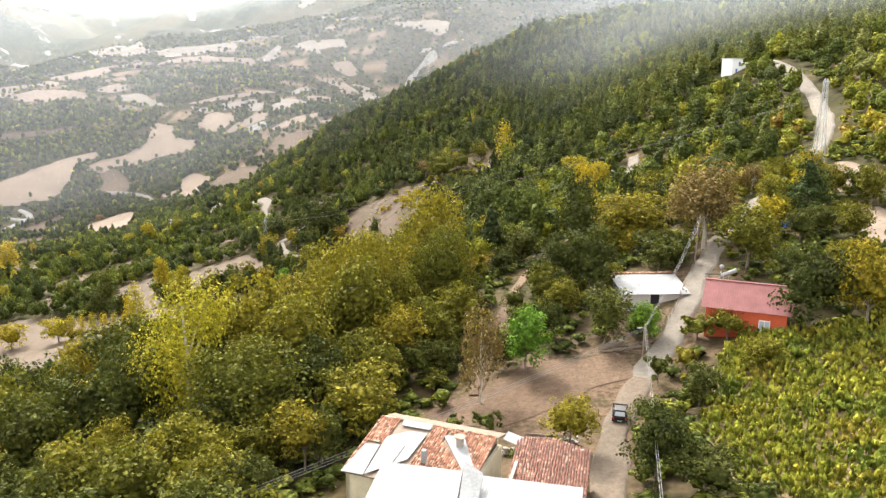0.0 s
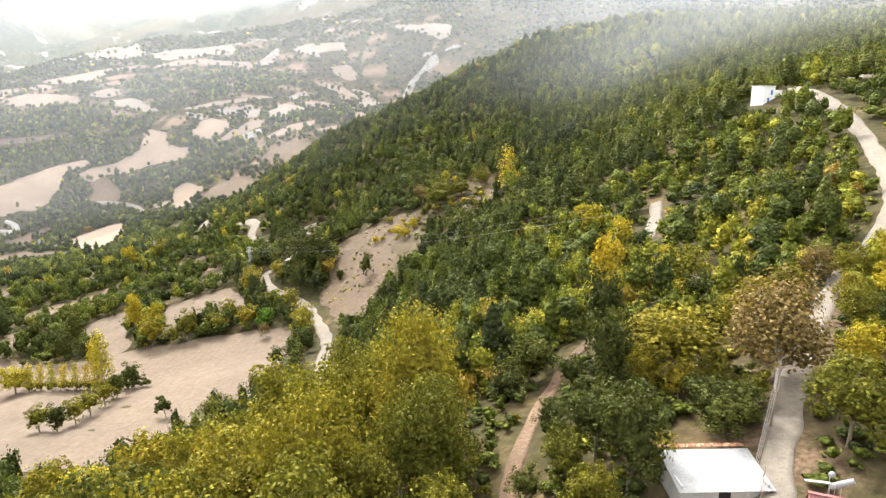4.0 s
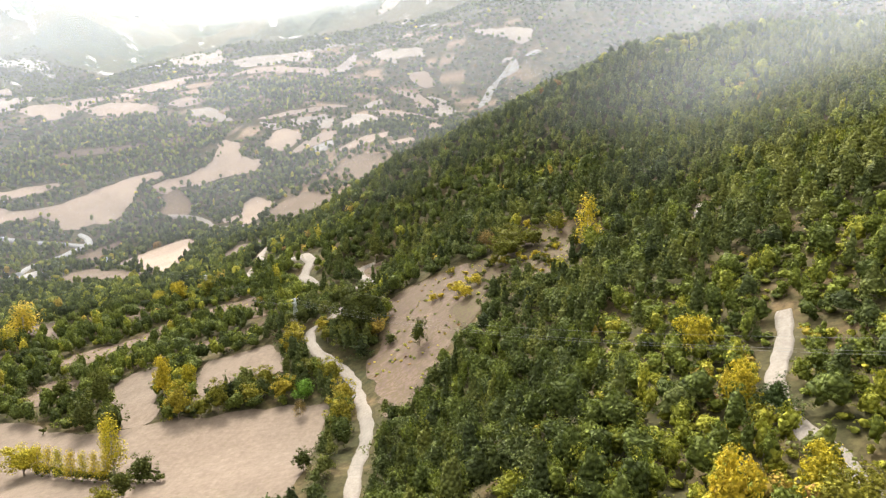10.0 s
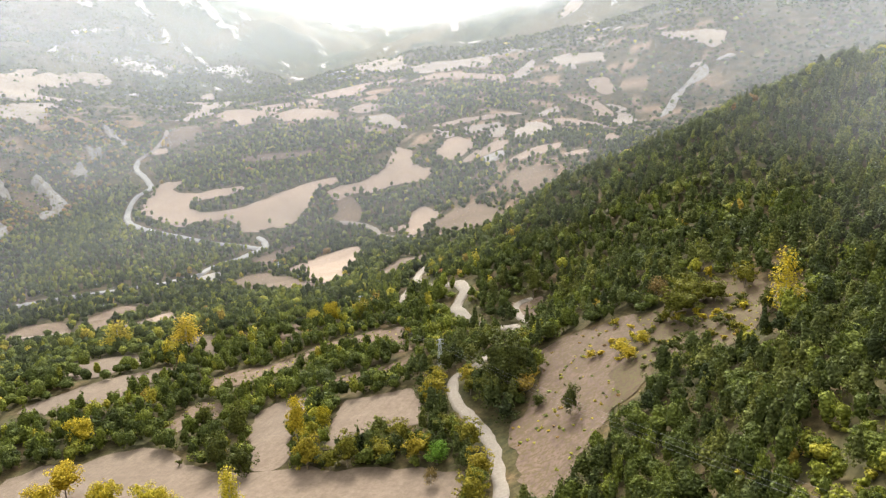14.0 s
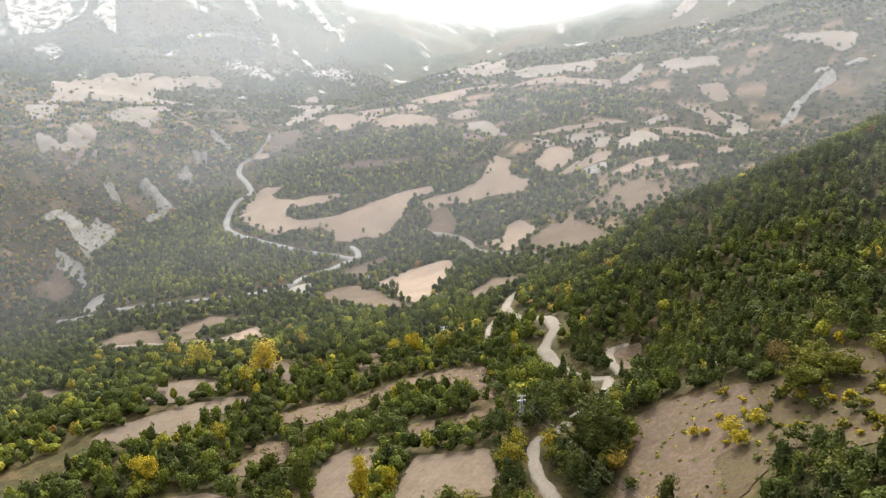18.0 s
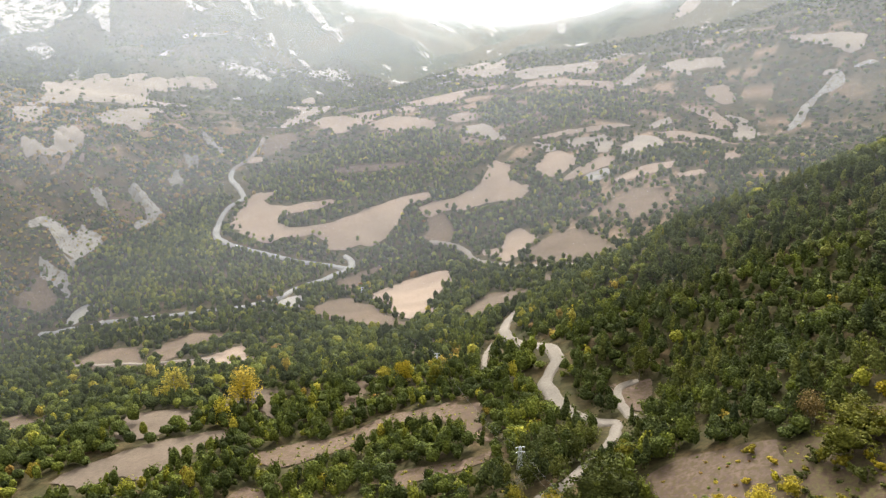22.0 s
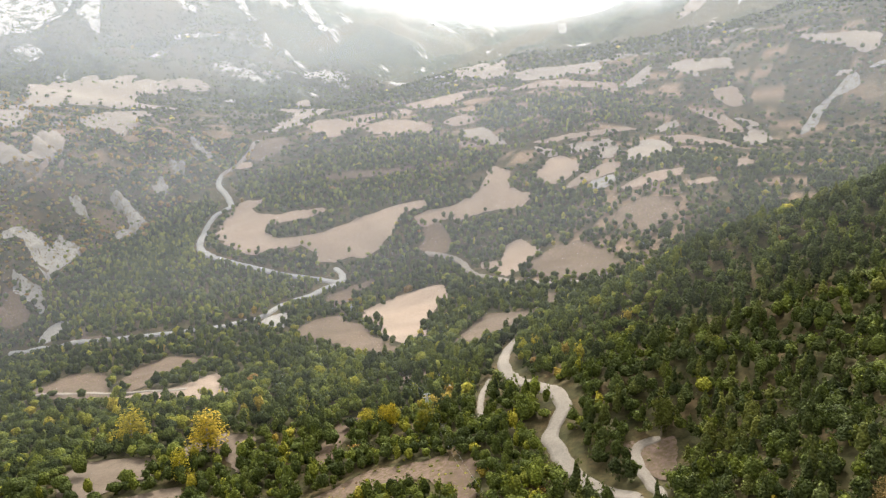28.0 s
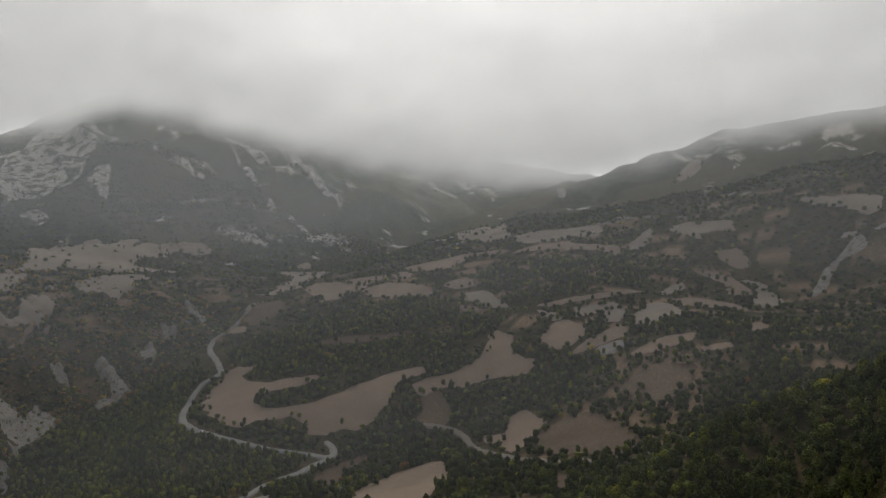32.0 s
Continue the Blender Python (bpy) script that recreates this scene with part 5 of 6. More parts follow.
for far_off, gr, cnt in ((False, (7, 3), 6), (True, (5, 2), 0)):
    m = (away(x, y) > 560) == far_off
    wood("valley_wood", "dark green wood and hedgerows between valley fields", rng, x[m], y[m], "dome", 9.0, 8.0, tints(rng, x[m], y[m], 0.3 if far_off else 0.4, 0.19, 0.015), cnt, 0.13, LEAF, 0.05, gr)

x, y = scatter(rng, -2300, 1300, 900, 2300, 12.3)
d = away(x, y)
m = (d > 1050) & (rng.rand(len(x)) < np.clip(0.8 + 0.7 * wave(x, y, 170, 34), 0.12, 1))
x, y = x[m], y[m]
wood("distant_wood", "dark distant woods across the valley", rng, x, y, "dome", 8, 12, tints(rng, x, y, 0.2, 0.16, 0.01), 0, 0.3, LEAF, 0.05, (4, 2))

# scrub on the steep side of the gorge: grey-green, olive and rust
x, y = scatter(rng, -1420, -880, 760, 1380, 4.7)
k = (x < -905 - 0.12 * (y - 850)) & ~((x < -1040) & (open_land(x, y) > 0.4)) & (rng.rand(len(x)) < np.clip(0.85 + 0.4 * wave(x, y, 70, 39), 0.3, 1))
x, y = x[k], y[k]
wood("gorge_scrub", "grey-green and rust-coloured scrub on the gorge side", rng, x, y, "dome", 5.0, 7.0, np.where(rng.rand(len(x)) < np.clip(0.42 - (y - 860) / 450, 0.05, 0.42), rng.uniform(0.95, 1.0, len(x)), np.clip(0.42 + 0.2 * wave(x, y, 90, 41) + rng.normal(0, 0.14, len(x)), 0, 0.8)), 0, 0.2, LEAF, 0.1, (4, 2))

# bushes, brambles and tall weeds under the trees and along the ways of the village
x, y = scatter(rng, -95, 110, 30, 205, 2.6)
k = np.array([off_ways(a, b, 0.8) for a, b in zip(x, y)]) & (rng.rand(len(x)) < np.clip(0.95 + 0.5 * wave(x, y, 22, 37), 0.45, 1))
x, y = x[k], y[k]
wood("undergrowth", "tangled low bushes and weeds under the trees", rng, x, y, "dome", 2.0, 3.3, tints(rng, x, y, 0.46, 0.15, 0.05), 34, 0.085, LEAF, 0.12, (6, 3))

# yellow-green brush between the saplings above the village
x, y = scatter(rng, 4, 125, 165, 335, 3.6)
k = np.array([off_ways(a, b, 0.6) for a, b in zip(x, y)])
x, y = x[k], y[k]
wood("brushwood_thicket", "yellow-green brush and tall weeds between saplings", rng, x, y, "dome", 2.6, 3.4, tints(rng, x, y, np.interp(y, [180, 260, 330], [0.74, 0.66, 0.5]), 0.12, 0.1), 30, 0.085, LEAF, 0.12, (6, 3))

# tufts and low bushes on the dry slopes
slopes = [p for n_, p in FIELDS if n_ in ("dry", "heath") and np.asarray(p)[:, 1].max() < 620]
tx, ty = [], []
for p in slopes:
    a, b = np.asarray(p).min(0), np.asarray(p).max(0)
    n = int((b - a).prod() / 30)
    qx, qy = rng.uniform(a[0], b[0], n), rng.uniform(a[1], b[1], n)
    k = inside(p, qx, qy) & (wave(qx, qy, 30, 38) > -0.25)
    tx.append(qx[k])
    ty.append(qy[k])
tx, ty = np.concatenate(tx), np.concatenate(ty)
wood("slope_bushes", "small olive and rust-coloured bushes on the dry slope", rng, tx, ty, "dome", 1.0, 2.4, tints(rng, tx, ty, 0.72, 0.2, 0.1), 26, 0.08, LEAF, 0.12, (6, 3))


# ---- autumn haze in the valley and the cloud on the mountains ----
def mist_mat(name, tone, thick, through_share=0.65, bright=0.0):
    """Thin mist: lets most light through, scatters the rest from both sides, or glows by itself if bright is given. The
    attribute tells how thick it lies.
    """
    a = Mat(name)
    at = a.n("ShaderNodeAttribute")
    at.attribute_name = "thick"
    drift = a.ramp(a.noise(0.0035, 4, 0.55), (0.3, (0.75, 0.75, 0.75)), (0.7, (1.2, 1.2, 1.2)))
    amount = a.n("ShaderNodeMath")
    amount.operation, amount.use_clamp = "MULTIPLY", True
    a.l(at.outputs["Fac"], amount.inputs[0])
    a.l(drift, amount.inputs[1])
    weigh = a.n("ShaderNodeMath")
    weigh.operation, weigh.use_clamp = "MULTIPLY", True
    weigh.inputs[1].default_value = thick
    a.l(amount.outputs[0], weigh.inputs[0])
    front = a.n("ShaderNodeBsdfDiffuse", Color=(*tone, 1))
    back = a.n("ShaderNodeBsdfTranslucent", Color=(*tone, 1))
    body = a.n("ShaderNodeMixShader", Fac=through_share)
    a.l(front.outputs[0], body.inputs[1])
    a.l(back.outputs[0], body.inputs[2])
    if bright:                                             # far cloud: emission paints the glow of the sun behind it
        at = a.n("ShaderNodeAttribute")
        at.attribute_name = "painted_glow"
        painted_glow = a.n("ShaderNodeMath")
        painted_glow.operation = "MULTIPLY"
        painted_glow.inputs[1].default_value = bright
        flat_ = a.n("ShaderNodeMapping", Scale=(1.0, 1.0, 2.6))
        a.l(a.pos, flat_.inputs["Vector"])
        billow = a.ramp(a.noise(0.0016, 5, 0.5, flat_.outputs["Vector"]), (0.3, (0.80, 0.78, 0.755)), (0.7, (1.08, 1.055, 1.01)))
        a.l(at.outputs["Fac"], painted_glow.inputs[0])
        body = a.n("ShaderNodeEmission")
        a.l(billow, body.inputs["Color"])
        a.l(painted_glow.outputs[0], body.inputs["Strength"])
    clear = a.n("ShaderNodeBsdfTransparent")
    both = a.n("ShaderNodeMixShader")
    a.l(weigh.outputs[0], both.inputs["Fac"])
    a.l(clear.outputs[0], both.inputs[1])
    a.l(body.outputs[0], both.inputs[2])
    a.l(both.outputs[0], a.t.nodes["Material Output"].inputs["Surface"])
    return a.m


def curtain(name, label, r, z0, z1, step, material, thickness):
    """A bowed sheet of mist across the valley at r metres, thinning out towards the ground."""
    az = np.radians(np.arange(-80, 50, 2.0))
    zs = np.arange(z0, z1, step)
    A, Z = np.meshgrid(az, zs)
    X, Y = -20 + r * np.sin(A), 170 + r * np.cos(A)
    v = np.stack([X.ravel(), Y.ravel(), Z.ravel()], 1)
    i = np.arange(A.size).reshape(A.shape)
    f = np.stack([i[:-1, :-1], i[:-1, 1:], i[1:, 1:], i[1:, :-1]], -1).reshape(-1, 4)
    me = mesh_of(name, v, f, material)
    float_attr(me, "thick", thickness(X, Y, Z).ravel())
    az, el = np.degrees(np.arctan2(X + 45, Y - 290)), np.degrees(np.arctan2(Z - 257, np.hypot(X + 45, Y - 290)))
    # emission painted stronger higher up and towards the sun's bearing
    float_attr(me, "painted_glow", (0.5 + np.clip((el - 6) / 9, 0, 1.1) * (0.16 + 0.36 * np.exp(-((az + 27) / 20) ** 2))).ravel())
    tagged(new(name, me), label, "mist", kind="stuff")


def over_ground(depth):
    return lambda x, y, z: np.clip((z - height(x, y) - 4) / depth, 0, 1) ** 1.3


HAZE = (0.85, 0.9, 0.98)
for r, thick, depth in ((480, 0.03, 45), (800, 0.055, 55), (1250, 0.095, 75), (1950, 0.24, 120)):
    curtain("haze_veil", "thin grey-white autumn haze over the valley", r, -80, 1100, 30, mist_mat("valley_haze", HAZE, thick), over_ground(depth))


# upright sheets added to lighten the wooded hillside above the village, as haze would
def hillside_haze_sheet(name, label, x0, y0, x1, y1, material):
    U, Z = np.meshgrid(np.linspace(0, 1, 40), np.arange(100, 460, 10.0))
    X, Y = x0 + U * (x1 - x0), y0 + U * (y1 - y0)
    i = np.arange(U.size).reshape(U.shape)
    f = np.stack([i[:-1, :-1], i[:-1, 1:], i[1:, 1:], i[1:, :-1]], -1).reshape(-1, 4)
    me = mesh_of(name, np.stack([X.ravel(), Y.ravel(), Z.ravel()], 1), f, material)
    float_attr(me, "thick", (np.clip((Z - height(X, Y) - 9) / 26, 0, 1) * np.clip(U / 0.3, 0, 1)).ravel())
    tagged(new(name, me), label, "mist", kind="stuff")


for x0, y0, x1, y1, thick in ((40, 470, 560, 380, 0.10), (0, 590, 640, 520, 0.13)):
    hillside_haze_sheet("haze_veil", "thin grey-white sheet standing in for haze over the wooded hillside", x0, y0, x1, y1, mist_mat("hillside_haze_sheet", HAZE, thick))


# the cloud that hides the mountain tops: self-glowing banks one behind another, growing dense above the cloud base
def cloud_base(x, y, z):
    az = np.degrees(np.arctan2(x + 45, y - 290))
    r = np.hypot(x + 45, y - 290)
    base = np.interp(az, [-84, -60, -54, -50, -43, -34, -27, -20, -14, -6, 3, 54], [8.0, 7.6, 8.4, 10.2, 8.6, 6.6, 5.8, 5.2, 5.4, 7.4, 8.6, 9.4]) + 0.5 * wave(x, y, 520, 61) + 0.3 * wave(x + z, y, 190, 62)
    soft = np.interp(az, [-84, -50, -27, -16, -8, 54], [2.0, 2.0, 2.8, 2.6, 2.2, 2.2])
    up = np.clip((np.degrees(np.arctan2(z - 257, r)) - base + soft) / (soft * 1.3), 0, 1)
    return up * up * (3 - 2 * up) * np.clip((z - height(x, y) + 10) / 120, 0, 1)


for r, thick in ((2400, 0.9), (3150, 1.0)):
    curtain("cloud_bank", "low grey-white cloud with a painted glow, hiding the mountain tops", r, 300, 1500, 18, mist_mat("glowing_low_cloud", (0.95, 0.95, 0.94), thick, 0.8, 2.6), cloud_base)


# ---- building helpers ----
def solid(boxes, bevel=0.0):
    """Boxes (x0, x1, y0, y1, z0, z1) as one bmesh."""
    bm = bmesh.new()
    for x0, x1, y0, y1, z0, z1 in boxes:
        bmesh.ops.create_cube(bm, size=1, matrix=Matrix.Translation(((x0 + x1) / 2, (y0 + y1) / 2, (z0 + z1) / 2)) @ Matrix.Diagonal((x1 - x0, y1 - y0, z1 - z0, 1)))
    if bevel:
        bmesh.ops.bevel(bm, geom=bm.edges[:], offset=bevel, segments=1, affect="EDGES")
    return bm


def slab(corners, thick):
    """A sheet with thickness under four or more corners."""
    bm = bmesh.new()
    up = [bm.verts.new(c) for c in corners]
    dn = [bm.verts.new((c[0], c[1], c[2] - thick)) for c in corners]
    bm.faces.new(up)
    bm.faces.new(dn[::-1])
    n = len(up)
    for i in range(n):
        bm.faces.new((up[i], dn[i], dn[(i + 1) % n], up[(i + 1) % n]))
    bmesh.ops.recalc_face_normals(bm, faces=bm.faces[:])
    return bm


def piece(name, bm, material, parent, label=""):
    me = bpy.data.meshes.new(name)
    bm.to_mesh(me)
    bm.free()
    me.materials.append(material)
    return part(name, me, parent, label)


def thing(name, x, y, z, turn, label, category, group=""):
    ob = tagged(new(name, None), label, category, group)
    ob.matrix_basis = pose(x, y, z, 0, 0, turn)
    return ob


def tube(points, r, sides=6):
    vs, fs = limb(points, r, r, sides)
    bm = bmesh.new()
    v = [bm.verts.new(p) for p in vs]
    for f in fs:
        bm.faces.new([v[i] for i in f])
    bm.faces.new(v[:sides][::-1])
    bm.faces.new(v[-sides:])
    return bm


def corrugated(u0, u1, v0, v1, z0, z1, pitch=0.25, depth=0.035):
    """A ribbed metal sheet from (u0..u1) across, sloping from z0 at v0 to z1 at v1."""
    bm = bmesh.new()
    n = int((u1 - u0) / pitch * 2)
    rows = []
    for k in range(n + 1):
        u = u0 + (u1 - u0) * k / n
        d = depth if k % 2 else 0
        rows.append([bm.verts.new((u, v0, z0 + d)), bm.verts.new((u, v1, z1 + d)), bm.verts.new((u, v0, z0 + d - 0.03)), bm.verts.new((u, v1, z1 + d - 0.03))])
    for a, b in zip(rows, rows[1:]):
        bm.faces.new((a[0], b[0], b[1], a[1]))
        bm.faces.new((a[2], a[3], b[3], b[2]))
        bm.faces.new((a[0], a[2], b[2], b[0]))
        bm.faces.new((a[1], b[1], b[3], a[3]))
    return bm


RED_ROOF = plain("weathered_red_metal_roof", (0.2, 0.084, 0.08), 0.85, 0.0, 0.25, 0.8, 0.05)
RED_WALL = plain("orange_red_painted_wall", (0.46, 0.088, 0.035), 0.8, 0, 0.15, 1.5)
WHITE_METAL = plain("white_roof_sheet", (0.25, 0.247, 0.244), 0.85, 0.0, 0.2, 0.5, 0.05)
GREY_METAL = plain("grey_tin_sheet", (0.25, 0.25, 0.247), 0.8, 0.0, 0.32, 0.4, 0.08)
PLASTER = plain("stained_cream_plaster", (0.60, 0.53, 0.38), 0.9, 0, 0.22, 1.0)
WHITE_WALL = plain("whitewashed_wall", (0.80, 0.80, 0.78), 0.85, 0, 0.06, 0.8)
BLUE = plain("blue_painted_wood", (0.05, 0.16, 0.42), 0.6)
# near-black colour stands in for the shade inside openings
DARK = plain("painted_dark_opening", (0.02, 0.02, 0.022), 0.6)
GLASS = plain("window_glass", (0.35, 0.38, 0.40), 0.12, 0, 0.1, 1, 0)
WOOD = plain("grey_weathered_wood", (0.20, 0.155, 0.115), 0.9, 0, 0.35, 1.5, 0.4)
STONE = plain("grey_field_stone", (0.30, 0.27, 0.23), 0.9, 0, 0.35, 1.0, 0.5)
STEEL = plain("galvanised_steel", (0.45, 0.46, 0.46), 0.5, 0.6, 0.12, 2.0, 0)
CONCRETE = plain("grey_concrete", (0.42, 0.40, 0.37), 0.9, 0, 0.15, 1.0)
CABLE = plain("pale_cable", (0.20, 0.195, 0.185), 0.6, 0.2, 0.1, 1.0, 0)
PAINT = plain("dark_car_paint", (0.022, 0.014, 0.012), 0.25, 0.3, 0.1, 0.5, 0)
RUBBER = plain("tyre_rubber", (0.02, 0.02, 0.02), 0.9)
LAMP_RED = plain("red_tail_lamp", (0.45, 0.02, 0.015), 0.3)
TARP = plain("blue_tarpaulin", (0.03, 0.09, 0.28), 0.5, 0, 0.2, 2)

def clay(name, stain, *stops):
    """Clay tiles: each its own shade, with lichen and soot stains."""
    a = Mat(name, 0.9)
    add = a.n("ShaderNodeMath")
    a.l(a.t.nodes["Geometry"].outputs["Random Per Island"], add.inputs[0])
    a.l(a.n("ShaderNodeObjectInfo").outputs["Random"], add.inputs[1])
    key = a.n("ShaderNodeMath")
    key.operation = "FRACT"
    a.l(add.outputs[0], key.inputs[0])
    dirt = a.ramp(a.noise(1.1, 6, 0.65), (0.3, stain), (0.65, (1.1, 1.08, 1.05)))
    a.bump(a.noise(25, 3), 0.3, 0.02)
    return a.colour(a.mix(1.0, a.ramp(key.outputs[0], *stops), dirt, "MULTIPLY"))


TILE = clay("old_clay_tiles", (0.6, 0.55, 0.5), (0.0, (0.15, 0.075, 0.052)), (0.35, (0.27, 0.125, 0.08)), (0.7, (0.36, 0.19, 0.12)), (1.0, (0.44, 0.32, 0.235)))
OLD_TILE = clay("weathered_brown_tiles", (0.55, 0.5, 0.48), (0.0, (0.11, 0.06, 0.048)), (0.4, (0.19, 0.088, 0.065)), (0.8, (0.25, 0.125, 0.09)), (1.0, (0.34, 0.24, 0.18)))


def tile_shape():
    """One curved clay tile, 0.42 long, 0.24 wide."""
    v, f = [], []
    for y_, w_ in ((0.0, 0.12), (0.42, 0.10)):
        for k in range(5):
            a = math.pi * k / 4
            v.append((math.cos(a) * w_, y_, math.sin(a) * w_ * 0.75 + (0.03 if y_ == 0 else 0)))
    for k in range(4):
        f.append((k, k + 1, k + 6, k + 5))
    return np.array(v), np.array(f)


TILE_V, TILE_F = tile_shape()
tile_mesh = mesh_of("tile", TILE_V, TILE_F, TILE)


def tile_roof(parent, origin, u_len, v_len, fall, shown, seed, single):
    """Courses of tiles on a slope: u along the ridge, v down it. shown(u, v) picks where tiles lie. The first `single` are parts, the rest one part."""
    rng = np.random.RandomState(seed)
    made, rest = 0, []
    ang = math.atan2(fall, v_len)
    v = 0.3
    while v < v_len:
        u = 0.1
        while u < u_len:
            if shown(u, v):
                m = Matrix.Translation((origin[0] + u + rng.uniform(-.02, .02), origin[1] - v * math.cos(ang), origin[2] - v * math.sin(ang) + rng.uniform(0, .025))) @ Euler((ang + rng.uniform(0, .05), rng.uniform(-.05, .05), rng.uniform(-.09, .09))).to_matrix().to_4x4()
                if made < single:
                    o = part("tile", tile_mesh, parent)
                    o.matrix_basis = m
                    made += 1
                else:
                    a = np.array(m)
                    rest.append(TILE_V @ a[:3, :3].T + a[:3, 3])
            u += 0.25
        v += 0.34
    if rest:
        n = len(rest)
        f = (TILE_F[None] + (np.arange(n) * len(TILE_V))[:, None, None]).reshape(-1, 4)
        tagged(part("tiles", mesh_of("tiles", np.concatenate(rest), f, TILE), parent), kind="stuff")


# ---- the stone farmhouse with the patched roof ----
house = thing("farmhouse", -6.4, 74.0, 158.2, -22.7, "old farmhouse with patched clay tile and white sheet roof", "house")
H = 165.3 - 158.2
piece("wall", solid([(0.3, 12.4, -8.2, -7.8, -1.5, H - 2.25), (0.3, 0.7, -8.2, 2.5, -1.5, H - 2.3), (12.0, 12.4, -7.8, 2.5, -1.5, H - 2.0), (0.7, 12.0, 2.1, 2.5, -1.5, H - 1.2)]), PLASTER, house, "stained cream plaster walls")
piece("gable", slab([(0.45, 2.3, H - 1.2), (0.45, 0, H - 0.15), (0.45, -8, H - 1.95), (0.45, -8, H - 2.4), (0.45, 2.3, H - 2.4)], 0.02), PLASTER, house)
piece("roof_deck", slab([(0, 0, H - 0.06), (12.7, 0, H - 0.06), (12.7, -8.6, H - 1.86), (0, -8.6, H - 1.86)], 0.12), WOOD, house)
piece("roof_deck", slab([(0, 0.03, H - 0.06), (0, 3.0, H - 0.9), (12.7, 3.0, H - 0.9), (12.7, 0.03, H - 0.06)], 0.12), WOOD, house)


def fall_z(v):
    return H + 0.05 - 1.8 * v / 8.6


def roof_sheet(us, name="roof_sheet", material=None, label="white patch sheet on the roof"):
    piece(name, slab([(u, -v, fall_z(v) + 0.09 + dz) for u, v, dz in us], 0.03), material or WHITE_METAL, house, label)


roof_sheet([(0.5, 4.6, 0), (2.0, 4.3, 0), (2.4, 8.7, 0), (0.1, 8.8, 0)])
roof_sheet([(2.1, 3.0, .03), (4.0, 1.6, .03), (5.9, 1.5, .03), (5.6, 5.6, .03), (2.5, 8.6, .03)])
roof_sheet([(3.5, 4.0, .1), (4.5, 3.9, .1), (4.4, 7.2, .1), (3.4, 7.5, .1)])
roof_sheet([(7.6, 1.3, .03), (9.6, 0.9, .03), (11.9, 4.6, .03), (11.2, 5.6, .03)], label="pale sheet patch round the chimney")
roof_sheet([(2.6, 0.1, .02), (5.8, 0.05, .02), (5.9, 0.9, .02), (2.8, 1.0, .02)], material=GREY_METAL, label="grey sheet along the ridge")
tile_roof(house, (0, 0, H), 12.7, 8.6, 1.8, lambda u, v: (u < 2.2 and v < 4.6 and not (u > 0.5 and v > 4.3)) or (u < 0.5) or (5.9 < u < 7.7 and v < 8.4) or (u >= 7.7 and not (1.0 + 0.25 * (u - 7.6) < v - 0.95 * (u - 8.6) < 3.2) and v < 8.4), 3, 300)
for k in range(30):
    if not 6 < k < 14:
        piece("ridge_tile", solid([(k * 0.42, k * 0.42 + 0.4, -0.13, 0.13, H - 0.02, H + 0.13 + 0.03 * (k % 2))], 0.04), TILE, house)
chim = piece("chimney", solid([(9.4, 10.0, -2.6, -2.0, H - 0.7, H + 0.55)], 0.03), STONE, house, "sooty grey chimney")
piece("chimney_cap", solid([(9.25, 10.15, -2.75, -1.85, H + 0.55, H + 0.65)], 0.02), TILE, chim)
piece("chimney", solid([(7.0, 7.45, -5.6, -5.1, H - 1.3, H + 0.2)], 0.03), WHITE_METAL, house, "white sheet-metal flue")
piece("window", solid([(0.25, 0.32, -5.2, -4.2, 2.4, 3.6)]), DARK, house)
piece("door", solid([(0.24, 0.31, -7.2, -6.2, 0.4, 2.4)]), WOOD, house)

# the lower white roof in front of it
annex = thing("house_annex", -7.5, 57.8, 157.6, -13.5, "low annex with a broad white sheet-metal roof", "house")
piece("wall", solid([(0.4, 17.4, -6.6, -6.3, -1, 4.6), (0.4, 0.7, -6.3, 5.4, -1, 5.0), (17.1, 17.4, -6.3, 5.4, -1, 5.0)]), PLASTER, annex)
piece("roof", corrugated(0, 8.2, 8.0, -7.0, 7.05, 4.9), WHITE_METAL, annex, "white ribbed metal roof")
piece("roof", corrugated(8.25, 18.6, 7.8, -7.0, 6.95, 4.85), WHITE_METAL, annex, "white ribbed metal roof")
hood = piece("flue_hood", slab([(8.0, 7.2, 8.6), (9.8, 6.6, 7.9), (9.9, 3.7, 6.5), (8.2, 3.7, 6.5)], 0.12), GREY_METAL, annex, "slanting grey sheet hood")
piece("hood_side", slab([(8.0, 7.2, 8.55), (8.05, 3.7, 6.55), (8.05, 3.7, 6.2), (8.0, 7.2, 6.5)], 0.05), WHITE_METAL, hood)
for k in range(5):
    piece("rail", tube([(8.2 + 0.35 * k, 3.2, 6.2), (8.2 + 0.35 * k, 3.2, 7.1)], 0.025, 5), STEEL, annex)

# the tiled barn beside it
barn = thing("tiled_barn", 7.6, 70.6, 158.6, -14, "low barn with an old reddish clay tile roof", "barn")
piece("wall", solid([(0.2, 6.8, -8.4, -8.1, -1, 4.2), (0.2, 0.5, -8.1, 0.1, -1, 5.4), (6.5, 6.8, -8.1, 0.1, -1, 4.6), (0.5, 6.5, -0.2, 0.1, -1, 5.5)]), STONE, barn, "rough stone walls")
piece("roof_deck", slab([(0, 0.2, 5.75), (3.4, 0.2, 6.05), (3.4, -8.8, 4.75), (0, -8.8, 4.45)], 0.15), WOOD, barn)
piece("roof_deck", slab([(3.4, 0.2, 6.05), (7.2, 0.2, 5.15), (7.2, -8.8, 4.0), (3.4, -8.8, 4.75)], 0.15), WOOD, barn)
rngb = np.random.RandomState(9)
bt = []
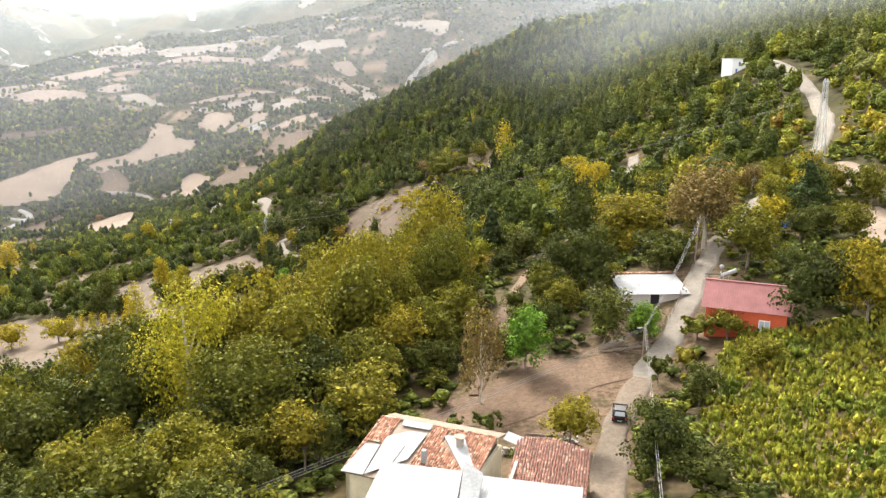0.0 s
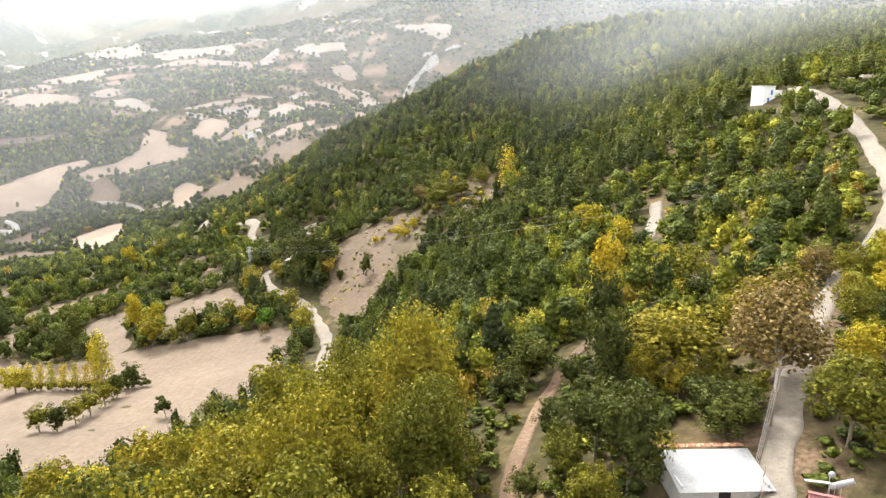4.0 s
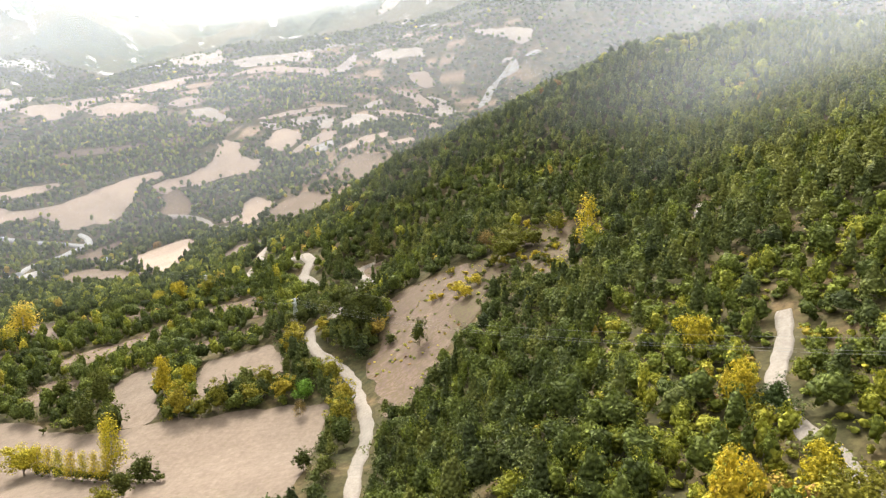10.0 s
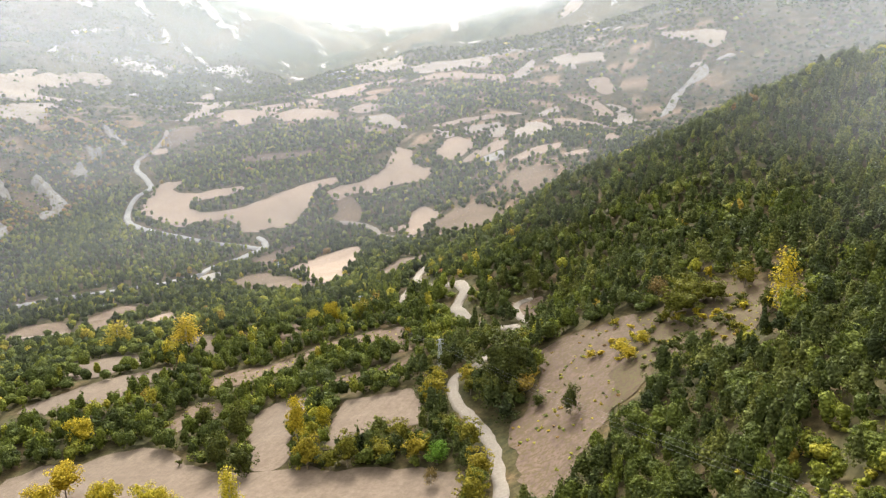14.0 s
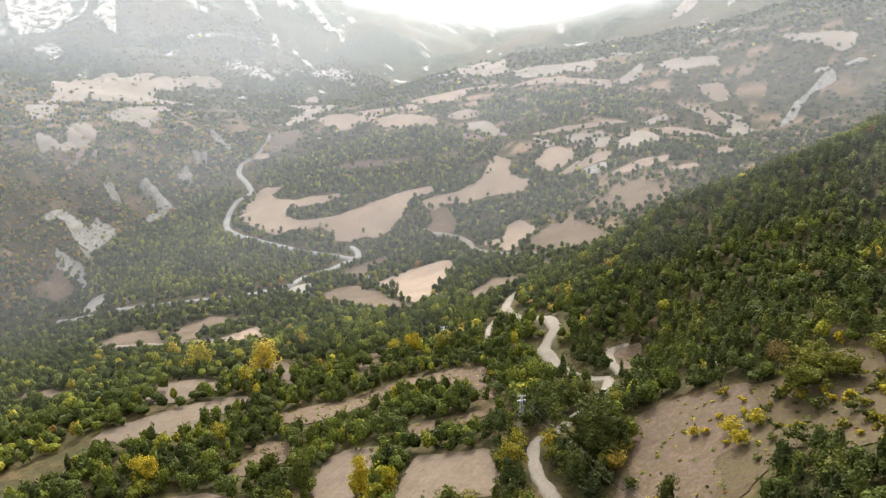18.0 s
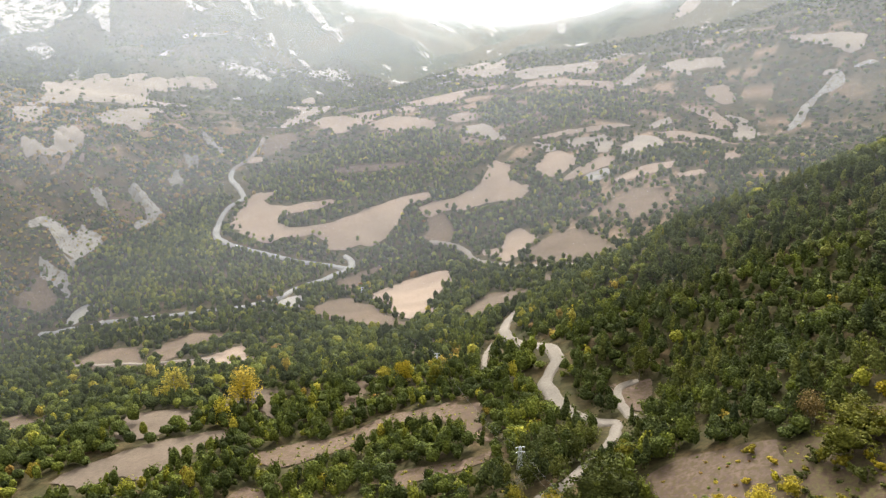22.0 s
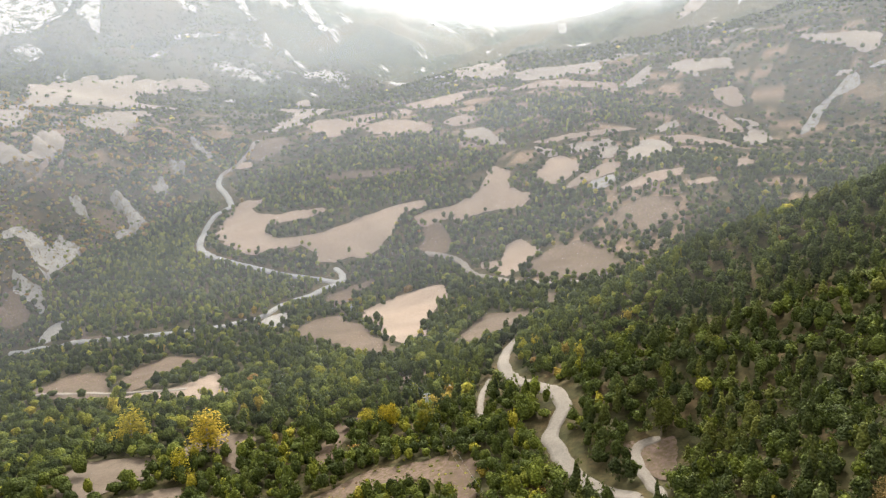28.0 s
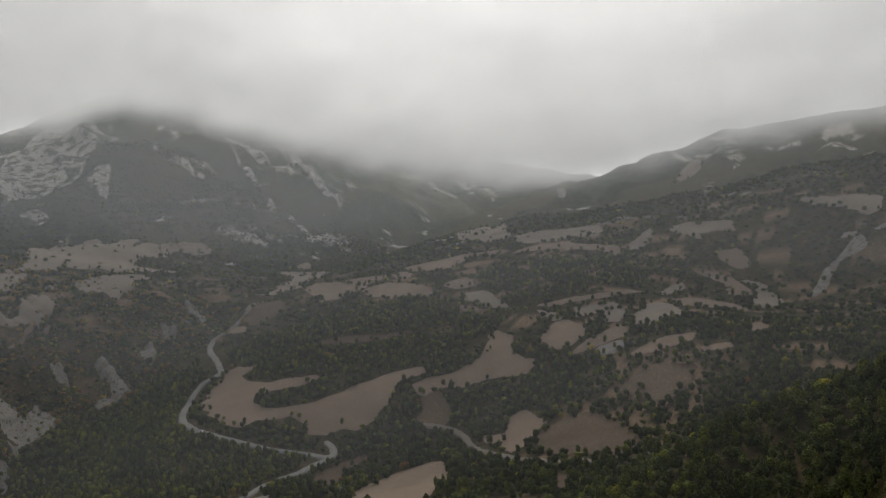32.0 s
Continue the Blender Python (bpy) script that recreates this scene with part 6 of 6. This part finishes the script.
for i in range(28):
    for j in range(25):
        u, v = 0.05 + i * 0.26 + rngb.uniform(-.03, .03), 0.1 + j * 0.36
        base = (5.8 + 0.088 * u if u < 3.4 else 6.1 - 0.237 * (u - 3.4)) - 0.135 * v
        m = np.array(Matrix.Translation((u, 0.1 - v, base)) @ Euler((0.14 + rngb.uniform(0, .08), rngb.uniform(-.1, .1) + (-.09 if u < 3.4 else .23), rngb.uniform(-.14, .14))).to_matrix().to_4x4())
        bt.append(TILE_V @ m[:3, :3].T + m[:3, 3])
tagged(part("tiles", mesh_of("tiles", np.concatenate(bt), (TILE_F[None] + (np.arange(len(bt)) * len(TILE_V))[:, None, None]).reshape(-1, 4), OLD_TILE), barn), "weathered clay tiles", kind="stuff")
tilted = thing("loose_roof_sheet", 7.2, 70.6, 164.3, -35, "tilted white roof sheet between two roofs", "roof sheet")
piece("sheet", slab([(-1.0, 0.5, 0.5), (1.2, 0.7, 0.15), (1.3, -0.6, -0.15), (-0.9, -0.8, 0.2)], 0.05), WHITE_METAL, tilted)

# ---- the red house ----
red = thing("red_house", 36.4, 102.8, 164.2, -24, "small orange-red house with a faded red metal roof", "house")
piece("wall", solid([(0.5, 11.0, 0.5, 0.7, -1.2, 4.2), (0.5, 0.7, 0.7, 6.8, -1.2, 4.2), (10.8, 11.0, 0.7, 6.8, -1.2, 4.2), (0.7, 10.8, 6.6, 6.8, -1.2, 4.2)]), RED_WALL, red, "orange-red painted walls")
piece("roof_slope", corrugated(-0.1, 11.6, -0.1, 4.2, 4.25, 7.3, 0.32), RED_ROOF, red, "faded red ribbed metal roof")
piece("roof_slope", corrugated(-0.1, 11.6, 7.8, 4.25, 4.5, 7.3, 0.32), RED_ROOF, red, "faded red ribbed metal roof")
piece("ridge_cap", solid([(-0.15, 11.65, 4.0, 4.5, 7.24, 7.37)], 0.03), RED_ROOF, red)
for x0 in (0.55, 10.86):
    piece("gable", slab([(x0, 0.6, 4.15), (x0, 4.2, 7.1), (x0 + 0.1, 4.2, 7.1), (x0 + 0.1, 0.6, 4.15)], 0.12), RED_WALL, red)
for x0 in (3.2, 7.6):
    win = piece("window", solid([(x0, x0 + 1.3, 0.42, 0.5, 1.7, 3.0)]), GLASS, red, "pale window with white frame")
    for b in ((x0 - .08, x0, .38, .5, 1.6, 3.1), (x0 + 1.3, x0 + 1.38, .38, .5, 1.6, 3.1), (x0, x0 + 1.3, .38, .5, 3.0, 3.1), (x0, x0 + 1.3, .36, .5, 1.6, 1.7), (x0 + .62, x0 + .68, .38, .46, 1.7, 3.0)):
        piece("frame", solid([b]), WHITE_WALL, win)
piece("door", solid([(10.1, 10.75, 0.4, 0.5, 0.6, 2.6)]), WOOD, red)
heater = thing("solar_water_heater", 40.6, 107.4, 171.2, -24, "rooftop solar water heater with white tank on a steel frame", "water heater")
bmc = bmesh.new()
bmesh.ops.create_cone(bmc, cap_ends=True, segments=16, radius1=0.32, radius2=0.32, depth=2.3, matrix=Matrix.Translation((0.9, 0, 1.0)) @ Euler((0, radians(62), 0)).to_matrix().to_4x4())
piece("tank", bmc, WHITE_METAL, heater, "white cylindrical tank")
piece("collector", slab([(-2.4, -0.3, 0.75), (-0.1, -0.3, 0.95), (-0.1, 1.0, 0.5), (-2.4, 1.0, 0.3)], 0.09), GREY_METAL, heater, "pale flat solar collector")
for a in ((-0.2, -0.6), (0.25, -0.6), (-0.2, 0.5), (0.9, 0.4)):
    piece("leg", tube([(a[0], a[1], -0.6), (a[0], a[1], 1.2)], 0.035, 5), STEEL, heater)
bms = bmesh.new()
bmesh.ops.create_uvsphere(bms, u_segments=10, v_segments=6, radius=0.34, matrix=Matrix.Translation((-0.1, -0.2, 1.9)))
piece("expansion_vessel", bms, WHITE_METAL, heater)

# ---- the tin-roofed shed across the lane ----
shed = thing("tin_roofed_shed", 28.0, 114.4, 164.9, 3, "long low shed with a grey tin roof", "shed")
piece("wall", solid([(0.4, 4.6, 0.4, 0.6, -1.5, 1.75), (6.0, 10.4, 0.4, 0.6, -1.5, 1.75), (0.4, 0.6, 0.6, 7.2, -1.5, 2.4), (10.2, 10.4, 0.6, 7.2, -1.5, 2.4), (0.6, 10.2, 7.0, 7.2, -1.5, 2.9)]), CONCRETE, shed, "grey rendered walls")
piece("roof", corrugated(0, 5.3, 0, 7.6, 1.9, 3.1, 0.22), GREY_METAL, shed, "grey ribbed tin roof")
piece("roof", corrugated(5.32, 10.9, 0, 7.6, 1.88, 3.08, 0.22), GREY_METAL, shed, "grey ribbed tin roof")
# solid panel in the gap, interior shade painted by its colour
piece("doorway", solid([(4.6, 6.0, 0.5, 0.6, -1.5, 1.7)]), DARK, shed, "near-black panel painted as the shade of an open doorway")
tile_roof(shed, (0.1, 8.5, 3.25), 10.6, 0.75, 0.05, lambda u, v: True, 5, 130)

# ---- the white house up the hill ----
wh = thing("white_house", 127.5, 346.0, 201.3, 18, "small flat-roofed white house with blue shutters", "house")
piece("wall", solid([(0, 5.6, 0, 7.0, -2.5, 6.4)], 0.04), WHITE_WALL, wh, "whitewashed walls")
piece("wing", solid([(5.6, 9.4, 0.4, 6.0, -2.5, 4.7)], 0.04), WHITE_WALL, wh, "lower whitewashed wing")
piece("roof", solid([(-0.4, 5.9, -0.3, 7.3, 6.4, 6.62)], 0.03), CONCRETE, wh, "flat roof slab with an overhang")
piece("roof", solid([(5.65, 9.6, 0.2, 6.2, 4.7, 4.85)], 0.03), WHITE_WALL, wh)
for b in ((3.5, 4.4, -0.08, 0, 3.2, 5.0), (2.0, 3.0, -0.08, 0, 0.2, 2.0)):
    sh = piece("shutter", solid([b], 0.02), BLUE, wh, "blue painted shutter")
    piece("sill", solid([(b[0] - .1, b[1] + .1, -0.16, 0, b[4] - .12, b[4])]), WHITE_WALL, sh)

# ---- huts and small things ----
hut = thing("hillside_hut", 42, 712, 190.6, 8, "low hut with a pale roof among the pines", "hut")
piece("wall", solid([(0, 9, 0, 5, -2, 9.2)]), PLASTER, hut)
piece("roof", slab([(-0.5, -0.6, 9.3), (9.5, -0.6, 9.3), (9.5, 5.6, 10.1), (-0.5, 5.6, 10.1)], 0.2), GREY_METAL, hut)
hut = thing("terrace_hut", -229, 652, 71.6, 0, "small white-roofed hut on a terrace", "hut")
piece("wall", solid([(0, 5, 0, 3, -1, 2.2)]), PLASTER, hut)
piece("roof", slab([(-0.4, -0.5, 2.2), (5.4, -0.5, 2.2), (5.4, 3.5, 2.7), (-0.4, 3.5, 2.7)], 0.15), WHITE_METAL, hut)
table = thing("garden_table", 41.3, 149.2, float(ground_z(41.3, 149.2)), -15, "white slab table standing under the trees", "table")
piece("tabletop", slab([(-1.3, -0.8, 0.85), (1.3, -0.8, 0.75), (1.3, 0.8, 0.75), (-1.3, 0.8, 0.85)], 0.08), WHITE_METAL, table)
for a, b in ((-1.1, -0.6), (1.1, -0.6), (-1.1, 0.6), (1.1, 0.6)):
    piece("leg", solid([(a - .05, a + .05, b - .05, b + .05, -0.1, 0.72)]), WOOD, table)
tarp = thing("blue_tarpaulin", 66.9, 147.6, float(ground_z(66.9, 147.6)), 20, "crumpled blue tarpaulin over a heap", "tarpaulin")
bmt = bmesh.new()
bmesh.ops.create_icosphere(bmt, subdivisions=3, radius=1.0)
for v in bmt.verts:
    n = noise.noise(v.co * 2.2) * 0.35
    v.co = Vector((v.co.x * 2.2 * (1 + n), v.co.y * 1.3 * (1 + n), max(-0.1, v.co.z * 0.9 * (1 + n))))
piece("cover", bmt, TARP, tarp)

# ---- the parked car ----
car = thing("car", 20.9, 83.6, float(ground_z(20.9, 83.6)) + 0.12, -14, "dark estate car parked on the lane", "car")


def hull(profile, width, inset, z_in):
    """A car body from a side profile of (y, z), narrower above z_in."""
    bm = bmesh.new()
    rows = []
    for s in (-1, 1):
        rows.append([bm.verts.new((s * (width / 2 - (inset if z > z_in else 0)), y, z)) for y, z in profile])
    bm.faces.new(rows[0])
    bm.faces.new(rows[1][::-1])
    n = len(profile)
    for i in range(n):
        j = (i + 1) % n
        bm.faces.new((rows[0][j], rows[0][i], rows[1][i], rows[1][j]))
    bmesh.ops.recalc_face_normals(bm, faces=bm.faces[:])
    bmesh.ops.bevel(bm, geom=bm.edges[:], offset=0.05, segments=2, affect="EDGES")
    return bm


piece("body", hull([(-2.1, 0.32), (-2.13, 0.85), (-2.0, 0.95), (0.75, 0.95), (1.95, 0.82), (2.1, 0.6), (2.1, 0.32)], 1.76, 0.0, 9), PAINT, car, "dark glossy bodywork")
piece("cabin", hull([(-2.0, 0.92), (-1.75, 1.42), (-1.4, 1.5), (-0.1, 1.5), (0.75, 0.93)], 1.66, 0.12, 1.0), PAINT, car)
piece("rear_window", slab([(-0.6, -2.02, 1.0), (0.6, -2.02, 1.0), (0.52, -1.79, 1.4), (-0.52, -1.79, 1.4)], 0.02), GLASS, car)
piece("windscreen", slab([(-0.6, 0.74, 0.98), (0.6, 0.74, 0.98), (0.52, -0.02, 1.45), (-0.52, -0.02, 1.45)], 0.02), GLASS, car)
# paler slab paints daylight onto the top of the dark car
piece("roof_panel", slab([(-0.62, -1.6, 1.525), (0.62, -1.6, 1.525), (0.62, -0.15, 1.525), (-0.62, -0.15, 1.525)], 0.02), plain("sunlit_car_roof", (0.06, 0.055, 0.05), 0.3), car)
for sx in (-0.72, 0.72):
    piece("tail_lamp", solid([(sx - .09, sx + .09, -2.16, -2.1, 0.62, 0.84)]), LAMP_RED, car)
piece("bumper", solid([(-0.85, 0.85, -2.2, -2.08, 0.34, 0.54)], 0.03), RUBBER, car)
piece("number_plate", solid([(-0.26, 0.26, -2.215, -2.2, 0.4, 0.5)]), WHITE_WALL, car)
for sx in (-0.8, 0.8):
    for sy in (-1.3, 1.3):
        bw = bmesh.new()
        bmesh.ops.create_cone(bw, cap_ends=True, segments=18, radius1=0.32, radius2=0.32, depth=0.2, matrix=Matrix.Translation((sx, sy, 0.3)) @ Euler((0, radians(90), 0)).to_matrix().to_4x4())
        wheel = piece("wheel", bw, RUBBER, car)
        bw = bmesh.new()
        bmesh.ops.create_cone(bw, cap_ends=True, segments=14, radius1=0.19, radius2=0.19, depth=0.22, matrix=Matrix.Translation((sx * 1.01, sy, 0.3)) @ Euler((0, radians(90), 0)).to_matrix().to_4x4())
        piece("rim", bw, STEEL, wheel)

def far_vehicle(name, x, y, turn, label, paint, length, roof):
    """A vehicle standing on the valley road."""
    top = thing(name, x, y, float(max(height(x, y), ground_z(x, y))) + float(lift(x, y)) * 1.4 + 0.15, turn, label, name.replace("_", " "), "vehicles on the valley road")
    h = length / 2
    piece("body", hull([(-h, 0.35), (-h, 0.95), (h * 0.5, 0.95), (h, 0.8), (h, 0.35)], 1.8, 0.0, 9), paint, top)
    piece("cabin", hull([(-h * 0.95, 0.92), (-h * 0.85, roof), (h * 0.1, roof), (h * 0.5, 0.93)], 1.68, 0.1, 1.0), paint, top)
    piece("windscreen", slab([(-0.6, h * 0.5, 0.98), (0.6, h * 0.5, 0.98), (0.52, h * 0.13, roof - 0.05), (-0.52, h * 0.13, roof - 0.05)], 0.02), GLASS, top)
    for sx in (-0.82, 0.82):
        for sy in (-h * 0.6, h * 0.6):
            bw = bmesh.new()
            bmesh.ops.create_cone(bw, cap_ends=True, segments=12, radius1=0.33, radius2=0.33, depth=0.2, matrix=Matrix.Translation((sx, sy, 0.3)) @ Euler((0, radians(90), 0)).to_matrix().to_4x4())
            piece("wheel", bw, RUBBER, top)


far_vehicle("van", -693, 951.5, 80, "white van on the valley road", WHITE_WALL, 5.2, 2.0)
far_vehicle("car", -641, 966.5, 62, "silver car on the valley road", plain("silver_car_paint", (0.55, 0.55, 0.56), 0.35, 0.3, 0.05, 0.5, 0), 4.3, 1.5)

# ---- poles, pylons and wires ----
lamp = thing("street_lamp", 27.6, 99.6, float(ground_z(27.6, 99.6)) - 0.3, 0, "grey wooden pole with a small street lamp", "street lamp")
piece("pole", tube([(0, 0, 0), (0.03, 0, 2.4), (0.06, 0, 5.2)], 0.11, 8), WOOD, lamp)
arm = piece("arm", tube([(0.05, 0, 4.7), (-0.35, -0.1, 4.95), (-0.6, -0.15, 4.9)], 0.03, 5), STEEL, lamp)
piece("lamp_head", solid([(-1.0, -0.5, -0.26, -0.04, 4.8, 4.92)], 0.03), WHITE_METAL, lamp, "white lamp head")
pole = thing("utility_pole", 43.6, 127.6, float(ground_z(43.6, 127.6)) - 0.3, 0, "leaning grey wooden power pole", "pole")
piece("pole", tube([(-0.35, 0, 0), (-0.1, 0, 4.5), (0.1, 0, 9.0)], 0.13, 8), WOOD, pole)
piece("crossarm", solid([(-0.5, 0.7, -0.06, 0.06, 8.4, 8.55)]), WOOD, pole)
piece("insulator", tube([(0.1, 0, 9.0), (0.1, 0, 9.3)], 0.06, 6), WHITE_METAL, pole)
low_pole = thing("utility_pole", -46, 41, float(ground_z(-46, 41)) - 0.3, 0, "grey wooden power pole below the trees", "pole")
piece("pole", tube([(0, 0, 0), (0, 0, 6), (0, 0, 11.0)], 0.13, 8), WOOD, low_pole)
lane_pole = thing("utility_pole", 15.5, 46, float(ground_z(15.5, 46)) - 0.3, 0, "grey wooden power pole beside the lane", "pole")
piece("pole", tube([(0, 0, 0), (0, 0, 3), (0, 0, 6.5)], 0.12, 8), WOOD, lane_pole)


def wire(a, b, sag, r=0.02):
    a, b = Vector(a), Vector(b)
    pts = []
    for k in range(15):
        s = k / 14
        p = a.lerp(b, s)
        p.z -= sag * 4 * s * (1 - s)
        pts.append(tuple(p))
    w_ = tagged(new("overhead_wire", None), "thin pale overhead power wire", "wire", "overhead wires")
    w_.location = a
    piece("strand", tube([tuple(Vector(p) - a) for p in pts], r, 4), CABLE, w_)


tip = (27.65, 99.6, float(ground_z(27.6, 99.6)) + 4.7)
up_tip = (43.7, 127.6, float(ground_z(43.6, 127.6)) + 8.2)
lo_tip = (-46, 41, float(ground_z(-46, 41)) + 10.4)
ln_tip = (15.5, 46, float(ground_z(15.5, 46)) + 6.0)
for k in range(3):
    wire((tip[0], tip[1], tip[2] - 0.25 * k), (lo_tip[0], lo_tip[1], lo_tip[2] - 0.35 * k), 1.0, 0.022)
    wire((tip[0], tip[1], tip[2] - 0.2 * k), (up_tip[0] + 0.3 * k - .3, up_tip[1], up_tip[2]), 0.8, 0.022)
for k in range(2):
    wire((tip[0] + 0.2 * k, tip[1], tip[2]), (ln_tip[0] + 0.2 * k, ln_tip[1], ln_tip[2]), 0.5, 0.022)


def pylon(x, y, h, turn, label):
    top = thing("power_pylon", x, y, float(ground_z(x, y)) - 0.2, turn, label, "pylon", "lattice pylons")
    w0, w1 = 1.25, 0.32
    for sx, sy in ((-1, -1), (1, -1), (1, 1), (-1, 1)):
        piece("leg", tube([(sx * w0, sy * w0, 0), (sx * w1, sy * w1, h)], 0.09, 5), STEEL, top)
    n = 7
    for k in range(n):
        a, b = k / n, (k + 1) / n
        wa, wb = w0 + (w1 - w0) * a, w0 + (w1 - w0) * b
        for s in (-1, 1):
            for p, q in (((-wa, s * wa, h * a), (wb, s * wb, h * b)), ((s * wa, wa, h * a), (s * wb, -wb, h * b)), ((wa, s * wa, h * a), (-wb, s * wb, h * b))):
                piece("brace", tube([p, q], 0.045, 4), STEEL, top)
    for z in (h * 0.84, h * 0.97):
        piece("crossarm", solid([(-1.9, 1.9, -0.1, 0.1, z - 0.08, z + 0.08)]), STEEL, top)
        for u in (-1.8, 1.8):
            piece("insulator", tube([(u, 0, z - 0.1), (u, 0, z - 0.7)], 0.09, 5), CONCRETE, top)
    return top


PY = [(94.5, 192.5, 21.5), (-112.4, 474.6, 15.5), (-223.0, 615.0, 15.5), (-470.0, 905.0, 15.5)]
for x, y, h in PY:
    pylon(x, y, h, 42, "grey steel lattice power pylon")
for (x0, y0, h0), (x1, y1, h1) in zip(PY, PY[1:]):
    for off, lv in ((-1.3, 0.8), (1.3, 0.8), (0, 0.93)):
        c, s = math.cos(radians(42)) * off, math.sin(radians(42)) * off
        wire((x0 + c, y0 + s, float(ground_z(x0, y0)) + h0 * lv), (x1 + c, y1 + s, float(ground_z(x1, y1)) + h1 * lv), 6.0, 0.022)

# ---- brushwood, fences and walls ----
rngv = random.Random(4)
brush = thing("brushwood_pile", 25.6, 103.2, float(ground_z(25.6, 103.2)), 8, "long heap of cut grey branches", "brushwood")
for k in range(150):
    x0, y0 = rngv.uniform(-3.6, 3.4), rngv.uniform(-0.9, 0.9)
    a, L = rngv.gauss(0.1, 0.45), rngv.uniform(1.2, 3.0)
    z0 = rngv.uniform(0.05, 0.9) * (1 - abs(y0))
    piece("branch", tube([(x0, y0, z0), (x0 + math.cos(a) * L * .5, y0 + math.sin(a) * L * .5, z0 + rngv.uniform(0, .25)), (x0 + math.cos(a) * L, y0 + math.sin(a) * L, z0 + rngv.uniform(-.1, .4))], 0.05, 4), WOOD, brush)
fence = thing("stick_fence", 30.5, 104.5, 162.6, 0, "rickety fence of leaning sticks and branches", "fence")
fp = [(0, 0), (2.2, 2.8), (4.6, 6.4), (6.6, 10.2), (8.4, 14.0)]
for (ax, ay), (bx, by) in zip(fp, fp[1:]):
    for k in range(9):
        s = k / 9
        x0, y0 = ax + (bx - ax) * s, ay + (by - ay) * s
        z0 = float(ground_z(30.5 + x0, 104.5 + y0)) - 162.6
        piece("stake", tube([(x0, y0, z0 - .1), (x0 + rngv.uniform(-.3, .3), y0 + rngv.uniform(-.3, .3), z0 + rngv.uniform(0.9, 1.7))], 0.035, 4), WOOD, fence)
    z0, z1 = float(ground_z(30.5 + ax, 104.5 + ay)) - 162.6, float(ground_z(30.5 + bx, 104.5 + by)) - 162.6
    for hgt in (0.5, 1.0):
        piece("rail", tube([(ax, ay, z0 + hgt), (bx, by, z1 + hgt)], 0.03, 4), WOOD, fence)
bms = bmesh.new()
bmesh.ops.create_icosphere(bms, subdivisions=1, radius=0.5)
for v in bms.verts:
    v.co *= 1 + 0.3 * noise.noise(v.co * 3)
stone_mesh = bpy.data.meshes.new("stone")
bms.to_mesh(stone_mesh)
stone_mesh.materials.append(STONE)
drywall = thing("dry_stone_wall", 0, 0, 0, 0, "low dry stone wall at the yard's edge", "wall")
for k in range(150):
    s = rngv.random()
    x0, y0 = 0.5 + 14.5 * s, 76.8 + 1.6 * s + rngv.uniform(-.35, .35)
    st = part("stone", stone_mesh, drywall)
    st.matrix_basis = pose(x0, y0, float(ground_z(x0, y0)) + rngv.uniform(0, 0.75), rngv.uniform(0, 90), rngv.uniform(0, 90), rngv.uniform(0, 360))
    st.scale = (rngv.uniform(.35, .75),) * 2 + (rngv.uniform(.3, .5),)
crate = thing("wooden_trough", 11.0, 79.6, float(ground_z(11, 79.6)), -10, "weathered brown wooden trough beside the wall", "trough")
piece("side", solid([(-1.6, 1.6, -0.6, -0.5, 0, 0.7)]), WOOD, crate)
piece("side", solid([(-1.6, 1.6, 0.5, 0.6, 0, 0.7)]), WOOD, crate)
piece("bottom", solid([(-1.6, 1.6, -0.5, 0.5, 0.3, 0.4)]), WOOD, crate)

# ---- garden plants ----
rngp = np.random.RandomState(77)


def rows_of(name, label, poly, step, h, w, lo, hi, material, count=13):
    p = np.asarray(poly, float)
    a, b = np.meshgrid(np.arange(p[:, 0].min(), p[:, 0].max(), step), np.arange(p[:, 1].min(), p[:, 1].max(), step * 0.8))
    x, y = a.ravel() + rngp.uniform(-.3, .3, a.size) * step, b.ravel() + rngp.uniform(-.3, .3, a.size) * step
    k = inside(p, x, y) & (rngp.rand(len(x)) < 0.9)
    x, y = x[k], y[k]
    t = np.clip(lo + (hi - lo) * (0.5 + 0.35 * wave(x, y, 9, 51)) + rngp.normal(0, .12, len(x)), 0, 1)
    ob = wood(name, label, rngp, x, y, "round", h, w, t, count, 0.095, material, 0.0, (4, 2))
    ob["category"] = "crop"


CROP = [p for k, p in FIELDS if k == "crop"][0]
BEAN = [p for k, p in FIELDS if k == "bean"][0]
rows_of("bean_crop", "tall yellowing bean plants in rows", CROP, 0.72, 1.9, 0.95, 0.05, 0.95, LEAVES["corn"], 30)
rows_of("maize_crop", "green leafy crop in a garden", BEAN, 1.0, 1.9, 1.5, 0.3, 0.6, LEAF, 14)
